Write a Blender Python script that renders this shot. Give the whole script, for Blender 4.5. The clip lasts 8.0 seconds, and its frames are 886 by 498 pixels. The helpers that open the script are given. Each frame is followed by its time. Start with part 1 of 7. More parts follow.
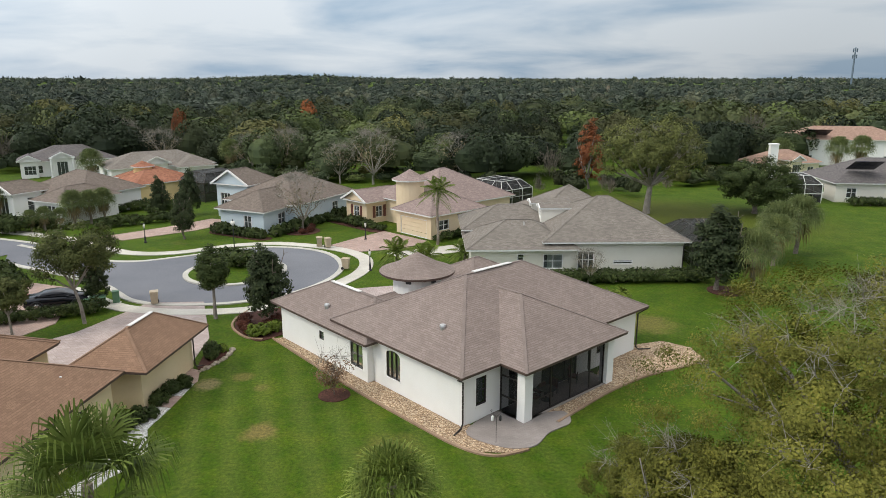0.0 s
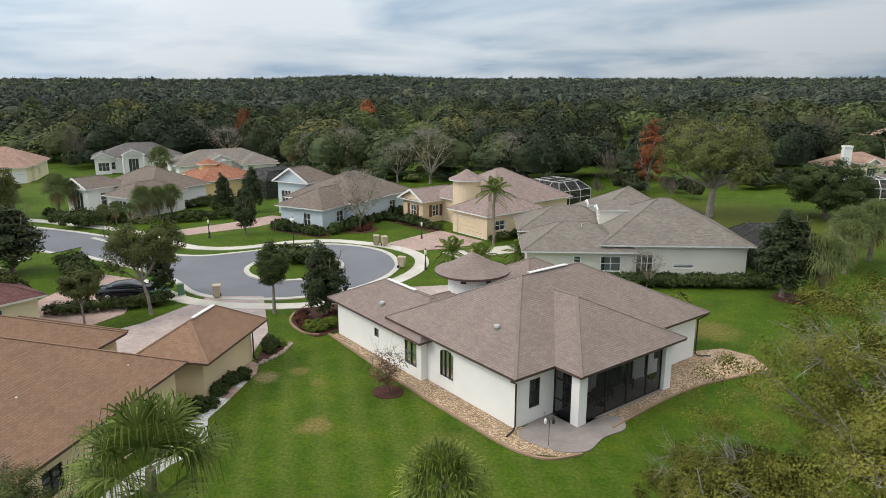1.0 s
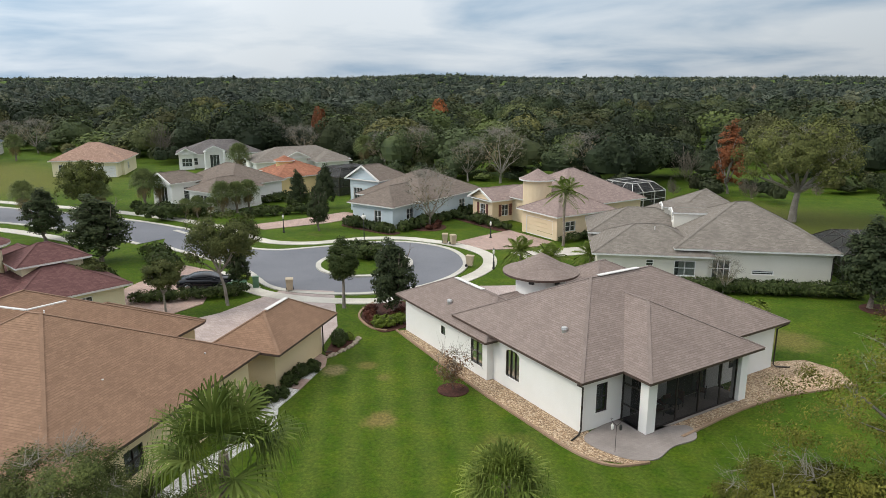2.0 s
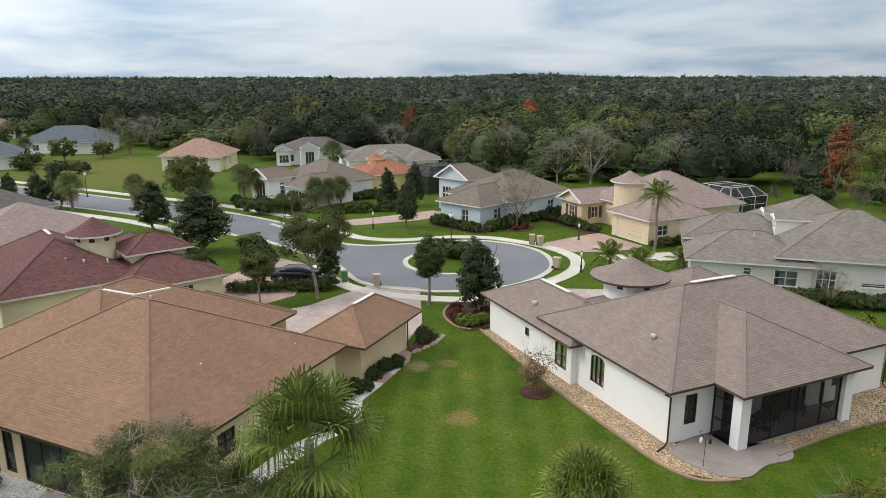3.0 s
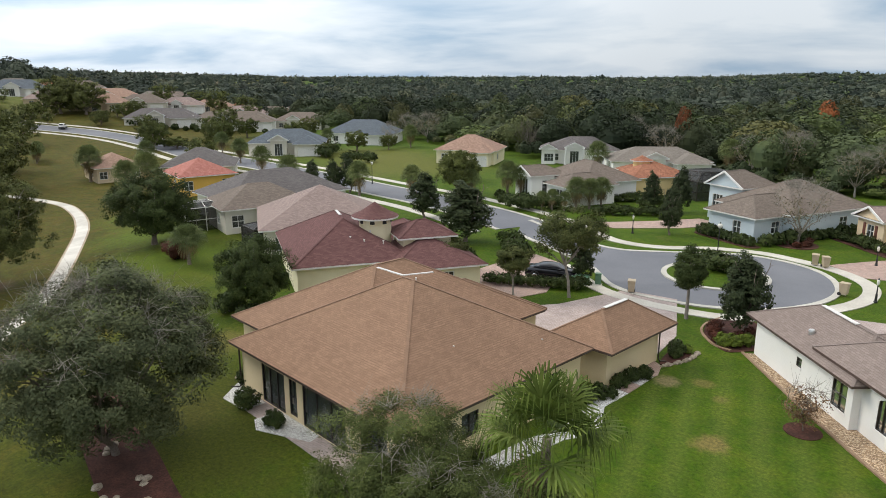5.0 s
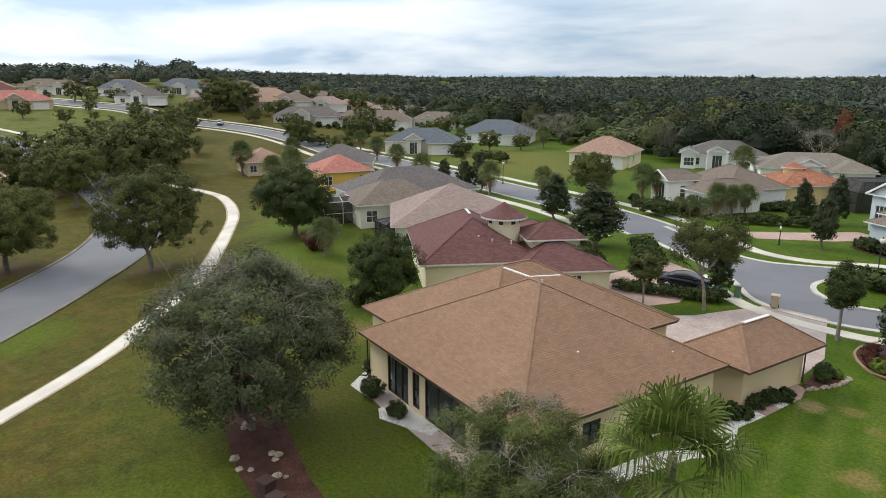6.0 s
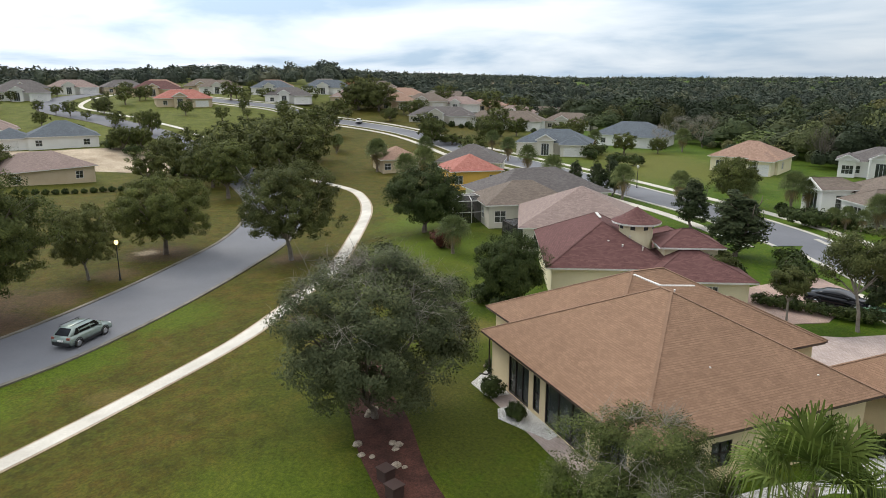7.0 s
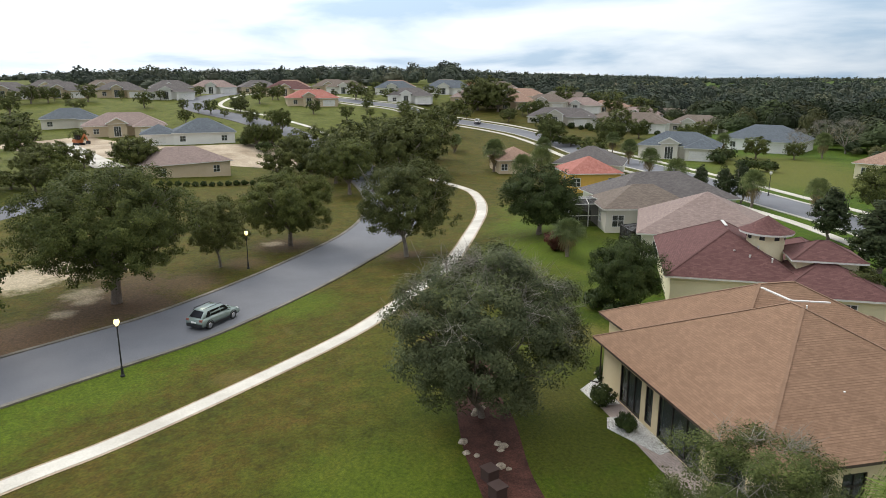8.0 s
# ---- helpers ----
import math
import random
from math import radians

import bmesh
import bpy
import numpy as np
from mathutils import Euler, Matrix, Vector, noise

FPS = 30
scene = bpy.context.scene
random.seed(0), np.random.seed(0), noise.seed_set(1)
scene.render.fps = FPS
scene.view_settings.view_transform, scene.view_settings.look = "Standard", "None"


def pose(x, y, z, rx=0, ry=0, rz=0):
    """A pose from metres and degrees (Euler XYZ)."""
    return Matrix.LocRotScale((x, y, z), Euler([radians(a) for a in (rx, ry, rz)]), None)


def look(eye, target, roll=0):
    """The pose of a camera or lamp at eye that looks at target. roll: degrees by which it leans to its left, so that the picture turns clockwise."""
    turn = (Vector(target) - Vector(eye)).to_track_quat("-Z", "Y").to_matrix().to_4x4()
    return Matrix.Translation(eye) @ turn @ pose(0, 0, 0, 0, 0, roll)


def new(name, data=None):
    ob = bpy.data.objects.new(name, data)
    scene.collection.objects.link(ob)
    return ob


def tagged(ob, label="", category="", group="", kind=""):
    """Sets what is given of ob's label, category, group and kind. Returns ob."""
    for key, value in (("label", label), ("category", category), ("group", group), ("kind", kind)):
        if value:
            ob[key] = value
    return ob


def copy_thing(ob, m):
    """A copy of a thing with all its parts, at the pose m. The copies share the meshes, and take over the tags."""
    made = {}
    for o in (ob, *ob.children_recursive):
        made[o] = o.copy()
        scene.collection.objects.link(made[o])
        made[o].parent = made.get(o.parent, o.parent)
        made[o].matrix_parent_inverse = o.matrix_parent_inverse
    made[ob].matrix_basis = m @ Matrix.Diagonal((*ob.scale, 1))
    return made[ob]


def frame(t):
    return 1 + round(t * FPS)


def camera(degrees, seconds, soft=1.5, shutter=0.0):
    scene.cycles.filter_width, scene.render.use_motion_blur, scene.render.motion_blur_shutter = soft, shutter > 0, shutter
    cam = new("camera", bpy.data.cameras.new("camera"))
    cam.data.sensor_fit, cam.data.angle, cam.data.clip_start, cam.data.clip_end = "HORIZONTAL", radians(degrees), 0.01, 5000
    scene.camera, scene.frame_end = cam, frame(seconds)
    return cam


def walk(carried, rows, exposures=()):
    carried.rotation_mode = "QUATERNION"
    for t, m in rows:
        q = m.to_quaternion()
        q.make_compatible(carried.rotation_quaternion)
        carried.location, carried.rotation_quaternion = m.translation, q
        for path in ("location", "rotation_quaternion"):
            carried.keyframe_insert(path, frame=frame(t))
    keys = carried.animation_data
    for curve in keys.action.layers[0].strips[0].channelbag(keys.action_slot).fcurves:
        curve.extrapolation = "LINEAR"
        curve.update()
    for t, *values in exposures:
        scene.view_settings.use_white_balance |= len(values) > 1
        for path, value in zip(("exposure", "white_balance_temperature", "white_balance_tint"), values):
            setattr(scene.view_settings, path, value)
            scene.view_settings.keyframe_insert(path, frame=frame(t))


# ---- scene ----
# camera: it hovers and turns to its left
cam = camera(65.6, 8.0, soft=0.8)
EYE = 18.0
ROWS = [
    (0.0, 0.0, -13.76, 0.0),
    (0.5, 1.85, -13.77, 0.03),
    (1.0, 4.75, -13.77, 0.05),
    (1.5, 7.77, -13.81, 0.06),
    (3.0, 18.02, -13.87, 0.06),
    (3.5, 23.44, -13.89, 0.04),
    (4.0, 28.86, -13.90, 0.02),
    (4.5, 34.27, -13.91, -0.01),
    (6.0, 50.66, -13.90, -0.07),
    (6.5, 56.06, -13.90, -0.10),
    (7.0, 61.51, -13.88, -0.12),
    (7.5, 66.98, -13.88, -0.13),
    (8.0, 71.22, -13.86, -0.15),
]
walk(cam, [(t, pose(0, 0, EYE, 90 + pitch, roll, yaw)) for t, yaw, pitch, roll in ROWS])

# world: broken cloud over a pale sky
world = bpy.data.worlds.new("sky")
scene.world = world
world.use_nodes = True
SUN_AZ, SUN_EL = 108.0, 42.0  # degrees left of straight ahead, degrees up


def sky_nodes():
    nt = world.node_tree
    n, k = nt.nodes, nt.links
    n.clear()
    out = n.new("ShaderNodeOutputWorld")
    bg = n.new("ShaderNodeBackground")
    sky = n.new("ShaderNodeTexSky")
    sky.sky_type = "NISHITA"
    sky.sun_disc = False
    sky.sun_elevation = radians(SUN_EL)
    sky.sun_rotation = radians(-SUN_AZ)
    sky.air_density, sky.dust_density = 1.0, 2.0
    dim = n.new("ShaderNodeMix")
    dim.data_type, dim.blend_type = "RGBA", "MULTIPLY"
    dim.inputs[0].default_value = 1.0
    dim.inputs[7].default_value = (0.085, 0.088, 0.092, 1)
    k.new(sky.outputs[0], dim.inputs[6])
    co = n.new("ShaderNodeTexCoord")
    # flatten the dome to a cloud layer: direction divided by its height
    sep = n.new("ShaderNodeSeparateXYZ")
    k.new(co.outputs["Generated"], sep.inputs[0])
    up = n.new("ShaderNodeMath")
    up.operation = "MAXIMUM"
    up.inputs[1].default_value = 0.0
    k.new(sep.outputs[2], up.inputs[0])
    lift = n.new("ShaderNodeMath")
    lift.operation = "ADD"
    lift.inputs[1].default_value = 0.16
    k.new(up.outputs[0], lift.inputs[0])
    flat = n.new("ShaderNodeVectorMath")
    flat.operation = "DIVIDE"
    k.new(co.outputs["Generated"], flat.inputs[0])
    k.new(lift.outputs[0], flat.inputs[1])
    big = n.new("ShaderNodeTexNoise")
    big.inputs["Scale"].default_value = 0.75
    big.inputs["Detail"].default_value = 8
    big.inputs["Roughness"].default_value = 0.5
    big.inputs["Distortion"].default_value = 0.3
    k.new(flat.outputs[0], big.inputs["Vector"])
    ramp = n.new("ShaderNodeValToRGB")
    ramp.color_ramp.elements[0].position, ramp.color_ramp.elements[0].color = 0.38, (0.40, 0.54, 0.70, 1)
    ramp.color_ramp.elements[1].position, ramp.color_ramp.elements[1].color = 0.60, (0.80, 0.87, 0.94, 1)
    mid = ramp.color_ramp.elements.new(0.48)
    mid.color = (0.62, 0.72, 0.83, 1)
    k.new(big.outputs[0], ramp.inputs[0])
    # the cloud glows towards the hidden sun
    sun_to = n.new("ShaderNodeVectorMath")
    sun_to.operation = "DOT_PRODUCT"
    sun_to.inputs[1].default_value = (-math.sin(radians(SUN_AZ)) * 0.85, math.cos(radians(SUN_AZ)) * 0.85, 0.52)
    k.new(co.outputs["Generated"], sun_to.inputs[0])
    glow = n.new("ShaderNodeMapRange")
    glow.inputs[1].default_value, glow.inputs[2].default_value = 0.1, 1.0
    glow.inputs[3].default_value, glow.inputs[4].default_value = 1.0, 1.7
    k.new(sun_to.outputs["Value"], glow.inputs[0])
    lit = n.new("ShaderNodeVectorMath")
    lit.operation = "SCALE"
    k.new(ramp.outputs[0], lit.inputs[0])
    # an overcast dome is brightest overhead
    high = n.new("ShaderNodeMath")
    high.operation = "MULTIPLY_ADD"
    high.inputs[1].default_value = 1.15
    high.inputs[2].default_value = 0.92
    k.new(up.outputs[0], high.inputs[0])
    # thicker, bluer cloud on the side away from the sun
    away = n.new("ShaderNodeMapRange")
    away.inputs[1].default_value, away.inputs[2].default_value = -0.58, -0.18
    away.inputs[3].default_value, away.inputs[4].default_value = 0.74, 1.0
    k.new(sun_to.outputs["Value"], away.inputs[0])
    dull = n.new("ShaderNodeMath")
    dull.operation = "MULTIPLY"
    k.new(glow.outputs[0], dull.inputs[0])
    k.new(away.outputs[0], dull.inputs[1])
    both = n.new("ShaderNodeMath")
    both.operation = "MULTIPLY"
    k.new(dull.outputs[0], both.inputs[0])
    k.new(high.outputs[0], both.inputs[1])
    k.new(both.outputs[0], lit.inputs["Scale"])
    # high cloud is a warmer white than the haze low down
    warm = n.new("ShaderNodeMix")
    warm.data_type = "RGBA"
    warm.clamp_factor = True
    warm.inputs[6].default_value = (1.0, 1.0, 1.0, 1)
    warm.inputs[7].default_value = (1.17, 1.0, 0.84, 1)
    k.new(up.outputs[0], warm.inputs[0])
    tint = n.new("ShaderNodeVectorMath")
    tint.operation = "MULTIPLY"
    k.new(lit.outputs[0], tint.inputs[0])
    k.new(warm.outputs[2], tint.inputs[1])
    mix = n.new("ShaderNodeMix")
    mix.data_type = "RGBA"
    mix.inputs[0].default_value = 0.85
    k.new(dim.outputs[2], mix.inputs[6])
    k.new(tint.outputs[0], mix.inputs[7])
    k.new(mix.outputs[2], bg.inputs[0])
    bg.inputs[1].default_value = 1.0
    k.new(bg.outputs[0], out.inputs[0])


sky_nodes()
sun_data = bpy.data.lights.new("sun", "SUN")
sun_data.energy, sun_data.angle, sun_data.color = 1.7, radians(20), (1.0, 0.92, 0.80)
sun = new("sun", sun_data)
sun.matrix_world = look(
    (-math.sin(radians(SUN_AZ)) * math.cos(radians(SUN_EL)) * 300, math.cos(radians(SUN_AZ)) * math.cos(radians(SUN_EL)) * 300, math.sin(radians(SUN_EL)) * 300),
    (0, 0, 0))
scene.view_settings.exposure = 0.0


# ---- materials ----
def nodes_of(name):
    m = bpy.data.materials.new(name)
    m.use_nodes = True
    nt = m.node_tree
    return m, nt.nodes, nt.links, nt.nodes["Principled BSDF"]


def noise_node(n, k, scale, detail=4, rough=0.55, vec=None, distort=0.0):
    t = n.new("ShaderNodeTexNoise")
    t.inputs["Scale"].default_value = scale
    t.inputs["Detail"].default_value = detail
    t.inputs["Roughness"].default_value = rough
    t.inputs["Distortion"].default_value = distort
    if vec is not None:
        k.new(vec, t.inputs["Vector"])
    return t


def ramp_node(n, k, fac, stops):
    r = n.new("ShaderNodeValToRGB")
    e = r.color_ramp.elements
    e[0].position, e[0].color = stops[0][0], (*stops[0][1], 1)
    e[1].position, e[1].color = stops[-1][0], (*stops[-1][1], 1)
    for p, c in stops[1:-1]:
        q = e.new(p)
        q.color = (*c, 1)
    k.new(fac, r.inputs[0])
    return r


def mix_node(n, k, kind, fac, a, b):
    x = n.new("ShaderNodeMix")
    x.data_type, x.blend_type = "RGBA", kind
    for slot, v in ((0, fac), (6, a), (7, b)):
        if isinstance(v, (int, float)):
            x.inputs[slot].default_value = v
        elif isinstance(v, tuple):
            x.inputs[slot].default_value = (*v, 1)
        else:
            k.new(v, x.inputs[slot])
    return x.outputs[2]


def bump_node(n, k, height, strength, dist, bs):
    b = n.new("ShaderNodeBump")
    b.inputs["Strength"].default_value = strength
    b.inputs["Distance"].default_value = dist
    k.new(height, b.inputs["Height"])
    k.new(b.outputs[0], bs.inputs["Normal"])


def surf(name, c1, c2, big=0.4, fine=12.0, rough=0.8, bump=0.2, metal=0.0, amount=0.25, spec=0.3):
    """A surface with stains at one scale and grain at another, in metres."""
    m, n, k, bs = nodes_of(name)
    co = n.new("ShaderNodeTexCoord").outputs["Object"]
    a = noise_node(n, k, big, 5, 0.6, co)
    b = noise_node(n, k, fine, 3, 0.6, co)
    col = ramp_node(n, k, a.outputs[0], [(0.35, c1), (0.65, c2)]).outputs[0]
    grain = ramp_node(n, k, b.outputs[0], [(0.3, (1 - amount,) * 3), (0.7, (1 + amount * 0.4,) * 3)]).outputs[0]
    k.new(mix_node(n, k, "MULTIPLY", 1.0, col, grain), bs.inputs["Base Color"])
    bs.inputs["Roughness"].default_value = rough
    bs.inputs["Metallic"].default_value = metal
    bs.inputs["Specular IOR Level"].default_value = spec
    if bump:
        bump_node(n, k, b.outputs[0], bump, 0.02, bs)
    return m


def shingles(name, c1, c2, width=0.33, row=0.145):
    """Asphalt shingles laid in courses; the UVs are metres along the eave and up the slope."""
    m, n, k, bs = nodes_of(name)
    tc = n.new("ShaderNodeTexCoord")
    uv = n.new("ShaderNodeUVMap").outputs[0]
    br = n.new("ShaderNodeTexBrick")
    br.offset, br.squash = 0.37, 1.0
    br.inputs["Scale"].default_value = 1.0
    br.inputs["Mortar Size"].default_value = 0.014
    br.inputs["Mortar Smooth"].default_value = 0.5
    br.inputs["Bias"].default_value = 0.0
    br.inputs["Brick Width"].default_value = width
    br.inputs["Row Height"].default_value = row
    br.inputs["Color1"].default_value = (*[v * 0.97 for v in c1], 1)
    br.inputs["Color2"].default_value = (*[v * 1.03 for v in c2], 1)
    br.inputs["Mortar"].default_value = (*[v * 0.80 for v in c1], 1)
    k.new(uv, br.inputs["Vector"])
    stain = noise_node(n, k, 0.35, 5, 0.65, tc.outputs["Object"])
    st = ramp_node(n, k, stain.outputs[0], [(0.3, (0.93, 0.92, 0.92)), (0.7, (1.05, 1.05, 1.05))]).outputs[0]
    # streaks that run down the slope
    mp = n.new("ShaderNodeMapping")
    mp.inputs["Scale"].default_value = (1.6, 0.12, 1)
    k.new(uv, mp.inputs[0])
    run = noise_node(n, k, 1.0, 4, 0.6, mp.outputs[0])
    rn = ramp_node(n, k, run.outputs[0], [(0.35, (0.95, 0.95, 0.95)), (0.65, (1.04, 1.04, 1.04))]).outputs[0]
    grit = noise_node(n, k, 60, 2, 0.6, tc.outputs["Object"])
    gr = ramp_node(n, k, grit.outputs[0], [(0.3, (0.86, 0.86, 0.86)), (0.7, (1.1, 1.1, 1.1))]).outputs[0]
    col = mix_node(n, k, "MULTIPLY", 1.0, br.outputs[0], st)
    col = mix_node(n, k, "MULTIPLY", 1.0, col, rn)
    col = mix_node(n, k, "MULTIPLY", 1.0, col, gr)
    k.new(col, bs.inputs["Base Color"])
    bs.inputs["Roughness"].default_value = 0.92
    bs.inputs["Specular IOR Level"].default_value = 0.2
    bump_node(n, k, br.outputs[1], -0.25, 0.01, bs)
    return m


def tiles(name, c1, c2, mortar, width, row, tone=0.9):
    """Pavers or roof tiles by world place."""
    m, n, k, bs = nodes_of(name)
    tc = n.new("ShaderNodeTexCoord").outputs["Object"]
    br = n.new("ShaderNodeTexBrick")
    br.inputs["Scale"].default_value = 1.0
    br.inputs["Mortar Size"].default_value = 0.012
    br.inputs["Brick Width"].default_value = width
    br.inputs["Row Height"].default_value = row
    br.inputs["Color1"].default_value = (*c1, 1)
    br.inputs["Color2"].default_value = (*c2, 1)
    br.inputs["Mortar"].default_value = (*mortar, 1)
    k.new(tc, br.inputs["Vector"])
    st = noise_node(n, k, 0.5, 4, 0.6, tc)
    sr = ramp_node(n, k, st.outputs[0], [(0.3, (0.8,) * 3), (0.7, (1.12,) * 3)]).outputs[0]
    k.new(mix_node(n, k, "MULTIPLY", 1.0, br.outputs[0], sr), bs.inputs["Base Color"])
    bs.inputs["Roughness"].default_value = tone
    bump_node(n, k, br.outputs[1], -0.3, 0.01, bs)
    return m


def pebbles(name, tones=((0.26, 0.165, 0.095), (0.45, 0.32, 0.20), (0.66, 0.54, 0.40)), size=13.0):
    """Loose rounded stones, each of its own tone, with dark joints."""
    m, n, k, bs = nodes_of(name)
    co = n.new("ShaderNodeTexCoord").outputs["Object"]
    vo = n.new("ShaderNodeTexVoronoi")
    vo.inputs["Scale"].default_value = size
    k.new(co, vo.inputs["Vector"])
    sep = n.new("ShaderNodeSeparateColor")
    k.new(vo.outputs["Color"], sep.inputs[0])
    col = ramp_node(n, k, sep.outputs[0], [(0.0, tones[0]), (0.5, tones[1]), (1.0, tones[2])]).outputs[0]
    gap = ramp_node(n, k, vo.outputs["Distance"], [(0.35, (1, 1, 1)), (0.75, (0.45, 0.42, 0.4))]).outputs[0]
    big = noise_node(n, k, 0.8, 4, 0.6, co)
    st = ramp_node(n, k, big.outputs[0], [(0.3, (0.8, 0.8, 0.8)), (0.7, (1.15, 1.15, 1.15))]).outputs[0]
    col = mix_node(n, k, "MULTIPLY", 1.0, col, gap)
    k.new(mix_node(n, k, "MULTIPLY", 1.0, col, st), bs.inputs["Base Color"])
    bs.inputs["Roughness"].default_value = 0.8
    bump_node(n, k, vo.outputs["Distance"], -0.8, 0.06, bs)
    return m


def foliage(name, dark, light, far=0.25, through_light=0.13, woods_tone=False):
    """Leaves: every leaf its own tone, with slow changes over the crown."""
    m, n, k, bs = nodes_of(name)
    geo = n.new("ShaderNodeNewGeometry")
    info = n.new("ShaderNodeObjectInfo")
    tc = n.new("ShaderNodeTexCoord").outputs["Object"]
    a = noise_node(n, k, far, 3, 0.6, tc)
    near = 0.30 if woods_tone else 0.18
    lo = tuple((1 - near) * d + near * e for d, e in zip(dark, light))
    hi = tuple(near * 0.7 * d + (1 - near * 0.7) * e for d, e in zip(dark, light))
    leaf = ramp_node(n, k, geo.outputs["Random Per Island"], [(0.0, lo), (1.0, hi)]).outputs[0]
    slow = ramp_node(n, k, a.outputs[0], [(0.32, (0.72, 0.74, 0.72)), (0.68, (1.28, 1.25, 1.2))]).outputs[0]
    spray = noise_node(n, k, far * 4.5, 2, 0.5, tc)
    sprays = ramp_node(n, k, spray.outputs[0], [(0.35, (0.78, 0.80, 0.80)), (0.65, (1.20, 1.17, 1.10))]).outputs[0]
    slow = sprays if woods_tone else mix_node(n, k, "MULTIPLY", 1.0, slow, sprays)
    one = ramp_node(n, k, info.outputs["Random"], [(0.0, (0.85, 0.87, 0.85)), (1.0, (1.15, 1.12, 1.05))]).outputs[0]
    col = mix_node(n, k, "MULTIPLY", 1.0, leaf, slow)
    col = mix_node(n, k, "MULTIPLY", 1.0, col, one)
    if woods_tone:
        # every tree of the wood has a tone of its own
        att = n.new("ShaderNodeAttribute")
        att.attribute_name = "tone"
        each = ramp_node(n, k, att.outputs["Fac"], [(0.0, (0.42, 0.46, 0.50)), (0.5, (1.0, 1.0, 1.0)), (1.0, (1.95, 1.85, 1.6))]).outputs[0]
        col = mix_node(n, k, "MULTIPLY", 1.0, col, each)
    k.new(col, bs.inputs["Base Color"])
    bs.inputs["Roughness"].default_value = 0.7
    bs.inputs["Specular IOR Level"].default_value = 0.12
    tr = n.new("ShaderNodeBsdfTranslucent")
    k.new(col, tr.inputs[0])
    mx = n.new("ShaderNodeMixShader")
    mx.inputs[0].default_value = through_light
    k.new(bs.outputs[0], mx.inputs[1])
    k.new(tr.outputs[0], mx.inputs[2])
    k.new(mx.outputs[0], n["Material Output"].inputs[0])
    return m


GREEN = (0.075, 0.118, 0.008)
DRY, LITTER, SAND = (0.17, 0.135, 0.05), (0.105, 0.068, 0.044), (0.42, 0.36, 0.28)
# x, y, radius, tint, strength
SPOTS = (
    (-9.7, 32.9, 0.95, DRY, 0.85), (-12.5, 39.9, 0.7, DRY, 0.6), (-11.0, 38.3, 0.5, DRY, 0.5), (-14.4, 38.7, 0.8, (0.20, 0.17, 0.09), 0.9),
    (-2.6, 31.0, 1.6, DRY, 0.4), (15.5, 49.5, 2.2, DRY, 0.6), (-68.5, -9.5, 5.0, LITTER, 0.85), (-61.5, -15.5, 4.0, LITTER, 0.85),
    (-64.5, -11.5, 4.0, LITTER, 0.8), (-73.0, -3.0, 3.5, LITTER, 0.7), (-86.9, 8.6, 4.0, LITTER, 0.8), (-79.5, 3.0, 2.6, LITTER, 0.6), (-76.2, 21.2, 2.4, LITTER, 0.8), (-84.0, -14.0, 5.5, SAND, 0.95),
    (-79.0, -20.0, 4.5, SAND, 0.95), (-66.0, -13.5, 1.2, SAND, 0.6), (-69.5, -12.0, 1.2, SAND, 0.6), (-88.0, 7.0, 1.4, SAND, 0.6), (-33.5, 17.5, 2.5, DRY, 0.5), (-41.0, 25.0, 2.5, DRY, 0.5), (-46.0, 0.5, 1.5, DRY, 0.4),
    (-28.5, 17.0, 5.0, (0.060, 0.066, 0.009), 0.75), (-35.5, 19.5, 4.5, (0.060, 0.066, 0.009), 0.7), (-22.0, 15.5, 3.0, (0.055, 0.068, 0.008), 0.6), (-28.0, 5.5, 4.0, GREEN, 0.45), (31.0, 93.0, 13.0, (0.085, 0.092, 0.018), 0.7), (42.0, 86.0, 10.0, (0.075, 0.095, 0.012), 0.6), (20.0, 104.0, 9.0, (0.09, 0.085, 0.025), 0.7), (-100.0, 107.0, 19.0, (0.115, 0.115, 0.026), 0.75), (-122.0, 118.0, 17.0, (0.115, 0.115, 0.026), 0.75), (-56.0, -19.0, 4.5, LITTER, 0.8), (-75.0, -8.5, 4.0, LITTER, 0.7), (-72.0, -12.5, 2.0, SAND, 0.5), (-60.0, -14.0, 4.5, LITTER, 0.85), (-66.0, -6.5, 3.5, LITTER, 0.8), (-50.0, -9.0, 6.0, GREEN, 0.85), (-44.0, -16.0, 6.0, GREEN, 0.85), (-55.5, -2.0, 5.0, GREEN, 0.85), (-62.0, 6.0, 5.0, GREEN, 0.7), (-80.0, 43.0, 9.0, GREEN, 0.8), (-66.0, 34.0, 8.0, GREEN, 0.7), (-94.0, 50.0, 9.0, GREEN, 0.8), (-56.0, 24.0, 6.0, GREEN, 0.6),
)


def gz_flat(x, y):
    """Roughly how high the ground lies there."""
    return -2.5 if (x + 45) * 0.634 + (y + 14) * 0.773 < 12 else 0.0


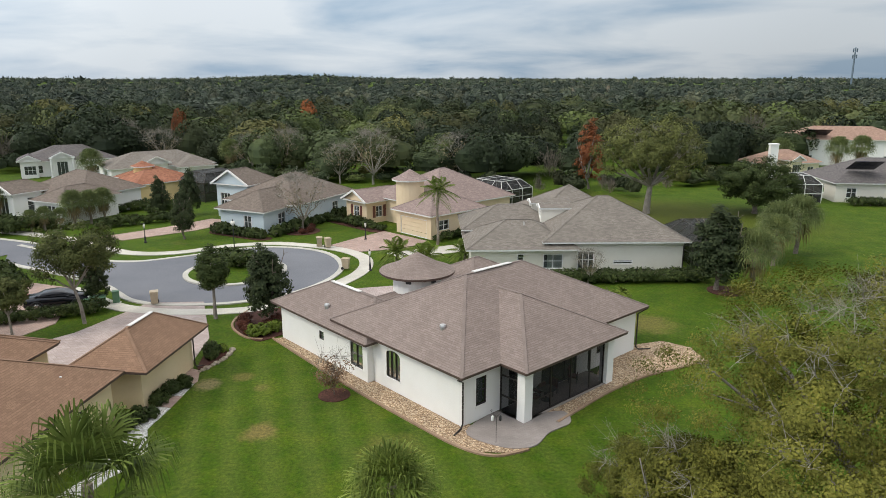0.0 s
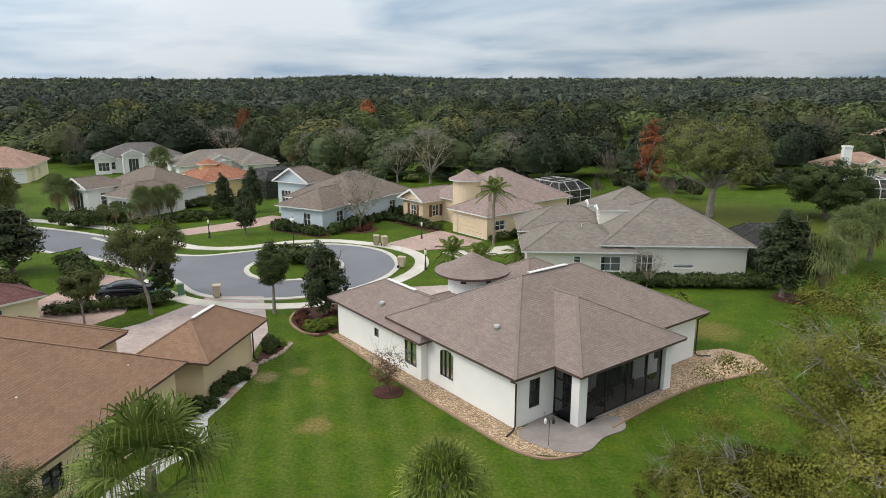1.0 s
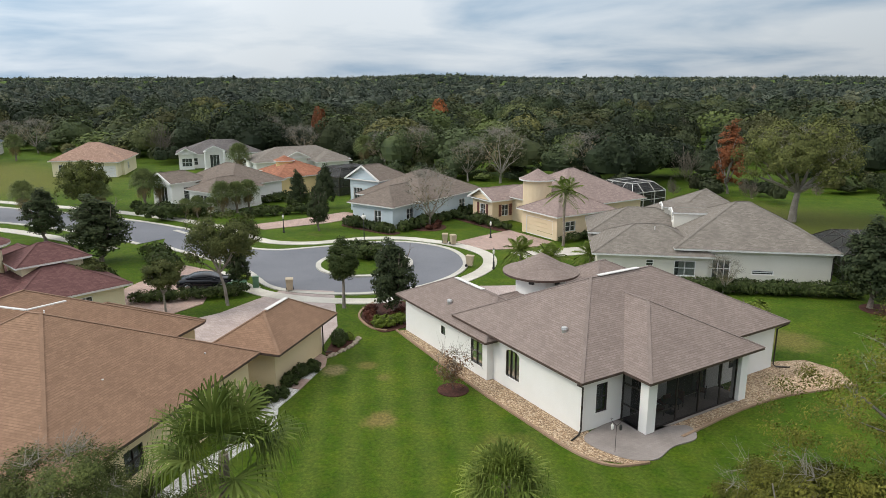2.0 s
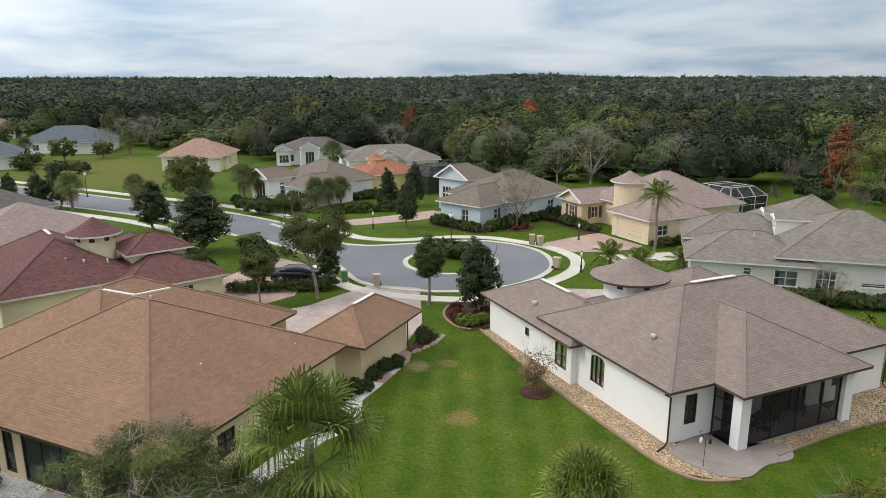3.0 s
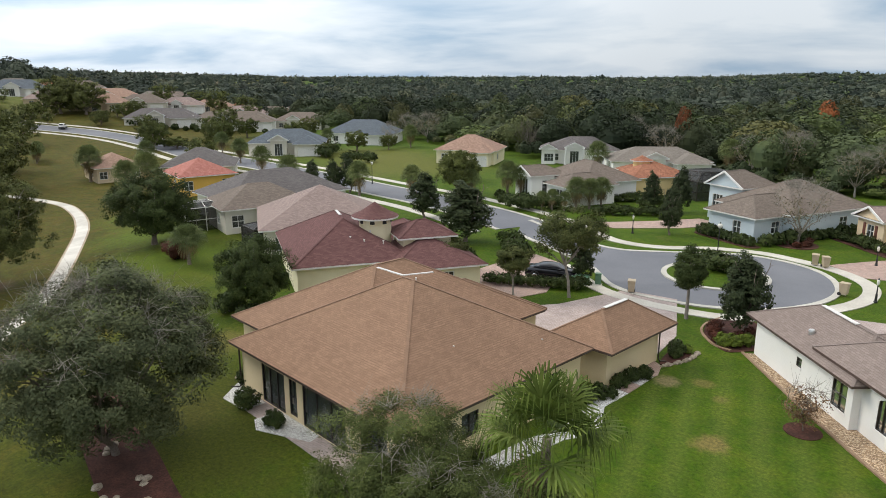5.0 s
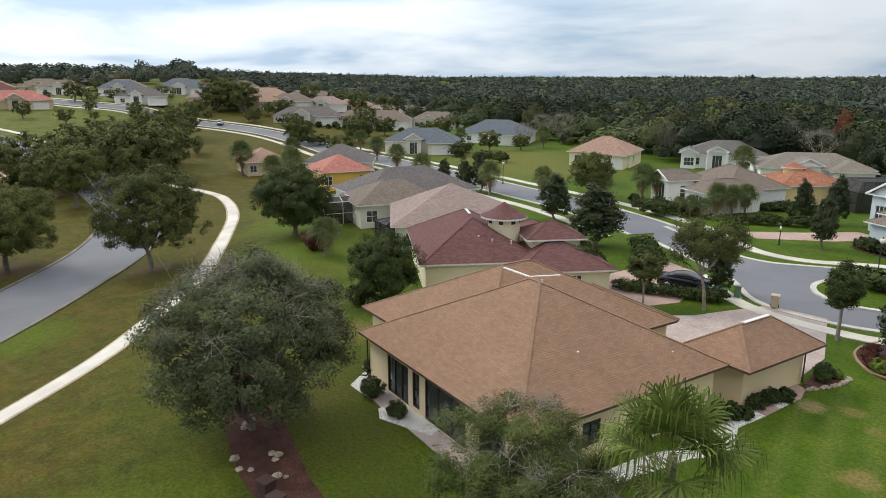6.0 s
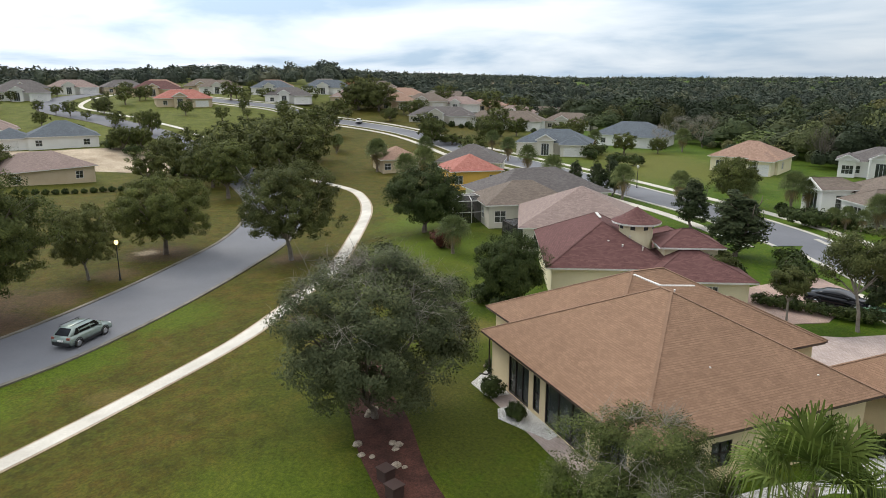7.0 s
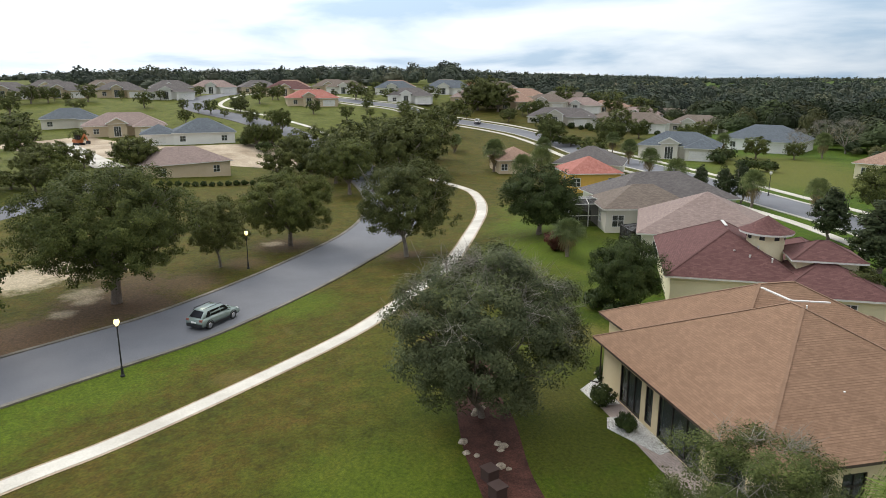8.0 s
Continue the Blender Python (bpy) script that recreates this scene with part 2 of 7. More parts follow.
def lawn(name):
    """Turf: fresh round the houses with mower lanes, dull and worn along the road, dry patches, bare scrub far off."""
    m, n, k, bs = nodes_of(name)
    co = n.new("ShaderNodeTexCoord").outputs["Object"]
    big = noise_node(n, k, 0.045, 5, 0.6, co)
    mid = noise_node(n, k, 0.35, 5, 0.65, co)
    fine = noise_node(n, k, 5.0, 4, 0.7, co)
    tiny = noise_node(n, k, 38.0, 3, 0.7, co)
    fresh = ramp_node(n, k, mid.outputs[0], [(0.3, (0.028, 0.066, 0.002)), (0.52, (0.047, 0.094, 0.003)), (0.72, (0.084, 0.120, 0.007))]).outputs[0]
    worn = ramp_node(n, k, mid.outputs[0], [(0.28, (0.037, 0.041, 0.004)), (0.5, (0.062, 0.052, 0.006)), (0.75, (0.100, 0.068, 0.015))]).outputs[0]
    # distance from the line of the avenue decides fresh or worn
    sep = n.new("ShaderNodeSeparateXYZ")
    k.new(co, sep.inputs[0])
    dot = n.new("ShaderNodeVectorMath")
    dot.operation = "DOT_PRODUCT"
    dot.inputs[1].default_value = (0.634, 0.773, 0)
    k.new(co, dot.inputs[0])
    wob = n.new("ShaderNodeMath")
    wob.operation = "MULTIPLY_ADD"
    wob.inputs[1].default_value = 30.0
    k.new(big.outputs[0], wob.inputs[0])
    k.new(dot.outputs["Value"], wob.inputs[2])
    side = n.new("ShaderNodeMapRange")
    side.inputs[1].default_value, side.inputs[2].default_value = -6.0, 16.0
    k.new(wob.outputs[0], side.inputs[0])
    col = mix_node(n, k, "MIX", side.outputs[0], worn, fresh)
    # the slopes across the avenue are fresh again
    over = n.new("ShaderNodeMapRange")
    over.inputs[1].default_value, over.inputs[2].default_value = -70.0, -92.0
    k.new(wob.outputs[0], over.inputs[0])
    hill = ramp_node(n, k, mid.outputs[0], [(0.3, (0.062, 0.078, 0.012)), (0.52, (0.098, 0.112, 0.022)), (0.75, (0.150, 0.140, 0.045))]).outputs[0]
    col = mix_node(n, k, "MIX", over.outputs[0], col, hill)
    mott = noise_node(n, k, 1.3, 4, 0.65, co)
    mm = ramp_node(n, k, mott.outputs[0], [(0.42, (0, 0, 0)), (0.72, (0.58, 0.58, 0.58))]).outputs[0]
    col = mix_node(n, k, "MIX", mm, col, (0.085, 0.108, 0.012))
    # mower lanes in the side garden
    lane = n.new("ShaderNodeVectorMath")
    lane.operation = "DOT_PRODUCT"
    lane.inputs[1].default_value = (0.96, 0.28, 0)
    k.new(co, lane.inputs[0])
    wave = n.new("ShaderNodeMath")
    wave.operation = "SINE"
    sc = n.new("ShaderNodeMath")
    sc.operation = "MULTIPLY_ADD"
    sc.inputs[1].default_value = 3.3
    k.new(lane.outputs["Value"], sc.inputs[0])
    k.new(mid.outputs[0], sc.inputs[2])
    k.new(sc.outputs[0], wave.inputs[0])
    lanes = n.new("ShaderNodeMapRange")
    lanes.inputs[1].default_value, lanes.inputs[2].default_value = -0.8, 0.9
    k.new(wave.outputs[0], lanes.inputs[0])
    dist = n.new("ShaderNodeVectorMath")
    dist.operation = "DISTANCE"
    dist.inputs[1].default_value = (-8, 31, 0)
    k.new(co, dist.inputs[0])
    near = n.new("ShaderNodeMapRange")
    near.inputs[1].default_value, near.inputs[2].default_value = 22.0, 8.0
    near.inputs[4].default_value = 0.36
    k.new(dist.outputs["Value"], near.inputs[0])
    amt = n.new("ShaderNodeMath")
    amt.operation = "MULTIPLY"
    k.new(near.outputs[0], amt.inputs[0])
    k.new(lanes.outputs[0], amt.inputs[1])
    col = mix_node(n, k, "MIX", amt.outputs[0], col, (0.105, 0.135, 0.028))
    # dry patches, worn ground and bare sand at places of their own, with ragged edges
    dry = noise_node(n, k, 0.23, 3, 0.5, co, 0.6)
    dm = ramp_node(n, k, dry.outputs[0], [(0.66, (0, 0, 0)), (0.76, (0.5, 0.5, 0.5))]).outputs[0]
    col = mix_node(n, k, "MIX", dm, col, (0.13, 0.115, 0.04))
    rag = noise_node(n, k, 0.9, 5, 0.7, co)
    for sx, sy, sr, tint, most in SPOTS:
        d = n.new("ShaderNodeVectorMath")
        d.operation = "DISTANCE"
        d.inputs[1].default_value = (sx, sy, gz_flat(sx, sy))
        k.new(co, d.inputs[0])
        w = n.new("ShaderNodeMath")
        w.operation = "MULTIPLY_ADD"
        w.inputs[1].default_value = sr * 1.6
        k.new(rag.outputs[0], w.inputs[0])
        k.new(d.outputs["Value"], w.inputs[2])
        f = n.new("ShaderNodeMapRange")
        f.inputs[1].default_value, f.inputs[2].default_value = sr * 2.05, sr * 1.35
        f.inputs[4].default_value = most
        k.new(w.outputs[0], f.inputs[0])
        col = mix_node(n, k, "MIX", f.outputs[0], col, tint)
    f1 = ramp_node(n, k, fine.outputs[0], [(0.3, (0.55, 0.6, 0.55)), (0.7, (1.46, 1.36, 1.28))]).outputs[0]
    f2 = ramp_node(n, k, tiny.outputs[0], [(0.3, (0.6, 0.6, 0.6)), (0.7, (1.35, 1.35, 1.3))]).outputs[0]
    col = mix_node(n, k, "MULTIPLY", 1.0, col, f1)
    col = mix_node(n, k, "MULTIPLY", 1.0, col, f2)
    k.new(col, bs.inputs["Base Color"])
    bs.inputs["Roughness"].default_value = 0.9
    bs.inputs["Specular IOR Level"].default_value = 0.15
    bump_node(n, k, tiny.outputs[0], 0.5, 0.05, bs)
    return m


def pane_glass(name):
    m, n, k, bs = nodes_of(name)
    bs.inputs["Base Color"].default_value = (0.35, 0.42, 0.42, 1)
    bs.inputs["Transmission Weight"].default_value = 0.9
    bs.inputs["Roughness"].default_value = 0.03
    bs.inputs["IOR"].default_value = 1.45
    return m


def screen_mesh(name, cover=0.62):
    """Fine insect screen: mostly dark thread, partly open."""
    m, n, k, bs = nodes_of(name)
    bs.inputs["Base Color"].default_value = (0.012, 0.012, 0.013, 1)
    bs.inputs["Roughness"].default_value = 0.7
    bs.inputs["Alpha"].default_value = cover
    return m


def plain(name, c, rough=0.5, metal=0.0, emit=0.0):
    m, n, k, bs = nodes_of(name)
    co = n.new("ShaderNodeTexCoord").outputs["Object"]
    a = noise_node(n, k, 3.0, 4, 0.6, co)
    k.new(ramp_node(n, k, a.outputs[0], [(0.3, tuple(v * 0.88 for v in c)), (0.7, tuple(min(1, v * 1.06) for v in c))]).outputs[0], bs.inputs["Base Color"])
    bs.inputs["Roughness"].default_value = rough
    bs.inputs["Metallic"].default_value = metal
    if emit:
        bs.inputs["Emission Color"].default_value = (*c, 1)
        bs.inputs["Emission Strength"].default_value = emit
    return m


M = {
    "lawn": lawn("lawn"),
    "asphalt": surf("asphalt", (0.135, 0.14, 0.16), (0.18, 0.185, 0.205), 0.08, 25, 0.85, 0.15, amount=0.2),
    "path_white": surf("path_white", (0.50, 0.47, 0.42), (0.66, 0.63, 0.57), 0.3, 9, 0.85, 0.1, amount=0.15),
    "concrete": surf("concrete", (0.46, 0.43, 0.38), (0.58, 0.55, 0.49), 0.3, 9, 0.85, 0.1, amount=0.15),
    "kerb": surf("kerb", (0.40, 0.38, 0.34), (0.52, 0.50, 0.45), 0.4, 9, 0.85, 0.1, amount=0.15),
    "kerb_brown": surf("kerb_brown", (0.26, 0.17, 0.11), (0.36, 0.25, 0.17), 0.5, 9, 0.9, 0.1, amount=0.2),
    "darkkerb": surf("darkkerb", (0.13, 0.12, 0.10), (0.22, 0.20, 0.17), 0.4, 9, 0.9, 0.1, amount=0.2),
    "paver": tiles("paver", (0.36, 0.24, 0.20), (0.46, 0.33, 0.28), (0.25, 0.2, 0.18), 0.24, 0.12),
    "paver_grey": tiles("paver_grey", (0.262, 0.225, 0.208), (0.290, 0.252, 0.233), (0.235, 0.205, 0.19), 0.24, 0.12),
    "paver_pale": tiles("paver_pale", (0.37, 0.295, 0.27), (0.45, 0.37, 0.345), (0.27, 0.22, 0.205), 0.3, 0.15),
    "pebble": pebbles("pebble", ((0.22, 0.135, 0.075), (0.46, 0.315, 0.19), (0.70, 0.56, 0.40)), 14.0),
    "white_stone": pebbles("white_stone", ((0.55, 0.55, 0.53), (0.70, 0.70, 0.68), (0.84, 0.84, 0.82))),
    "mulch": surf("mulch", (0.055, 0.022, 0.016), (0.105, 0.042, 0.030), 0.8, 11, 0.95, 0.8, amount=0.5),
    "soil": surf("soil", (0.30, 0.23, 0.16), (0.52, 0.43, 0.32), 0.15, 4, 0.95, 0.5, amount=0.3),
    "white_stucco": surf("white_stucco", (0.76, 0.75, 0.72), (0.82, 0.81, 0.79), 0.25, 25, 0.9, 0.12, amount=0.05),
    "cream_stucco": surf("cream_stucco", (0.64, 0.52, 0.33), (0.70, 0.58, 0.38), 0.25, 25, 0.9, 0.12, amount=0.06),
    "pale_yellow": surf("pale_yellow", (0.70, 0.64, 0.44), (0.76, 0.70, 0.50), 0.25, 25, 0.9, 0.12, amount=0.06),
    "greige": surf("greige", (0.60, 0.57, 0.50), (0.67, 0.64, 0.57), 0.25, 25, 0.9, 0.12, amount=0.06),
    "pale_blue": surf("pale_blue", (0.47, 0.54, 0.58), (0.53, 0.60, 0.63), 0.25, 25, 0.9, 0.12, amount=0.06),
    "tan_wall": surf("tan_wall", (0.64, 0.51, 0.34), (0.70, 0.57, 0.40), 0.25, 25, 0.9, 0.12, amount=0.06),
    "gold_wall": surf("gold_wall", (0.66, 0.40, 0.09), (0.72, 0.46, 0.12), 0.25, 25, 0.9, 0.12, amount=0.06),
    "yellow_wall": surf("yellow_wall", (0.68, 0.52, 0.26), (0.74, 0.58, 0.31), 0.25, 25, 0.9, 0.12, amount=0.06),
    "beige_wall": surf("beige_wall", (0.52, 0.42, 0.29), (0.58, 0.48, 0.35), 0.25, 25, 0.9, 0.12, amount=0.06),
    "taupe_roof": shingles("taupe_roof", (0.212, 0.168, 0.148), (0.247, 0.198, 0.177)),
    "brown_roof": shingles("brown_roof", (0.238, 0.146, 0.096), (0.278, 0.172, 0.115), 0.30, 0.13),
    "maroon_roof": shingles("maroon_roof", (0.112, 0.054, 0.052), (0.155, 0.078, 0.073)),
    "grey_roof": shingles("grey_roof", (0.165, 0.145, 0.125), (0.225, 0.20, 0.175)),
    "pinkgrey_roof": shingles("pinkgrey_roof", (0.24, 0.18, 0.165), (0.31, 0.24, 0.215)),
    "dark_roof": shingles("dark_roof", (0.11, 0.10, 0.10), (0.155, 0.14, 0.135)),
    "slate_roof": shingles("slate_roof", (0.09, 0.105, 0.125), (0.13, 0.15, 0.17)),
    "umber_roof": shingles("umber_roof", (0.15, 0.12, 0.10), (0.20, 0.165, 0.14)),
    "terracotta": shingles("terracotta", (0.25, 0.105, 0.065), (0.34, 0.155, 0.095), 0.3, 0.35),
    "salmon_roof": shingles("salmon_roof", (0.275, 0.175, 0.132), (0.345, 0.23, 0.176), 0.3, 0.35),
    "red_tile": shingles("red_tile", (0.33, 0.125, 0.10), (0.41, 0.18, 0.148), 0.3, 0.35),
    "trim_white": plain("trim_white", (0.74, 0.73, 0.71), 0.6),
    "trim_brown": plain("trim_brown", (0.085, 0.055, 0.045), 0.55),
    "bronze": plain("bronze", (0.035, 0.028, 0.024), 0.45, 0.3),
    "black": plain("black", (0.02, 0.02, 0.022), 0.5),
    "cap": surf("cap", (0.26, 0.19, 0.15), (0.34, 0.26, 0.21), 0.6, 14, 0.9, 0.2, amount=0.2),
    "flashing": plain("flashing", (0.62, 0.60, 0.58), 0.5),
    "vent_metal": plain("vent_metal", (0.5, 0.5, 0.5), 0.35, 0.7),
    "glass": pane_glass("glass"),
    "screen": screen_mesh("screen"),
    "screen_roof": screen_mesh("screen_roof", 0.75),
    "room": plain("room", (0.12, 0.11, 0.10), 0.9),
    "bark": surf("bark", (0.15, 0.12, 0.10), (0.24, 0.20, 0.17), 1.5, 18, 0.95, 0.7, amount=0.4),
    "pale_bark": surf("pale_bark", (0.20, 0.175, 0.15), (0.30, 0.27, 0.24), 1.5, 18, 0.95, 0.5, amount=0.3),
    "palm_bark": surf("palm_bark", (0.18, 0.15, 0.12), (0.30, 0.25, 0.20), 2.0, 14, 0.95, 0.8, amount=0.4),
    "oak": foliage("oak", (0.04, 0.058, 0.017), (0.128, 0.142, 0.044)),
    "oak_grey": foliage("oak_grey", (0.050, 0.066, 0.034), (0.140, 0.154, 0.084)),
    "crape_leaf": foliage("crape_leaf", (0.14, 0.07, 0.045), (0.27, 0.17, 0.11)),
    "myrtle": foliage("myrtle", (0.042, 0.060, 0.018), (0.122, 0.145, 0.048)),
    "oak_yellow": foliage("oak_yellow", (0.068, 0.078, 0.014), (0.188, 0.182, 0.040)),
    "magnolia": foliage("magnolia", (0.022, 0.036, 0.018), (0.066, 0.082, 0.04)),
    "shrub": foliage("shrub", (0.026, 0.045, 0.015), (0.072, 0.092, 0.032)),
    "shrub_red": foliage("shrub_red", (0.055, 0.020, 0.018), (0.13, 0.050, 0.035)),
    "lime": foliage("lime", (0.085, 0.13, 0.020), (0.19, 0.24, 0.045)),
    "palm": foliage("palm", (0.066, 0.105, 0.02), (0.18, 0.225, 0.058)),
    "palm_grey": foliage("palm_grey", (0.085, 0.115, 0.045), (0.20, 0.235, 0.105)),
    "palm_dry": foliage("palm_dry", (0.20, 0.15, 0.08), (0.32, 0.25, 0.15)),
    "wood_a": foliage("wood_a", (0.02, 0.032, 0.018), (0.05, 0.066, 0.036), 0.11, woods_tone=True),
    "wood_b": foliage("wood_b", (0.03, 0.042, 0.02), (0.07, 0.082, 0.042), 0.11, woods_tone=True),
    "wood_c": foliage("wood_c", (0.046, 0.052, 0.022), (0.094, 0.095, 0.044), 0.11, woods_tone=True),
    "wood_d": foliage("wood_d", (0.1, 0.088, 0.075), (0.21, 0.185, 0.16), 0.11, woods_tone=True),
    "wood_e": foliage("wood_e", (0.13, 0.045, 0.022), (0.25, 0.095, 0.045), 0.11, woods_tone=True),
    "wood_f": foliage("wood_f", (0.038, 0.058, 0.022), (0.082, 0.104, 0.042), 0.11, woods_tone=True),
    # bluish, greyed leaf tones: distance haze put into the base colour
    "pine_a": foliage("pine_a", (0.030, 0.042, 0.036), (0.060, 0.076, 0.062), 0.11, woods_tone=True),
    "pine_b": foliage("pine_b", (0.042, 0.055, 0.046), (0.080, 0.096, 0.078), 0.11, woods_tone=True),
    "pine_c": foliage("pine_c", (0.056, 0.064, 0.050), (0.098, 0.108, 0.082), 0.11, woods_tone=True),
    "oak_olive": foliage("oak_olive", (0.046, 0.06, 0.02), (0.135, 0.145, 0.052)),
    "rust": foliage("rust", (0.13, 0.045, 0.022), (0.25, 0.095, 0.045)),
    "dry_leaf": foliage("dry_leaf", (0.12, 0.10, 0.07), (0.24, 0.20, 0.14)),
    "twig": surf("twig", (0.19, 0.172, 0.145), (0.31, 0.285, 0.245), 1.5, 18, 0.95, 0.3, amount=0.3),
    "car_paint": plain("car_paint", (0.29, 0.35, 0.33), 0.25, 0.3),
    "dark_paint": plain("dark_paint", (0.012, 0.013, 0.018), 0.2, 0.3),
    "rubber": plain("rubber", (0.02, 0.02, 0.02), 0.8),
    "chrome": plain("chrome", (0.6, 0.6, 0.6), 0.2, 1.0),
    "lamp_glow": plain("lamp_glow", (1.0, 0.72, 0.30), 0.4, 0.0, 2.5),
    "lamp_globe": plain("lamp_globe", (0.75, 0.73, 0.66), 0.4),
    "solar": plain("solar", (0.012, 0.016, 0.03), 0.12, 0.3),
    "shutter": plain("shutter", (0.14, 0.05, 0.035), 0.6),
    "bin_tan": plain("bin_tan", (0.42, 0.34, 0.24), 0.6),
    "stone": surf("stone", (0.26, 0.21, 0.16), (0.45, 0.39, 0.31), 2.0, 16, 0.9, 0.6, amount=0.35),
    "cushion": plain("cushion", (0.10, 0.035, 0.03), 0.9),
    "water": plain("water", (0.62, 0.66, 0.70), 0.1),
}

ROOFS = ("taupe", "brown", "maroon", "grey", "pinkgrey", "dark", "slate", "umber", "salmon")
for tone in ROOFS:
    src = M[tone + "_roof"].node_tree.nodes
    br = next(q for q in src if q.bl_idname == "ShaderNodeTexBrick")
    M[tone + "_roof_cap"] = surf(tone + "_roof_cap", tuple(v * 0.92 for v in br.inputs["Color1"].default_value[:3]), tuple(v * 0.92 for v in br.inputs["Color2"].default_value[:3]), 0.8, 30, 0.92, 0.2)
for tone in ("terracotta", "red_tile"):
    br = next(q for q in M[tone].node_tree.nodes if q.bl_idname == "ShaderNodeTexBrick")
    M[tone + "_cap"] = surf(tone + "_cap", tuple(br.inputs["Color1"].default_value)[:3], tuple(br.inputs["Color2"].default_value)[:3], 0.8, 30, 0.92, 0.2)


# ---- geometry helpers ----
def part(name, bm, material, parent, label=""):
    me = bpy.data.meshes.new(name)
    bm.to_mesh(me)
    bm.free()
    for m in material if isinstance(material, (list, tuple)) else [material]:
        me.materials.append(M[m])
    ob = new(name, me)
    ob.parent = parent
    if label:
        tagged(ob, label)
    return ob


def thing(name, m, label, category, group="", kind=""):
    ob = new(name)
    ob.empty_display_size = 0.3
    ob.matrix_world = m
    return tagged(ob, label, category, group, kind)


def quad(bm, a, b, c, d):
    return bm.faces.new([bm.verts.new(p) for p in (a, b, c, d)])


def box(bm, x0, y0, z0, x1, y1, z1, skip=""):
    p = [(x, y, z) for z in (z0, z1) for y in (y0, y1) for x in (x0, x1)]
    v = [bm.verts.new(q) for q in p]
    sides = {"b": (0, 2, 3, 1), "t": (4, 5, 7, 6), "s": (0, 1, 5, 4), "n": (2, 6, 7, 3), "w": (0, 4, 6, 2), "e": (1, 3, 7, 5)}
    for key, ids in sides.items():
        if key not in skip:
            bm.faces.new([v[i] for i in ids])


def beam(bm, p, q, w, h, up=(0, 0, 1)):
    """A bar from p to q, w wide and h high."""
    p, q = Vector(p), Vector(q)
    d = (q - p).normalized()
    s = d.cross(Vector(up))
    s = s.normalized() if s.length > 1e-4 else Vector((1, 0, 0))
    t = s.cross(d)
    ring = [[bm.verts.new(c + s * (i * w / 2) + t * (j * h / 2)) for i, j in ((-1, -1), (1, -1), (1, 1), (-1, 1))] for c in (p, q)]
    for i in range(4):
        bm.faces.new((ring[0][i], ring[0][(i + 1) % 4], ring[1][(i + 1) % 4], ring[1][i]))
    bm.faces.new(ring[0][::-1])
    bm.faces.new(ring[1])


def tube(bm, pts, radii, sides=7, cap=True):
    rings = []
    for i, p in enumerate(pts):
        p = Vector(p)
        a = Vector(pts[max(i - 1, 0)])
        b = Vector(pts[min(i + 1, len(pts) - 1)])
        d = (b - a).normalized()
        s = d.cross(Vector((0.13, 0.99, 0.05)))
        s = s.normalized() if s.length > 1e-3 else Vector((1, 0, 0))
        t = d.cross(s)
        rings.append([bm.verts.new(p + (s * math.cos(2 * math.pi * j / sides) + t * math.sin(2 * math.pi * j / sides)) * radii[i]) for j in range(sides)])
    for r0, r1 in zip(rings, rings[1:]):
        for j in range(sides):
            bm.faces.new((r0[j], r0[(j + 1) % sides], r1[(j + 1) % sides], r1[j]))
    if cap:
        bm.faces.new(rings[0][::-1])
        bm.faces.new(rings[-1])
    return rings


def lathe(bm, profile, sides=16, cx=0.0, cy=0.0):
    """A turned form from (radius, height) pairs."""
    rings = [[bm.verts.new((cx + r * math.cos(2 * math.pi * j / sides), cy + r * math.sin(2 * math.pi * j / sides), z)) for j in range(sides)] for r, z in profile]
    for r0, r1 in zip(rings, rings[1:]):
        for j in range(sides):
            bm.faces.new((r0[j], r0[(j + 1) % sides], r1[(j + 1) % sides], r1[j]))
    bm.faces.new(rings[0][::-1])
    bm.faces.new(rings[-1])


def smooth(ob):
    ob.data.shade_smooth()
    return ob


def step(a, b, v):
    t = min(1.0, max(0.0, (v - a) / (b - a)))
    return t * t * (3 - 2 * t)


def gz(x, y):
    """The height of the ground: level round the houses, down to the avenue, up the hill beyond it."""
    d = (x + 45) * 0.634 + (y + 14) * 0.773
    u = -(x + 45) * 0.773 + (y + 14) * 0.634
    r, az = math.hypot(x, y), math.degrees(math.atan2(-x, y))
    z = -2.5 * step(28, 2, d) * (1 - step(110, 180, u)) * (1 - step(-300, -500, u))
    z += 3.5 * step(-48, -80, d) * step(-120, -40, u)
    z += 8 * step(205, 320, r) * step(52, 66, az) * step(140, 115, az)
    z += 5 * step(335, 460, r) * (step(64, 70, az) * step(89, 82, az) + 0.2 * step(82, 89, az) * step(104, 97, az))
    z += 14 * step(700, 2200, r) * (1 - step(93, 99, az)) + 10 * step(900, 1900, r) * math.exp(-(((az - 11) / 5) ** 2))
    z += 5.0 * step(450, 1100, r) * noise.noise(Vector((x / 260, y / 260, 5.0)))
    return z


def spline(pts, per=8, closed=False):
    """A smooth line through the points."""
    n = len(pts)
    out = []
    for i in range(n if closed else n - 1):
        p = [Vector(pts[(i + j) % n] if closed else pts[min(max(i + j, 0), n - 1)]) for j in (-1, 0, 1, 2)]
        for s in range(per):
            t = s / per
            out.append(0.5 * (2 * p[1] + (p[2] - p[0]) * t + (2 * p[0] - 5 * p[1] + 4 * p[2] - p[3]) * t * t + (3 * p[1] - p[0] - 3 * p[2] + p[3]) * t ** 3))
    if not closed:
        out.append(Vector(pts[-1]))
    return out


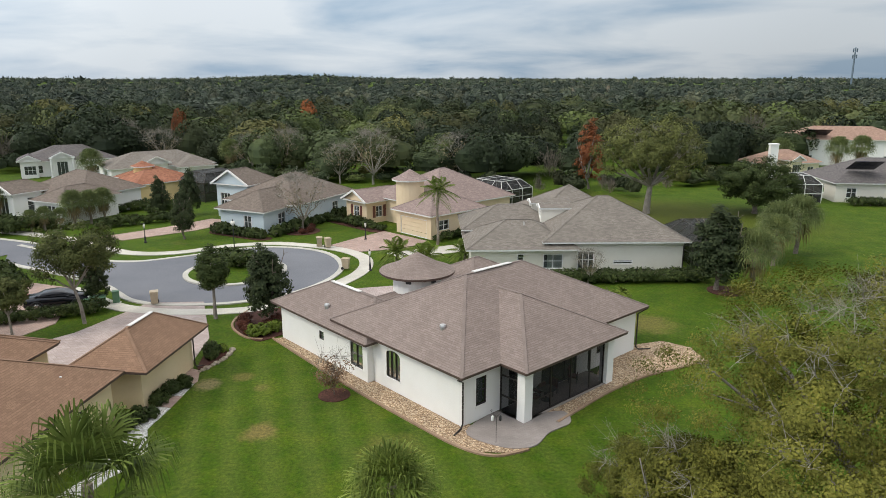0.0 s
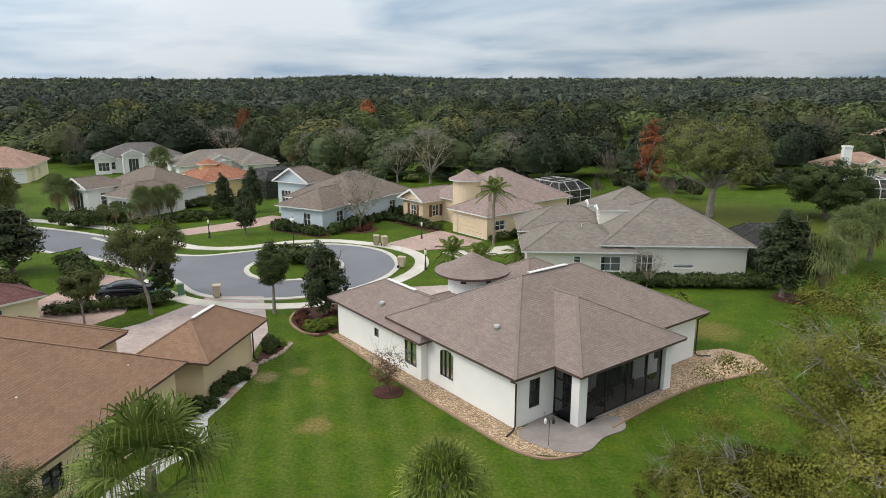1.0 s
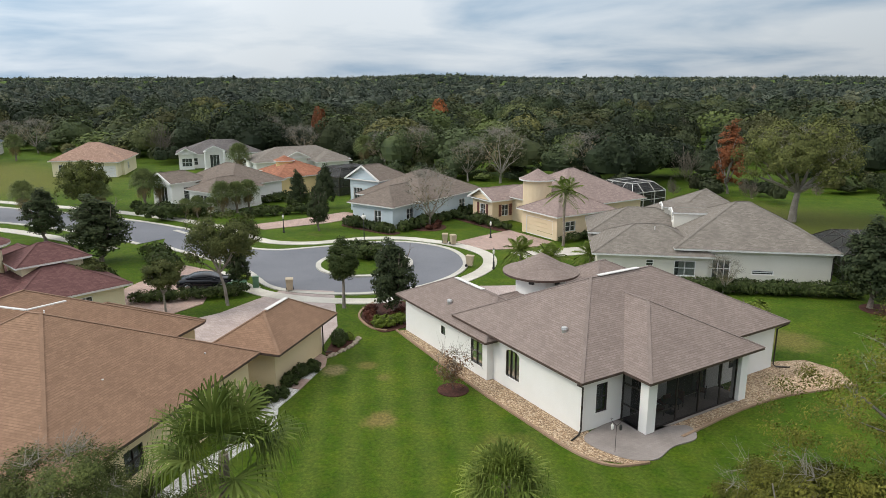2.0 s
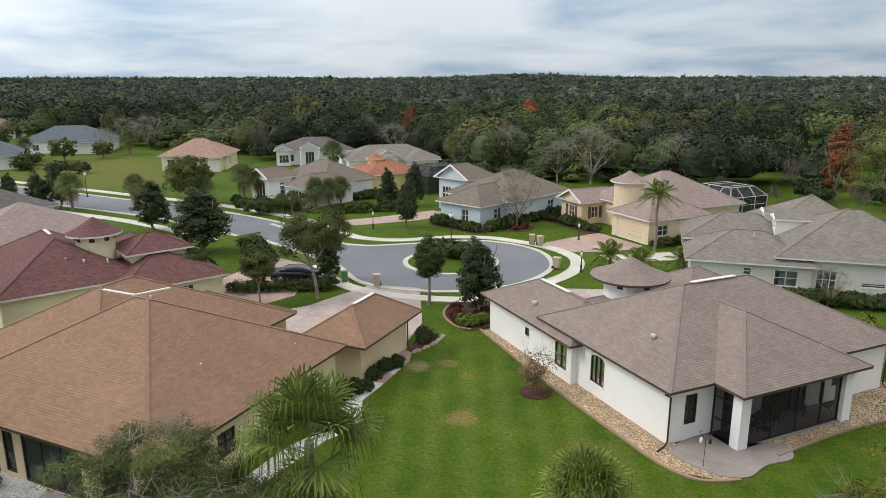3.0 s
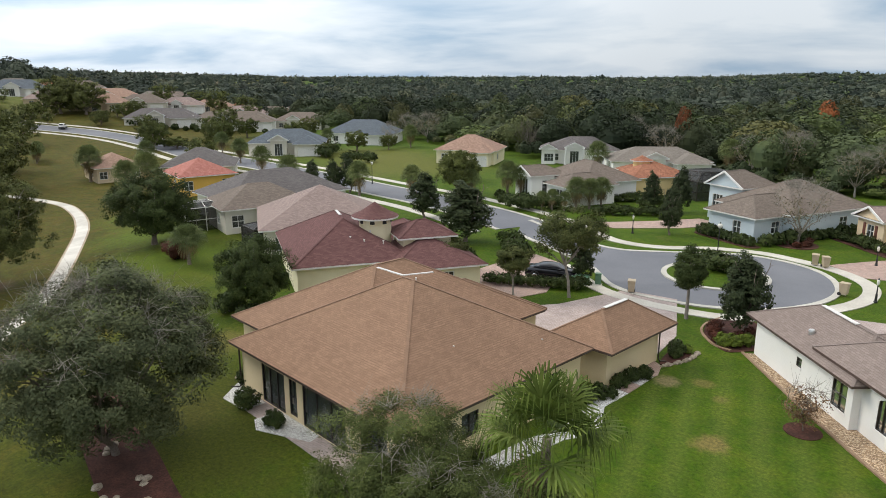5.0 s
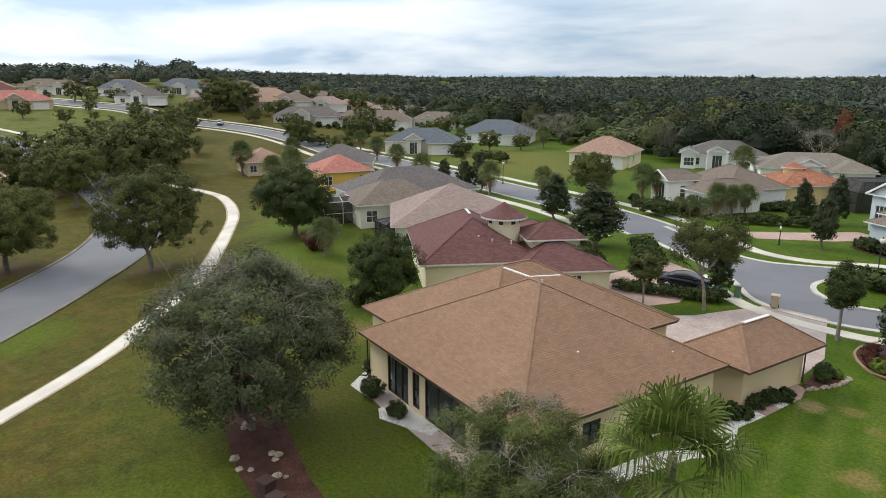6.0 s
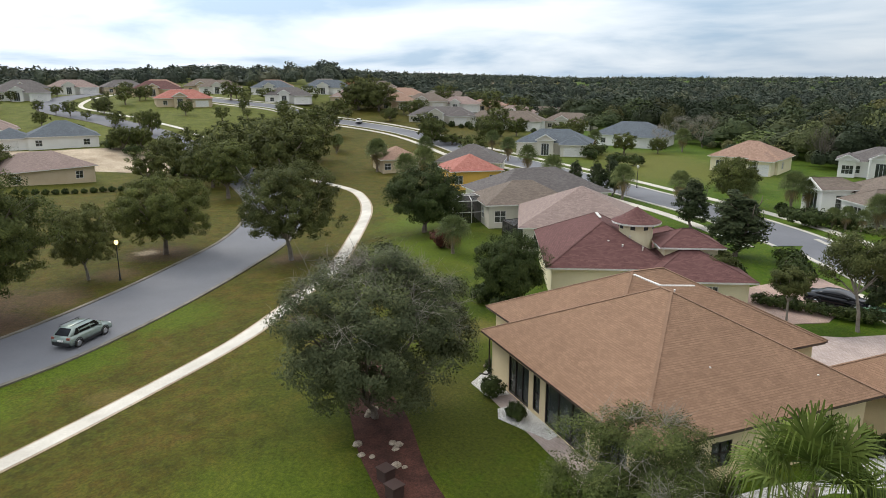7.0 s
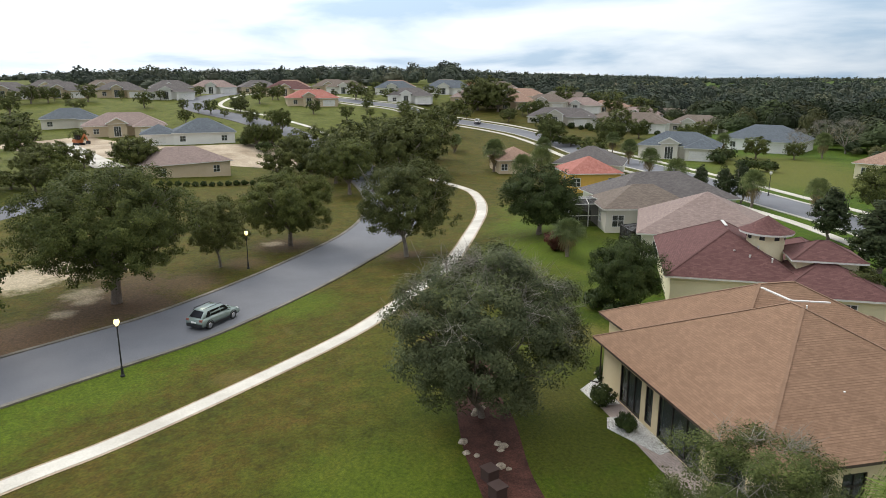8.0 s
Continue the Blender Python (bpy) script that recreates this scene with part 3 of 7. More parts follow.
def ribbon(name, pts, width, material, lift, label, category, thick=0.0, cross=3, shift=0.0, closed=False, kind="structure", per=8, smooth_line=True):
    """A strip that lies along a line on the ground. shift moves it sideways (left of the line's way)."""
    line = spline(pts, per, closed) if smooth_line else [Vector(p) for p in pts]
    bm = bmesh.new()
    rows = []
    n = len(line)
    for i, p in enumerate(line):
        a, b = (line[i - 1], line[(i + 1) % n]) if closed else (line[max(i - 1, 0)], line[min(i + 1, n - 1)])
        d = (b - a).normalized()
        s = Vector((-d.y, d.x))
        row = []
        for j in range(cross + 1):
            q = p + s * (shift + width * (j / cross - 0.5))
            row.append(bm.verts.new((q.x, q.y, gz(q.x, q.y) + lift)))
        rows.append(row)
    pairs = list(zip(rows, rows[1:])) + ([(rows[-1], rows[0])] if closed else [])
    for r0, r1 in pairs:
        for j in range(cross):
            bm.faces.new((r0[j], r0[j + 1], r1[j + 1], r1[j]))
    if thick:
        for r0, r1 in pairs:
            for j in (0, cross):
                lo = [bm.verts.new(v.co - Vector((0, 0, thick))) for v in (r0[j], r1[j])]
                bm.faces.new((r0[j], r1[j], lo[1], lo[0]))
    bmesh.ops.recalc_face_normals(bm, faces=bm.faces)
    if bm.faces[0].normal.z < 0:
        bmesh.ops.reverse_faces(bm, faces=bm.faces)
    ob = part(name, bm, material, None)
    return tagged(ob, label, category, kind=kind)


def patch(name, outline, material, lift, label, category, rounded=True, kind="structure", thick=0.06, per=6):
    """A bed or paved area with the given outline on the ground."""
    line = spline(outline, per, True) if rounded else [Vector(p) for p in outline]
    bm = bmesh.new()
    top = [bm.verts.new((p.x, p.y, gz(p.x, p.y) + lift)) for p in line]
    edges = [bm.edges.new((a, b)) for a, b in zip(top, top[1:] + top[:1])]
    bmesh.ops.triangle_fill(bm, edges=edges, use_beauty=True, normal=(0, 0, 1))
    low = [bm.verts.new(v.co - Vector((0, 0, thick + 0.06))) for v in top]
    for i in range(len(top)):
        j = (i + 1) % len(top)
        bm.faces.new((top[i], top[j], low[j], low[i]))
    for f in bm.faces:
        if abs(f.normal.z) > 0.5 and f.normal.z < 0:
            f.normal_flip()
    return tagged(part(name, bm, material, None), label, category, kind=kind)


def quads_mesh(name, quads, mats, index=None):
    """One mesh of loose four-cornered pieces, from an array of n x 4 x 3."""
    q = np.asarray(quads, dtype=np.float32)
    n = len(q)
    me = bpy.data.meshes.new(name)
    me.vertices.add(n * 4)
    me.vertices.foreach_set("co", q.reshape(-1))
    me.loops.add(n * 4)
    me.loops.foreach_set("vertex_index", np.arange(n * 4, dtype=np.int32))
    me.polygons.add(n)
    me.polygons.foreach_set("loop_start", np.arange(0, n * 4, 4, dtype=np.int32))
    if index is not None:
        me.polygons.foreach_set("material_index", np.asarray(index, dtype=np.int32))
    me.update(calc_edges=True)
    for m in mats:
        me.materials.append(M[m])
    return me


# ---- ground ----
def ground_sheet():
    radii = [0.0] + [3.0 * 1.045 ** i for i in range(1, 175)]
    radii = [r for r in radii if r < 4300]
    steps = 300
    bm = bmesh.new()
    mid = bm.verts.new((0, 0, gz(0, 0)))
    last = None
    for r in radii[1:]:
        ring = []
        for j in range(steps):
            a = 2 * math.pi * j / steps
            x, y = r * math.cos(a), r * math.sin(a)
            ring.append(bm.verts.new((x, y, gz(x, y))))
        for j in range(steps):
            k = (j + 1) % steps
            if last is None:
                bm.faces.new((mid, ring[j], ring[k]))
            else:
                bm.faces.new((last[j], ring[j], ring[k], last[k]))
        last = ring
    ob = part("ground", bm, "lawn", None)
    smooth(ob)
    return tagged(ob, "mown green lawn with dry patches and worn verges", "lawn", kind="structure")


ground_sheet()

# the street with its round end, and the avenue
STREET = [(-46, 71.5), (-54, 74.8), (-66, 78.3), (-79, 80.5), (-95, 83.5), (-107, 85.6), (-130, 89), (-160, 93.5), (-197, 99), (-219, 96), (-240, 86), (-258, 74), (-270, 60), (-300, 42)]
ribbon("road", STREET, 7.6, "asphalt", 0.05, "smooth grey asphalt residential street", "road", cross=6)
ribbon("kerb", STREET, 0.55, "kerb", 0.09, "pale concrete kerb along the street", "kerb", thick=0.1, cross=1, shift=4.0)
ribbon("kerb", STREET, 0.55, "kerb", 0.09, "pale concrete kerb along the street", "kerb", thick=0.1, cross=1, shift=-4.0)
ribbon("pavement", STREET, 1.5, "concrete", 0.07, "pale concrete pavement beside the street", "pavement", thick=0.08, cross=2, shift=7.2)
ribbon("pavement", STREET, 1.5, "concrete", 0.07, "pale concrete pavement beside the street", "pavement", thick=0.08, cross=2, shift=-7.2)


def ring_points(cx, cy, r, a0, a1, n, squash=1.0):
    return [(cx + r * math.cos(radians(a0 + (a1 - a0) * i / n)), cy + squash * r * math.sin(radians(a0 + (a1 - a0) * i / n))) for i in range(n + 1)]


NECK = [(-47.6, 75.1), (-40.5, 71.0), (-36.5, 68.9), (-33.7, 68.0), (-31.6, 67.9), (-30.1, 68.3), (-28.0, 69.5), (-26.1, 70.7), (-22.9, 73.0), (-19.7, 74.1), (-17.2, 74.0), (-14.8, 73.2), (-12.6, 71.6), (-10.9, 68.9), (-10.0, 65.2), (-10.6, 61.4), (-12.4, 58.0), (-14.6, 55.9), (-17.1, 54.6), (-19.1, 54.1), (-21.4, 53.9), (-23.9, 54.1), (-26.4, 55.3), (-28.2, 57.1), (-30.7, 59.6), (-36.0, 62.9), (-41.6, 65.8), (-44.6, 67.6)]
patch("road", NECK, "asphalt", 0.054, "grey asphalt turning circle at the end of the street", "road", per=2)
ribbon("kerb", NECK, 0.55, "kerb", 0.10, "pale concrete kerb round the turning circle", "kerb", thick=0.1, cross=1)
ribbon("pavement", [(-43.3, 78.2), (-39.0, 75.0), (-35.1, 72.3), (-32.9, 71.4), (-30.4, 71.3), (-28.0, 72.0), (-25.6, 73.6), (-23.2, 75.1), (-19.0, 76.0), (-15.1, 75.0), (-12.5, 73.9), (-10.1, 72.1), (-8.3, 69.6), (-7.7, 66.5), (-8.1, 63.4), (-9.3, 60.5), (-11.2, 57.2), (-13.3, 54.6), (-15.2, 53.0), (-18.0, 52.3), (-22.0, 52.2), (-26.0, 53.2), (-29.5, 55.6), (-33.0, 58.4)], 1.4, "concrete", 0.07, "pale concrete pavement round the turning circle", "pavement", thick=0.08, cross=2)
patch("island", ring_points(-20.0, 64.0, 4.4, 0, 360, 20)[:-1], "lawn", 0.16, "round grass island in the turning circle", "island", per=2, thick=0.1)
ribbon("kerb", ring_points(-20.0, 64.0, 4.6, 0, 342, 18), 0.5, "kerb", 0.19, "pale kerb round the grass island", "kerb", thick=0.14, cross=1, closed=True, per=3)

def lake():
    bm = bmesh.new()
    rows = [[bm.verts.new((-r * math.sin(radians(a)), r * math.cos(radians(a)), 1.2)) for a in range(97, 131, 3)] for r in (1150, 2200, 4200)]
    for r0, r1 in zip(rows, rows[1:]):
        for i in range(len(r0) - 1):
            bm.faces.new((r0[i], r0[i + 1], r1[i + 1], r1[i]))
    bmesh.ops.recalc_face_normals(bm, faces=bm.faces)
    tagged(part("lake", bm, "water", None), "pale lake shining on the far skyline", "lake", kind="structure")


lake()
AVENUE = [(-30, -52), (-38, -34), (-46.5, -22.5), (-51.8, -15.0), (-55.8, -9.0), (-60.0, -3.1), (-68.2, 4.9), (-77.5, 12.5), (-88, 20), (-101, 26), (-118, 30), (-140, 32), (-165, 33), (-188, 31), (-210, 24), (-240, 12), (-266, -3), (-290, -1), (-318, 10), (-350, 20)]
ribbon("road", AVENUE, 8.6, "asphalt", 0.05, "broad grey asphalt avenue curving through lawns", "road", cross=6)
for side in (-1, 1):
    ribbon("kerb", AVENUE, 0.4, "darkkerb", 0.13, "low dark kerb along the avenue", "kerb", thick=0.14, cross=1, shift=side * 4.45)
FOOTPATH = [(-22, -36), (-31, -20), (-36.5, -11.3), (-38.9, -6.4), (-42.9, -0.1), (-49.0, 8.3), (-53.6, 13.0), (-59.6, 17.9), (-65.8, 22.8), (-84.0, 32.7), (-98.9, 40.1), (-112.5, 44.9), (-124, 46.4), (-142, 43)]
ribbon("footpath", FOOTPATH, 1.45, "path_white", 0.06, "narrow pale concrete footpath winding over the grass", "footpath", thick=0.08, cross=2)
ribbon("verge", FOOTPATH, 1.95, "soil", 0.035, "worn sandy strip along the footpath", "verge", cross=2)
ribbon("footpath", AVENUE[12:], 1.5, "path_white", 0.06, "pale concrete footpath beside the avenue", "footpath", thick=0.08, cross=2, shift=-9.5)
ribbon("pavement", [(-100, -42), (-112, -33), (-122, -27), (-134, -20), (-150, -16)], 5.0, "asphalt", 0.05, "grey asphalt side street", "road", cross=4)


# ---- house kit: local axes, x and y along the walls; rectangles are those of the eaves ----
OVER = 0.55


def house(x, y, rot, label, wall, roof, trim="trim_white", name="house", category="house"):
    ob = thing(name, pose(x, y, gz(x, y), 0, 0, rot), label, category)
    return {"ob": ob, "wall": wall, "roof": roof, "trim": trim}


def cut(poly, v, keep_above):
    out = []
    for (a, b) in zip(poly, poly[1:] + poly[:1]):
        ia, ib = (a[1] >= v) == keep_above, (b[1] >= v) == keep_above
        if ia:
            out.append(a)
        if ia != ib:
            t = (v - a[1]) / (b[1] - a[1])
            out.append((a[0] + (b[0] - a[0]) * t, v))
    return out


def slope(bm, pts, courses=0.0):
    """One plane of a roof; the first two points lie on the eave. courses: the height of a stepped row."""
    uvl = bm.loops.layers.uv.verify()
    p = [Vector(q) for q in pts]
    u = (p[1] - p[0]).normalized()
    nrm = u.cross(p[2] - p[0]).normalized()
    if nrm.z < 0:
        nrm = -nrm
    v = nrm.cross(u)
    if v.z < 0:
        v = -v
    flat = [((q - p[0]).dot(u), (q - p[0]).dot(v)) for q in p]

    def face(poly, height):
        vs = [bm.verts.new(p[0] + u * a + v * b + nrm * height(b)) for a, b in poly]
        f = bm.faces.new(vs)
        f.normal_update()
        if f.normal.z < 0:
            f.normal_flip()
        for loop in f.loops:
            d = loop.vert.co - p[0]
            loop[uvl].uv = (d.dot(u), d.dot(v))
        return vs

    if not courses:
        face(flat, lambda b: 0.0)
        return
    top = max(b for a, b in flat)
    k = 0
    while k * courses < top:
        lo, hi = k * courses, min(top, (k + 1) * courses)
        poly = cut(cut(flat, lo, True), hi, False)
        k += 1
        if len(poly) < 3:
            continue
        rise = lambda b: 0.006 * (1 - (b - lo) / courses) + 0.002
        vs = face(poly, rise)
        low = [(w, q) for w, q in zip(vs, poly) if abs(q[1] - lo) < 1e-5]
        if len(low) == 2:
            a, b = [w.co for w, q in low]
            f = quad(bm, a, b, b - nrm * 0.006, a - nrm * 0.006)
            for loop in f.loops:
                loop[uvl].uv = (0.12, 0.07)


def roof(h, x0, y0, x1, y1, z, pitch=0.5, kind="hip", courses=0.0, mat=None, caps=True, label=""):
    """kind: hip; gable_x or gable_y (ridge along that axis); open_w/e/s/n: hipped but for one gabled end."""
    w, l = x1 - x0, y1 - y0
    # the body: fascia boards and soffit
    fb = bmesh.new()
    box(fb, x0 + 0.02, y0 + 0.02, z - 0.15, x1 - 0.02, y1 - 0.02, z - 0.004, "t")
    ob = part("roof", fb, h["trim"], h["ob"], label)

    def plane(pts):
        bm = bmesh.new()
        slope(bm, pts, courses)
        bmesh.ops.remove_doubles(bm, verts=bm.verts, dist=0.0005)
        part("slope", bm, mat or h["roof"], ob)

    lines = []
    along = "x" if (kind == "gable_x" or kind in ("open_w", "open_e") or (kind == "hip" and w >= l)) else "y"
    half = (l if along == "x" else w) / 2
    zr = z + half * pitch
    if along == "x":
        yc = (y0 + y1) / 2
        a = (x0 if kind in ("gable_x", "open_w") else x0 + half, yc, zr)
        b = (x1 if kind in ("gable_x", "open_e") else x1 - half, yc, zr)
        plane([(x0, y0, z), (x1, y0, z), b, a])
        plane([(x1, y1, z), (x0, y1, z), a, b])
        ends = ((a, (x0, y1, z), (x0, y0, z), kind in ("gable_x", "open_w")), (b, (x1, y0, z), (x1, y1, z), kind in ("gable_x", "open_e")))
    else:
        xc = (x0 + x1) / 2
        a = (xc, y0 if kind in ("gable_y", "open_s") else y0 + half, zr)
        b = (xc, y1 if kind in ("gable_y", "open_n") else y1 - half, zr)
        plane([(x1, y0, z), (x1, y1, z), b, a])
        plane([(x0, y1, z), (x0, y0, z), a, b])
        ends = ((a, (x0, y0, z), (x1, y0, z), kind in ("gable_y", "open_s")), (b, (x1, y1, z), (x0, y1, z), kind in ("gable_y", "open_n")))
    lines.append((a, b))
    gables = []
    for top, p, q, open_end in ends:
        if open_end:
            gables.append((top, p, q))
        else:
            plane([p, q, top])
            lines += [(p, top), (q, top)]
    if caps:
        for p, q in lines:
            p, q = Vector(p), Vector(q)
            if (q - p).length > 0.5:
                cb = bmesh.new()
                up = Vector((0, 0, 0.022))
                beam(cb, p + up * 0.45, q + up * 0.45, 0.17, 0.014)
                part("ridge_cap", cb, (mat or h["roof"]) + "_cap", ob)
    for top, p, q in gables:
        gb = bmesh.new()
        top, p, q = Vector(top), Vector(p), Vector(q)
        side = (q - p).normalized()
        inn = Vector((side.y, -side.x, 0))
        mid = (p + q) / 2
        if inn.dot(Vector(((x0 + x1) / 2, (y0 + y1) / 2, z)) - mid) < 0:
            inn = -inn
        off = inn * 0.4
        dn = Vector((0, 0, -0.05))
        gb.faces.new([gb.verts.new(c + off + dn) for c in (p + side * 0.3, q - side * 0.3, top)])
        part("gable", gb, h["wall"], ob)
        rb = bmesh.new()
        for c in (p, q):
            beam(rb, c + Vector((0, 0, -0.08)), top + Vector((0, 0, -0.08)), 0.1, 0.24)
        part("bargeboard", rb, h["trim"], ob)
    return ob


def lattice(xs, zs, solid, at, near, deep):
    """Bars as one body: cells of a grid that are solid, between two depths."""
    bm = bmesh.new()
    nx, nz = len(xs) - 1, len(zs) - 1
    v = {(i, j, d): bm.verts.new(at(xs[i], zs[j], d)) for i in range(nx + 1) for j in range(nz + 1) for d in (near, deep)}
    full = lambda i, j: 0 <= i < nx and 0 <= j < nz and solid(i, j)
    for i in range(nx):
        for j in range(nz):
            if not full(i, j):
                continue
            for d in (near, deep):
                bm.faces.new((v[i, j, d], v[i + 1, j, d], v[i + 1, j + 1, d], v[i, j + 1, d]))
            for (p, q), other in ((((i, j), (i + 1, j)), (i, j - 1)), (((i, j + 1), (i + 1, j + 1)), (i, j + 1)), (((i, j), (i, j + 1)), (i - 1, j)), (((i + 1, j), (i + 1, j + 1)), (i + 1, j))):
                if not full(*other):
                    bm.faces.new((v[(*p, near)], v[(*q, near)], v[(*q, deep)], v[(*p, deep)]))
    bmesh.ops.delete(bm, geom=[w for w in bm.verts if not w.link_faces], context="VERTS")
    bmesh.ops.recalc_face_normals(bm, faces=bm.faces)
    return bm


def opening(h, parent, o, s, inn, c, w, sill, height, style):
    """The joinery in one opening. o: the wall's start; s: along it; inn: inwards; c: the middle of the opening along the wall."""
    z = Vector((0, 0, 1))
    at = lambda a, b, d: o + s * a + z * b + inn * d
    trim = {"garage": "trim_white", "door": "shutter"}.get(style, h.get("sash", "trim_white"))
    name = {"garage": "garage_door", "door": "door", "slider": "sliding_door"}.get(style, "window")
    bar = 0.07
    x0, x1, z0, z1 = c - w / 2, c + w / 2, sill, sill + height
    splits = {"double": 2, "triple": 3, "slider": 3, "arch": 3}.get(style, 1)
    xs = [x0] + [v for i in range(1, splits) for v in (x0 + w * i / splits - 0.03, x0 + w * i / splits + 0.03)] + [x1]
    xs = [x0, x0 + bar] + xs[1:-1] + [x1 - bar, x1]
    zs = [z0, z0 + bar, z1 - bar, z1]
    if style in ("single", "double", "triple"):
        zs[2:2] = [z0 + height * 0.5, z0 + height * 0.5 + 0.05]
    f = lattice(xs, zs, lambda i, j: i % 2 == 0 or j % 2 == 0, at, 0.03, 0.12)
    win = part(name, f, trim, parent)
    g = bmesh.new()
    if style == "garage":
        for i in range(4):
            a, b = z0 + bar + (height - 2 * bar) * i / 4 + 0.012, z0 + bar + (height - 2 * bar) * (i + 1) / 4 - 0.012
            quad(g, at(x0 + bar, a, 0.09), at(x1 - bar, a, 0.09), at(x1 - bar, b, 0.09), at(x0 + bar, b, 0.09))
        part("panel", g, h.get("garage", "trim_white"), win)
    elif style == "door":
        quad(g, at(x0 + bar, z0 + bar, 0.09), at(x1 - bar, z0 + bar, 0.09), at(x1 - bar, z1 - bar, 0.09), at(x0 + bar, z1 - bar, 0.09))
        part("leaf", g, "shutter", win)
    else:
        quad(g, at(x0 + bar, z0 + bar, 0.10), at(x1 - bar, z0 + bar, 0.10), at(x1 - bar, z1 - bar, 0.10), at(x0 + bar, z1 - bar, 0.10))
        part("pane", g, "glass", win)
        # added dark sheet behind the pane: its colour stands in for the unlit room
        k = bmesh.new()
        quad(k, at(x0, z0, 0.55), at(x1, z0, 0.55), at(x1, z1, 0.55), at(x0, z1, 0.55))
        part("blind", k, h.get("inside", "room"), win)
        if style == "arch":
            for sx, ex in ((x0, 1), (x1, -1)):
                sp = bmesh.new()
                rim = [at(sx + ex * w / 2 * (1 - math.cos(q)), z1 - 0.3 + 0.3 * math.sin(q), 0.015) for q in [math.pi / 2 * i / 6 for i in range(7)]]
                sp.faces.new([sp.verts.new(p) for p in [at(sx, z1, 0.015)] + rim])
                part("arch_head", sp, h["wall"], win)
        if sill > 0.3:
            sb = bmesh.new()
            beam(sb, at(x0 - 0.06, z0 - 0.04, 0.0), at(x1 + 0.06, z0 - 0.04, 0.0), 0.1, 0.08, inn)
            part("sill", sb, h["wall"], win)


def walls(h, x0, y0, x1, y1, top, wins=(), base=-0.4, skip=""):
    """Four walls, with openings cut through. wins: (side, middle, width, sill, height, style)."""
    bm = bmesh.new()
    ob = new("wall", bpy.data.meshes.new("wall"))
    ob.parent = h["ob"]
    sides = {"s": ((x0, y0), (1, 0), (0, 1), x1 - x0, x0), "n": ((x0, y1), (1, 0), (0, -1), x1 - x0, x0), "w": ((x0, y0), (0, 1), (1, 0), y1 - y0, y0), "e": ((x1, y0), (0, 1), (-1, 0), y1 - y0, y0)}
    for key, (o, s, inn, length, off) in sides.items():
        if key in skip:
            continue
        o, s, inn = Vector((*o, 0)), Vector((*s, 0)), Vector((*inn, 0))
        holes = [(c - off - w / 2, c - off + w / 2, sl, sl + ht) for sd, c, w, sl, ht, st in wins if sd == key]
        xs = sorted({0.0, length, *[a for q in holes for a in q[:2]]})
        zs = sorted({base, top, *[a for q in holes for a in q[2:]]})
        at = lambda a, b, d=0.0: o + s * a + inn * d + Vector((0, 0, b))
        for a0, a1 in zip(xs, xs[1:]):
            for b0, b1 in zip(zs, zs[1:]):
                if any(q[0] - 1e-4 <= a0 and a1 <= q[1] + 1e-4 and q[2] - 1e-4 <= b0 and b1 <= q[3] + 1e-4 for q in holes):
                    continue
                quad(bm, at(a0, b0), at(a1, b0), at(a1, b1), at(a0, b1))
        for a0, a1, b0, b1 in holes:
            t = 0.2
            quad(bm, at(a0, b0), at(a1, b0), at(a1, b0, t), at(a0, b0, t))
            quad(bm, at(a0, b1), at(a1, b1), at(a1, b1, t), at(a0, b1, t))
            quad(bm, at(a0, b0), at(a0, b1), at(a0, b1, t), at(a0, b0, t))
            quad(bm, at(a1, b0), at(a1, b1), at(a1, b1, t), at(a1, b0, t))
        for sd, c, w, sl, ht, st in wins:
            if sd == key:
                opening(h, ob, o, s, inn, c - off, w, sl, ht, st)
    bm.to_mesh(ob.data)
    bm.free()
    ob.data.materials.append(M[h["wall"]])
    return ob


def wing(h, x0, y0, x1, y1, eave=3.0, pitch=0.5, kind="hip", wins=(), over=OVER, courses=0.0, skip="", mat=None, caps=True):
    walls(h, x0 + over, y0 + over, x1 - over, y1 - over, eave - 0.15, wins, skip=skip)
    return roof(h, x0, y0, x1, y1, eave, pitch, kind, courses, mat, caps)


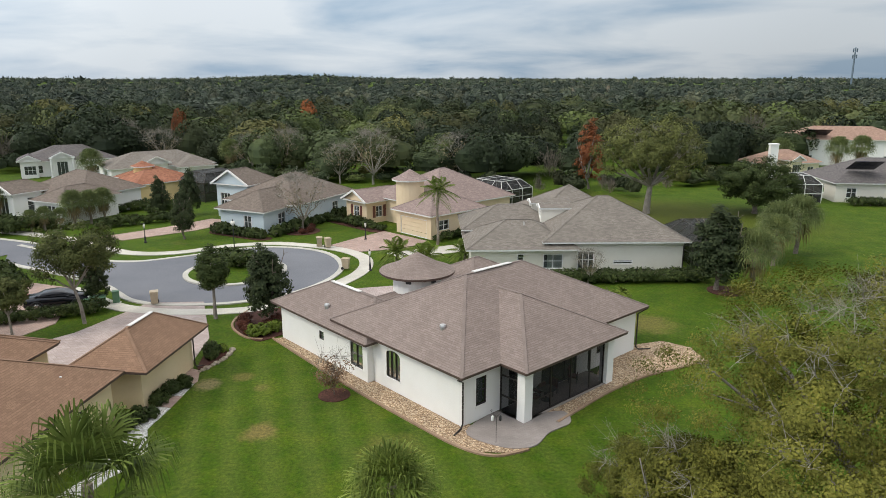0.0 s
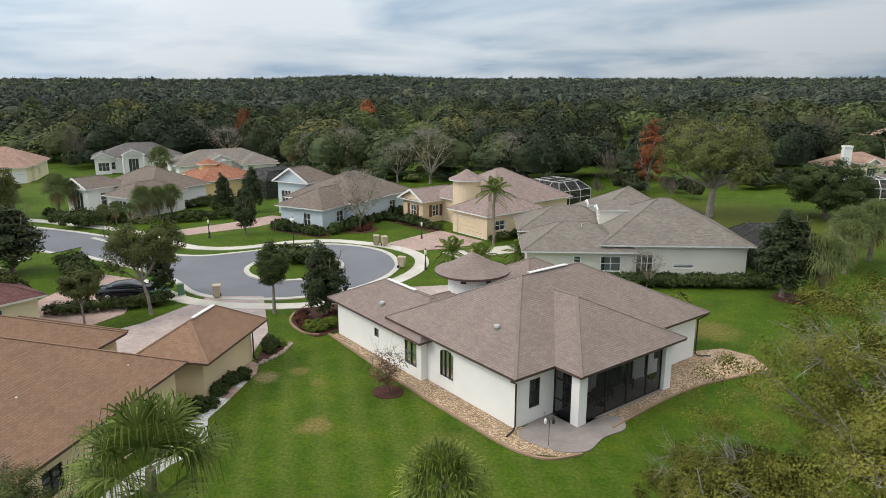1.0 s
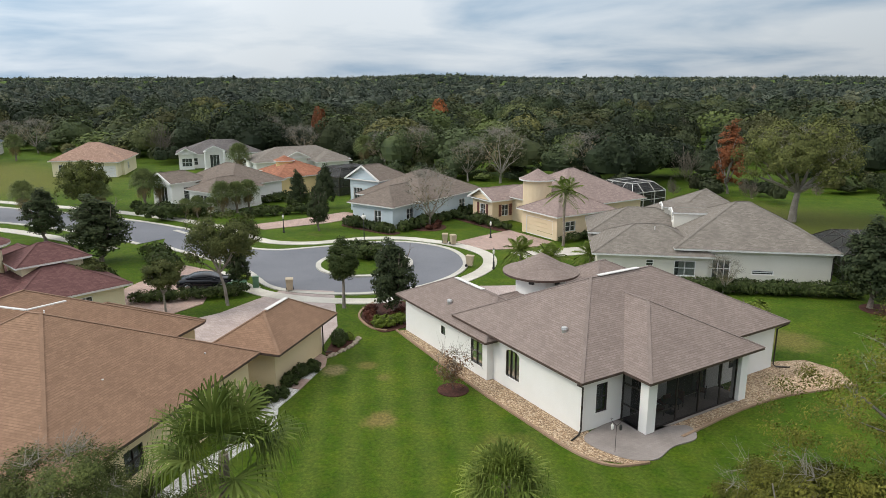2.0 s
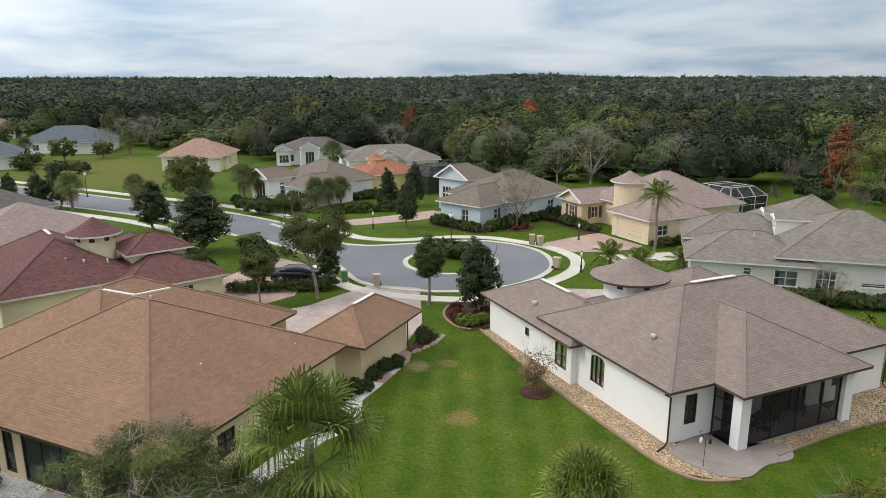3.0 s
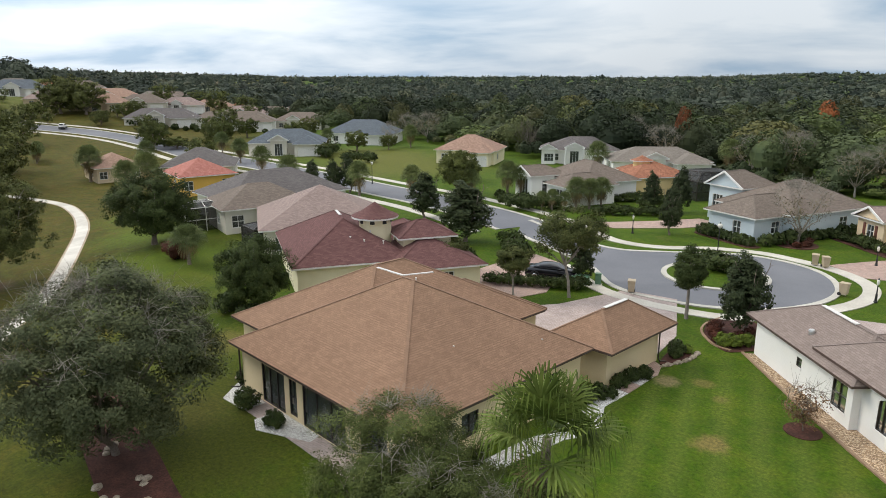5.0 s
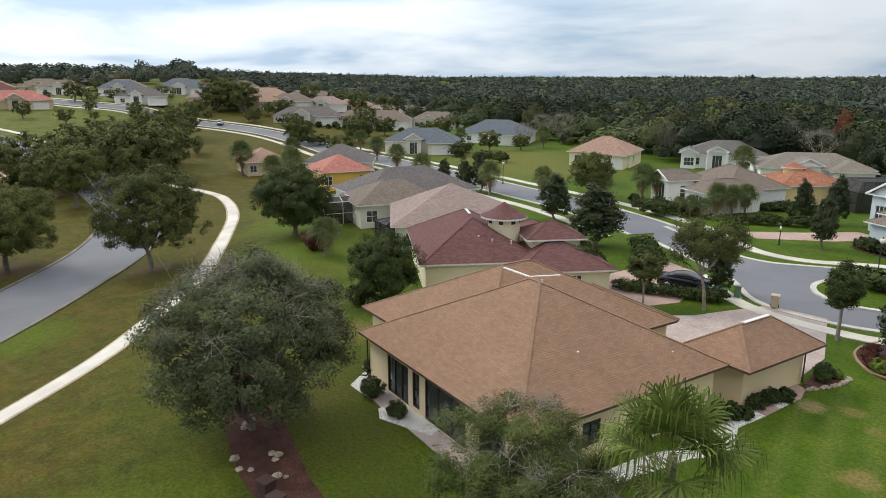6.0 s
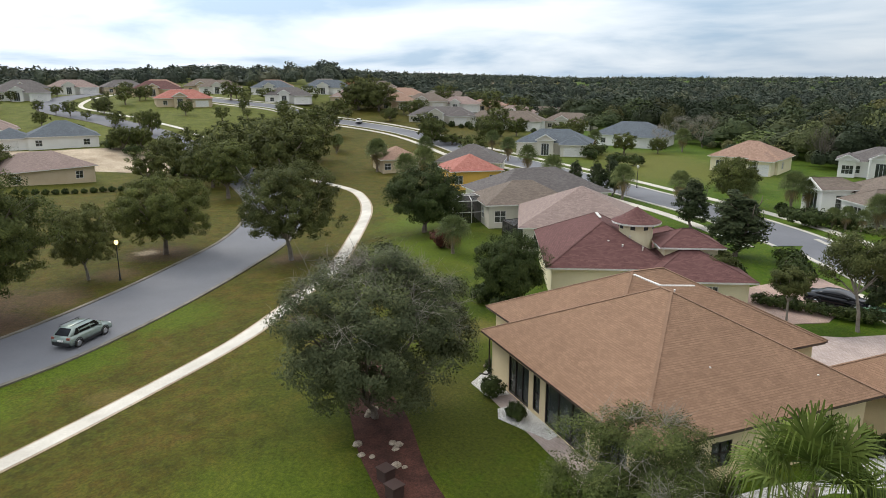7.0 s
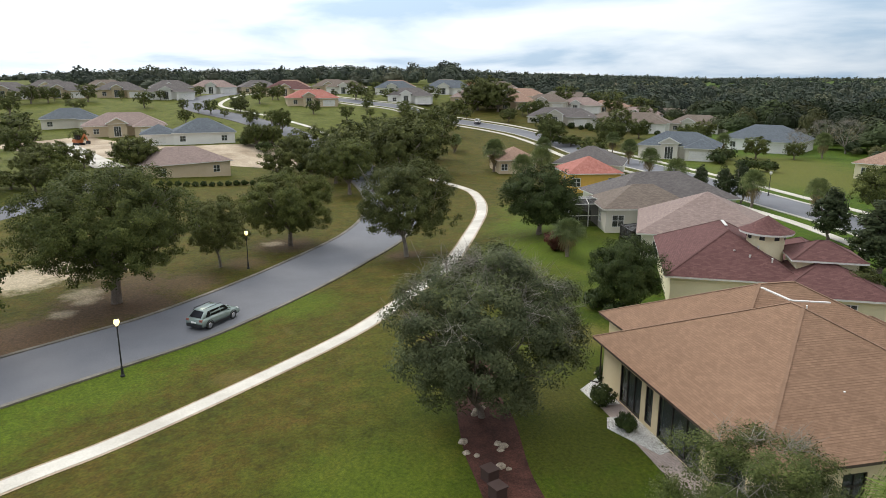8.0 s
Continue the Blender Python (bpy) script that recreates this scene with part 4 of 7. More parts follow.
def turret(h, x, y, r, wall_top, base, eave_r, rise, mat=None, holes=6, hole_mat="black"):
    bm = bmesh.new()
    lathe(bm, [(r, base), (r, wall_top)], 24, x, y)
    t = part("tower", bm, h["wall"], h["ob"])
    bm = bmesh.new()
    uvl = bm.loops.layers.uv.verify()
    n = 24
    prof = [(eave_r, 0.0), (eave_r * 0.62, rise * 0.30), (eave_r * 0.3, rise * 0.66), (0.0, rise)]
    for (r0, z0), (r1, z1) in zip(prof, prof[1:]):
        for j in range(n):
            a, b = 2 * math.pi * j / n, 2 * math.pi * (j + 1) / n
            pts = [(x + r0 * math.cos(a), y + r0 * math.sin(a), wall_top + z0), (x + r0 * math.cos(b), y + r0 * math.sin(b), wall_top + z0), (x + r1 * math.cos(b), y + r1 * math.sin(b), wall_top + z1)]
            if r1 > 0:
                pts.append((x + r1 * math.cos(a), y + r1 * math.sin(a), wall_top + z1))
            f = bm.faces.new([bm.verts.new(p) for p in pts])
            for loop, uv in zip(f.loops, [(r0 * a, eave_r - r0), (r0 * b, eave_r - r0), (r0 * b, eave_r - r1), (r0 * a, eave_r - r1)]):
                loop[uvl].uv = uv
    rf = part("turret_roof", bm, mat or h["roof"], h["ob"])
    fb = bmesh.new()
    lathe(fb, [(eave_r - 0.03, wall_top - 0.16), (eave_r - 0.01, wall_top - 0.005)], 24, x, y)
    part("fascia", fb, h["trim"], rf)
    for i in range(holes):
        a = 2 * math.pi * (i + 0.5) / holes
        hb = bmesh.new()
        c = Vector((x + (r + 0.01) * math.cos(a), y + (r + 0.01) * math.sin(a), wall_top - 0.42))
        t2 = Vector((-math.sin(a), math.cos(a), 0))
        beam(hb, c - t2 * 0.2, c + t2 * 0.2, 0.36, 0.06, (math.cos(a), math.sin(a), 0))
        part("window", hb, hole_mat, t)


def gutter_pipe(h, x, y, top, dx=0.0, dy=0.0):
    bm = bmesh.new()
    tube(bm, [(x + dx * 0.6, y + dy * 0.6, top), (x, y, top - 0.35), (x, y, 0.25), (x + dx * 0.2, y + dy * 0.2, 0.08), (x + dx, y + dy, 0.06)], [0.05] * 5, 6)
    part("downpipe", bm, h.get("pipe", "bronze"), h["ob"])


def pool_cage(x, y, rot, w, l, top, rise, label, bars="bronze"):
    """A screened pool enclosure: posts, rails, a mansard of bars, and the screen."""
    ob = thing("pool_cage", pose(x, y, gz(x, y), 0, 0, rot), label, "enclosure")
    b = bmesh.new()
    i = 1.3
    nx, ny = max(2, round(w / 2.4)), max(2, round(l / 2.4))
    lo = [(w * a / nx - w / 2, s * l / 2) for a in range(nx + 1) for s in (-1, 1)]
    lo += [(s * w / 2, l * a / ny - l / 2) for a in range(1, ny) for s in (-1, 1)]
    for px, py in lo:
        beam(b, (px, py, 0), (px, py, top), 0.09, 0.09)
        qx = max(-w / 2 + i, min(w / 2 - i, px))
        qy = max(-l / 2 + i, min(l / 2 - i, py))
        beam(b, (px, py, top), (qx, qy, top + rise), 0.08, 0.08)
    for z, d in ((top, 0), (top * 0.5, 0), (top + rise, i)):
        for s in (-1, 1):
            beam(b, (-w / 2 + d, s * (l / 2 - d), z), (w / 2 - d, s * (l / 2 - d), z), 0.08, 0.08)
            beam(b, (s * (w / 2 - d), -l / 2 + d, z), (s * (w / 2 - d), l / 2 - d, z), 0.08, 0.08)
    for a in range(1, nx):
        px = w * a / nx - w / 2
        beam(b, (px, -l / 2 + i, top + rise), (px, l / 2 - i, top + rise), 0.08, 0.08)
    part("cage_frame", b, bars, ob)
    s = bmesh.new()
    for sx in (-1, 1):
        quad(s, (sx * w / 2, -l / 2, 0.05), (sx * w / 2, l / 2, 0.05), (sx * w / 2, l / 2, top), (sx * w / 2, -l / 2, top))
        quad(s, (-w / 2, sx * l / 2, 0.05), (w / 2, sx * l / 2, 0.05), (w / 2, sx * l / 2, top), (-w / 2, sx * l / 2, top))
        quad(s, (sx * w / 2, -l / 2, top), (sx * w / 2, l / 2, top), (sx * (w / 2 - i), l / 2 - i, top + rise), (sx * (w / 2 - i), -l / 2 + i, top + rise))
        quad(s, (-w / 2, sx * l / 2, top), (w / 2, sx * l / 2, top), (w / 2 - i, sx * (l / 2 - i), top + rise), (-w / 2 + i, sx * (l / 2 - i), top + rise))
    quad(s, (-w / 2 + i, -l / 2 + i, top + rise), (w / 2 - i, -l / 2 + i, top + rise), (w / 2 - i, l / 2 - i, top + rise), (-w / 2 + i, l / 2 - i, top + rise))
    part("screen", s, "screen_roof", ob)
    return ob


# ---- the white house ----
def white_house():
    h = house(1.0, 33.4, 42, "white stucco bungalow with a taupe shingle hip roof", "white_stucco", "taupe_roof", "trim_brown")
    h["sash"], h["pipe"] = "bronze", "bronze"
    c = 0.145
    walls(h, 0, 0, 16.3, 11.1, 3.05, [("w", 5.9, 1.3, 0.8, 1.75, "arch"), ("s", 1.45, 0.8, 0.85, 1.65, "single"), ("s", 12.4, 0.9, 0.9, 1.5, "single"), ("s", 4.6, 1.9, 0.05, 2.3, "slider"), ("s", 8.2, 3.4, 0.05, 2.4, "slider")], skip="")
    roof(h, -0.6, -0.6, 16.9, 11.7, 3.2, 0.5, "hip", c)
    # garage wing, lower
    wing(h, -1.0, 7.3, 5.2, 18.8, 2.78, 0.5, "hip", [("w", 9.0, 1.3, 0.7, 1.55, "double"), ("w", 13.0, 0.55, 1.35, 0.6, "single"), ("n", 2.0, 4.8, 0.0, 2.2, "garage")], courses=c)
    # front wing towards the street
    wing(h, 9.5, 9.0, 16.6, 15.5, 3.2, 0.5, "hip", [("n", 13, 1.8, 0.7, 1.6, "double")], courses=c)
    wing(h, 4.2, 9.8, 10.4, 13.6, 3.1, 0.45, "hip", courses=c)
    turret(h, 7.0, 12.0, 1.75, 5.0, 2.5, 2.7, 1.3)
    # screened porch under its own hip
    roof(h, 2.3, -2.45, 11.6, 6.0, 3.2, 0.5, "open_n", c)
    for x in (3.05, 10.55):
        b = bmesh.new()
        box(b, x - 0.32, -2.0, 0.0, x + 0.32, -1.45, 3.02)
        part("pillar", b, "white_stucco", h["ob"])
    fl = bmesh.new()
    box(fl, 2.75, -1.95, -0.1, 10.9, -0.01, 0.06)
    part("porch_floor", fl, "paver_grey", h["ob"])
    fr = bmesh.new()
    for x in (3.45, 5.2, 7.0, 8.8, 10.15):
        beam(fr, (x, -1.75, 0.06), (x, -1.75, 2.98), 0.07, 0.07)
    for z in (0.1, 2.95):
        beam(fr, (3.4, -1.75, z), (10.2, -1.75, z), 0.07, 0.07)
    beam(fr, (3.4, -1.75, 0.95), (5.2, -1.75, 0.95), 0.06, 0.06)
    for y in (-1.4, -0.05):
        beam(fr, (2.95, y, 0.06), (2.95, y, 2.98), 0.07, 0.07)
    beam(fr, (2.95, -1.4, 1.0), (2.95, -0.05, 1.0), 0.07, 0.07)
    beam(fr, (2.95, -1.4, 2.2), (2.95, -0.05, 2.2), 0.07, 0.07)
    part("screen_frame", fr, "bronze", h["ob"])
    sc = bmesh.new()
    quad(sc, (3.4, -1.74, 0.06), (10.2, -1.74, 0.06), (10.2, -1.74, 3.0), (3.4, -1.74, 3.0))
    quad(sc, (2.96, -1.45, 0.06), (2.96, -0.02, 0.06), (2.96, -0.02, 3.0), (2.96, -1.45, 3.0))
    part("screen", sc, "screen", h["ob"])
    gutter_pipe(h, -0.05, -0.12, 3.0, -0.9, -0.3)
    gutter_pipe(h, 16.35, -0.12, 3.0, 0.9, -0.6)
    gutter_pipe(h, 10.95, -0.12, 3.0, 0.1, -0.3)
    # ridge vent flashing and roof vents
    fb = bmesh.new()
    beam(fb, (6.2, 5.55, 6.33), (9.6, 5.55, 6.33), 0.3, 0.05)
    part("ridge_vent", fb, "flashing", h["ob"])
    fb = bmesh.new()
    beam(fb, (2.1, 12.0, 4.38), (2.1, 15.4, 4.38), 0.28, 0.05)
    part("ridge_vent", fb, "flashing", h["ob"])
    for x, y, z in ((1.6, 3.3, 4.3), (0.2, 13.2, 3.4)):
        b = bmesh.new()
        lathe(b, [(0.16, z - 0.15), (0.16, z + 0.12), (0.2, z + 0.14), (0.17, z + 0.24), (0.06, z + 0.28)], 10, x, y)
        part("roof_vent", b, "vent_metal", h["ob"])
    return h


white = white_house()


# ---- the brown-roofed house ----
def brown_house():
    h = house(-18.7, 19.4, -6.4, "cream stucco bungalow with a broad brown shingle hip roof", "cream_stucco", "brown_roof", "trim_brown")
    h["sash"], h["pipe"] = "bronze", "bronze"
    c = 0.145
    wing(h, -15.4, 0, 0.15, 14.7, 3.0, 0.545, "hip", [("s", -11.4, 2.4, 0.05, 2.3, "slider"), ("s", -9.35, 0.75, 0.25, 2.1, "single"), ("s", -6.5, 3.8, 0.05, 2.5, "slider"), ("s", -2.4, 2.0, 0.05, 2.4, "slider"), ("e", 11.5, 1.0, 0.9, 1.3, "double"), ("e", 5.0, 1.2, 0.9, 1.3, "double")], courses=c)
    wing(h, -19.5, 2.3, -6.0, 18.1, 3.0, 0.52, "hip", [("w", 6, 1.2, 0.9, 1.3, "double")], courses=c)
    wing(h, -14.0, 8.0, -6.1, 18.4, 3.0, 0.52, "hip", courses=c)
    wing(h, -3.85, 15.3, 0.95, 23.0, 2.65, 0.66, "hip", [("n", -1.4, 2.6, 0.0, 2.1, "garage")], over=0.85, courses=c)
    fb = bmesh.new()
    beam(fb, (-10.6, 7.5, 7.03), (-8.2, 7.45, 7.05), 0.16, 0.05)
    beam(fb, (-8.2, 7.45, 7.05), (-7.75, 9.4, 6.95), 0.16, 0.05)
    part("ridge_vent", fb, "flashing", h["ob"])
    fb = bmesh.new()
    beam(fb, (-1.45, 18.0, 4.27), (-1.45, 20.5, 4.27), 0.26, 0.05)
    part("ridge_vent", fb, "flashing", h["ob"])
    for x, y, z in ((-1.4, 11.8, 3.75), (-2.8, 6.2, 4.5), (-9.4, 9.5, 6.1), (-17.6, 6.5, 4.0)):
        b = bmesh.new()
        lathe(b, [(0.04, z - 0.25), (0.04, z + 0.1), (0.055, z + 0.1), (0.055, z + 0.14)], 8, x, y)
        part("roof_vent", b, "trim_white", h["ob"])
    gutter_pipe(h, 0.28, 22.0, 2.5, 0.4, 0.4)
    gutter_pipe(h, -15.0, 0.45, 2.85, -0.5, -0.4)
    gutter_pipe(h, -0.5, 0.45, 2.85, 0.4, -0.4)
    return h


brown = brown_house()


# ---- the other houses ----
def grey_house():
    h = house(12.0, 63.0, 1.5, "greige bungalow with a grey shingle roof and white dormers", "greige", "grey_roof", "trim_white")
    h["sash"] = "trim_white"
    wing(h, -2.6, 0, 11.6, 13.0, 3.2, 0.52, "hip", [("s", 1.65, 1.6, 0.45, 1.75, "triple"), ("s", 5.25, 1.9, 0.9, 0.42, "single")])
    wing(h, -9.9, -0.35, 1.0, 8.0, 2.6, 0.5, "hip", [("s", -1.55, 1.9, 0.6, 1.45, "double"), ("s", -4.65, 0.7, 1.4, 0.65, "single")])
    wing(h, -10.0, 5.9, 1.0, 14.2, 3.2, 0.47, "hip")
    wing(h, -3.2, 8.6, 8.6, 20.4, 3.2, 0.57, "hip")
    # two west-facing dormers with white cheeks
    for x, y in ((-1.9, 6.5), (-2.4, 9.6)):
        wing(h, x, y, x + 4.6, y + 2.3, 5.3, 0.28, "open_w", [("w", y + 1.15, 1.0, 4.2, 0.7, "single")], over=0.2, caps=False)
    for x, y, z in ((-4.0, 3.0, 4.2), (-5.6, 5.2, 4.0)):
        b = bmesh.new()
        lathe(b, [(0.05, z - 0.2), (0.05, z + 0.4)], 8, x, y)
        part("roof_vent", b, "flashing", h["ob"])
    gutter_pipe(h, 11.0, 0.5, 3.0, 0.2, -0.2)
    return h


def maroon_house():
    h = house(-43.9, 33.5, -32, "pale yellow house with a maroon shingle roof and turret", "pale_yellow", "maroon_roof", "trim_white")
    wing(h, -14.8, 0, 0, 10.6, 2.95, 0.55, "hip", [("e", 9.0, 1.2, 0.9, 1.3, "double")])
    wing(h, -7.0, 7.6, 2.2, 16.4, 2.6, 0.45, "hip", [("e", 13, 1.0, 0.9, 1.2, "double")])
    wing(h, -13.5, 9.0, -3.4, 15.4, 2.9, 0.5, "hip", [("n", -6.0, 4.6, 0, 2.1, "garage")])
    # clerestory roof over the hall
    wing(h, -6.0, 9.4, -1.3, 14.9, 4.5, 0.5, "hip")
    fb = bmesh.new()
    beam(fb, (-9.0, 5.3, 5.94), (-6.6, 5.3, 5.94), 0.24, 0.05)
    part("ridge_vent", fb, "flashing", h["ob"])
    turret(h, -5.1, 8.2, 1.45, 6.0, 3.0, 2.15, 1.25, holes=8)
    for x, y, z in ((-3.0, 5.5, 4.3), (-2.4, 6.6, 4.1), (-3.6, 7.4, 4.6), (-2.0, 8.2, 4.0)):
        b = bmesh.new()
        lathe(b, [(0.06, z - 0.2), (0.06, z + 0.3), (0.09, z + 0.3), (0.09, z + 0.36)], 8, x, y)
        part("roof_vent", b, "flashing", h["ob"])
    return h


def tan_house():
    h = house(-1.4, 77.1, -47, "tan stucco house with a pinkish shingle roof and round tower", "tan_wall", "pinkgrey_roof", "trim_white")
    h["garage"] = "tan_wall"
    wing(h, -7.4, 0, 0, 9.6, 2.9, 0.5, "hip", [("s", -3.7, 4.8, 0, 2.2, "garage"), ("e", 2.6, 1.6, 0.9, 1.2, "double"), ("e", 6.0, 1.4, 0.9, 1.2, "double")])
    wing(h, -16.0, 3.2, -2.6, 17.6, 3.2, 0.54, "hip", [("e", 12.0, 1.4, 0.9, 1.3, "double")])
    wing(h, -17.9, 0.0, -12.4, 9.0, 2.9, 0.5, "open_s", [("s", -15.1, 1.2, 0.7, 1.5, "double"), ("e", 2.6, 1.1, 0.7, 1.5, "double")])
    turret(h, -7.6, 3.4, 1.75, 6.2, 0.0, 2.3, 1.2, holes=0)
    for x in (-16.1, -14.1):
        b = bmesh.new()
        box(b, x - 0.2, 0.48, 0.7, x + 0.2, 0.54, 2.25)
        part("shutter", b, "shutter", h["ob"])
    for y in (1.75, 3.45):
        b = bmesh.new()
        box(b, -12.94, y - 0.2, 0.7, -12.88, y + 0.2, 2.25)
        part("shutter", b, "shutter", h["ob"])
    return h


def blue_house():
    h = house(-21.1, 79.6, -25, "pale blue stucco house with grey shingles and a gabled portico", "pale_blue", "umber_roof", "trim_white")
    wing(h, -7.7, 0, 0, 11.0, 2.9, 0.5, "hip", [("s", -3.0, 1.2, 0.6, 1.6, "double"), ("e", 4.0, 1.4, 0.8, 1.4, "double"), ("e", 8.0, 1.4, 0.8, 1.4, "double")])
    wing(h, -10.5, 4.6, 1.2, 18.5, 3.1, 0.5, "hip", [("e", 14.0, 1.4, 0.8, 1.4, "double")])
    wing(h, -14.8, 7.2, -8.4, 14.0, 4.6, 0.6, "open_s", [("s", -12.8, 1.7, 0.1, 3.2, "slider"), ("s", -10.2, 0.9, 1.4, 1.8, "single"), ("e", 8.6, 0.9, 1.8, 1.6, "single")])
    return h


def wb_house():
    h = house(-48.3, 85.8, -25, "white stucco house with an umber shingle hip roof", "white_stucco", "umber_roof", "trim_white")
    wing(h, -6.4, 0, 0, 9.4, 2.9, 0.5, "hip", [("e", 6.5, 1.6, 0.7, 1.5, "double"), ("s", -3.2, 2.4, 0.4, 1.9, "triple")])
    wing(h, -14.0, 4.0, -1.2, 14.5, 3.1, 0.5, "hip", [("s", -7.6, 1.2, 0.2, 2.1, "slider")])
    wing(h, -14.6, -0.6, -8.8, 6.5, 3.5, 0.48, "open_s", [("s", -11.7, 2.4, 0.1, 2.8, "slider"), ("e", 2.4, 1.0, 0.5, 2.2, "single")], mat="umber_roof")
    return h


HOMES = []


def generic(x, y, rot, w, d, wall, roof_mat, label, porch=True, eave=3.0, trim="trim_white", arch=False, pitch=0.5, front=True, gables=False):
    """A one-storey house with a hip roof, a side wing, and a gabled entry."""
    HOMES.append((x, y))
    h = house(x, y, rot, label, wall, roof_mat, trim)
    wing(h, -w / 2, 0, w / 2, d, eave, pitch, "hip", [("s", -w * 0.33, 1.5, 0.7, 1.5, "double"), ("s", w * 0.3, 1.5, 0.7, 1.5, "double"), ("e", d * 0.35, 1.3, 0.8, 1.4, "double"), ("w", d * 0.4, 1.3, 0.8, 1.4, "double")], caps=False)
    if front:
        wing(h, w * 0.08, -d * 0.28, w * 0.46, d * 0.6, eave - 0.1, pitch, "hip", [("s", w * 0.27, min(4.5, w * 0.26), 0, 2.2, "garage")], caps=False)
    if porch:
        ey = -d * 0.16
        wing(h, -w * 0.22, ey, w * 0.04, d * 0.5, eave + 0.75, pitch + 0.05, "open_s", [("s", -w * 0.09, 1.9, 0.05, 2.9, "slider")], caps=False)
    if gables:
        wing(h, -w * 0.5 - 0.6, -d * 0.12, -w * 0.3, d * 0.5, eave + 0.3, pitch + 0.1, "open_s", [("s", -w * 0.41, 2.0, 0.6, 1.7, "triple")], caps=False)
    if arch:
        for px in (-w * 0.2, w * 0.02):
            b = bmesh.new()
            lathe(b, [(0.3, -0.1), (0.3, 0.2), (0.2, 0.3), (0.2, eave + 0.5), (0.3, eave + 0.6)], 10, px, -d * 0.16 - 0.2)
            part("column", b, "trim_white", h["ob"])
    return h


grey_house()
maroon_house()
tan_house()
blue_house()
wb_house()
def orange_house():
    h = house(-45.6, 101.1, -38, "yellow stucco house with an orange tile roof", "yellow_wall", "terracotta", "trim_white")
    wing(h, -8.0, 0, 0, 10.0, 2.9, 0.42, "hip", [("s", -5.2, 1.1, 0.9, 1.4, "double")])
    wing(h, -12.5, 3.0, -5.0, 12.0, 2.9, 0.42, "hip")
    turret(h, -8.4, 6.0, 1.4, 4.7, 2.5, 1.9, 0.8, holes=0)
    return h


orange_house()
generic(-72.4, 134.0, 30, 17, 12, "white_stucco", "dark_roof", "white house with a dark roof and an arched entry", arch=True, pitch=0.42, gables=True, front=False)
generic(-50.5, 124.8, 37, 19, 11, "white_stucco", "grey_roof", "white house with a grey hip roof before the woods", pitch=0.42)
generic(-91.6, 117.4, 23, 14, 12, "pale_yellow", "salmon_roof", "cream house with a salmon tile roof", porch=False)
generic(-53.8, 46.0, 55, 14, 14, "greige", "pinkgrey_roof", "greige house with a pale brown hip roof", porch=False, pitch=0.5, front=False)
generic(-68.4, 49.8, 72, 12, 9.4, "greige", "umber_roof", "stone-grey house with a dark shingle hip roof", porch=False, front=False)
generic(-72.7, 56.5, 80, 18, 12, "greige", "dark_roof", "grey house with a dark hip roof", porch=False, front=False)
generic(-100.1, 61.2, 76, 9.8, 10, "gold_wall", "red_tile", "golden stucco house with a red tile roof", porch=False, front=False)
generic(-115.5, 68.3, 52, 13.5, 12, "greige", "dark_roof", "grey house with a dark shingle roof", porch=False, front=False)
generic(-138.3, 65, 80, 10, 11, "beige_wall", "salmon_roof", "beige house with a light tile roof", porch=False, front=False)
# right of the wood's edge
generic(67.5, 102.2, -6, 17, 13, "greige", "dark_roof", "pale house with a dark grey roof and solar panels", porch=False, front=False)
generic(88, 149, -10, 25, 13, "white_stucco", "salmon_roof", "tall white house with a brown tile roof", porch=False, eave=5.6, front=False, pitch=0.4)
generic(66, 128, 20, 13, 9, "pale_yellow", "salmon_roof", "cream house with a brown roof and white chimney", porch=True, front=False)
# beyond the street
generic(-135.5, 104.0, 47, 19, 12, "greige", "slate_roof", "pale house with a slate hip roof and screened porch")
generic(-144.0, 136.0, 32, 21, 14, "white_stucco", "slate_roof", "white house with a slate-blue hip roof", porch=False)
generic(-203, 162, 40, 20, 12, "greige", "umber_roof", "pale house with an umber hip roof")
generic(-209, 138, 52, 30, 13, "white_stucco", "umber_roof", "white house with arched portico and dark roof", arch=True, gables=True)
generic(-222, 120, 60, 25, 12, "greige", "dark_roof", "pale house with a dark hip roof", arch=True)
generic(-262, 118, 65, 21, 13, "beige_wall", "salmon_roof", "beige house with a pink tile roof")
generic(-290, 136, 62, 22, 13, "pale_yellow", "salmon_roof", "cream house with a tile roof")
generic(-310, 108, 70, 24, 14, "white_stucco", "slate_roof", "white house with a slate roof")
generic(-300, 160, 60, 20, 13, "white_stucco", "grey_roof", "white house with a grey roof")
generic(-285, 185, 55, 20, 13, "tan_wall", "terracotta", "tan house with a red tile roof")
generic(-330, 185, 58, 20, 13, "white_stucco", "umber_roof", "white house with an umber roof")
generic(-300, 215, 50, 20, 13, "greige", "grey_roof", "pale house with a grey roof")
generic(-350, 150, 62, 20, 13, "greige", "umber_roof", "pale house with an umber roof")
generic(-266, 39, 88, 20, 12, "beige_wall", "red_tile", "house with a bright red tile roof on the slope")
generic(-300, 34, 85, 20, 13, "tan_wall", "maroon_roof", "tan house with a dark red roof")
generic(-345, 60, 80, 20, 13, "beige_wall", "umber_roof", "beige house with an umber roof")
generic(-330, 5, 92, 20, 12, "white_stucco", "pinkgrey_roof", "white house with a pinkish roof")
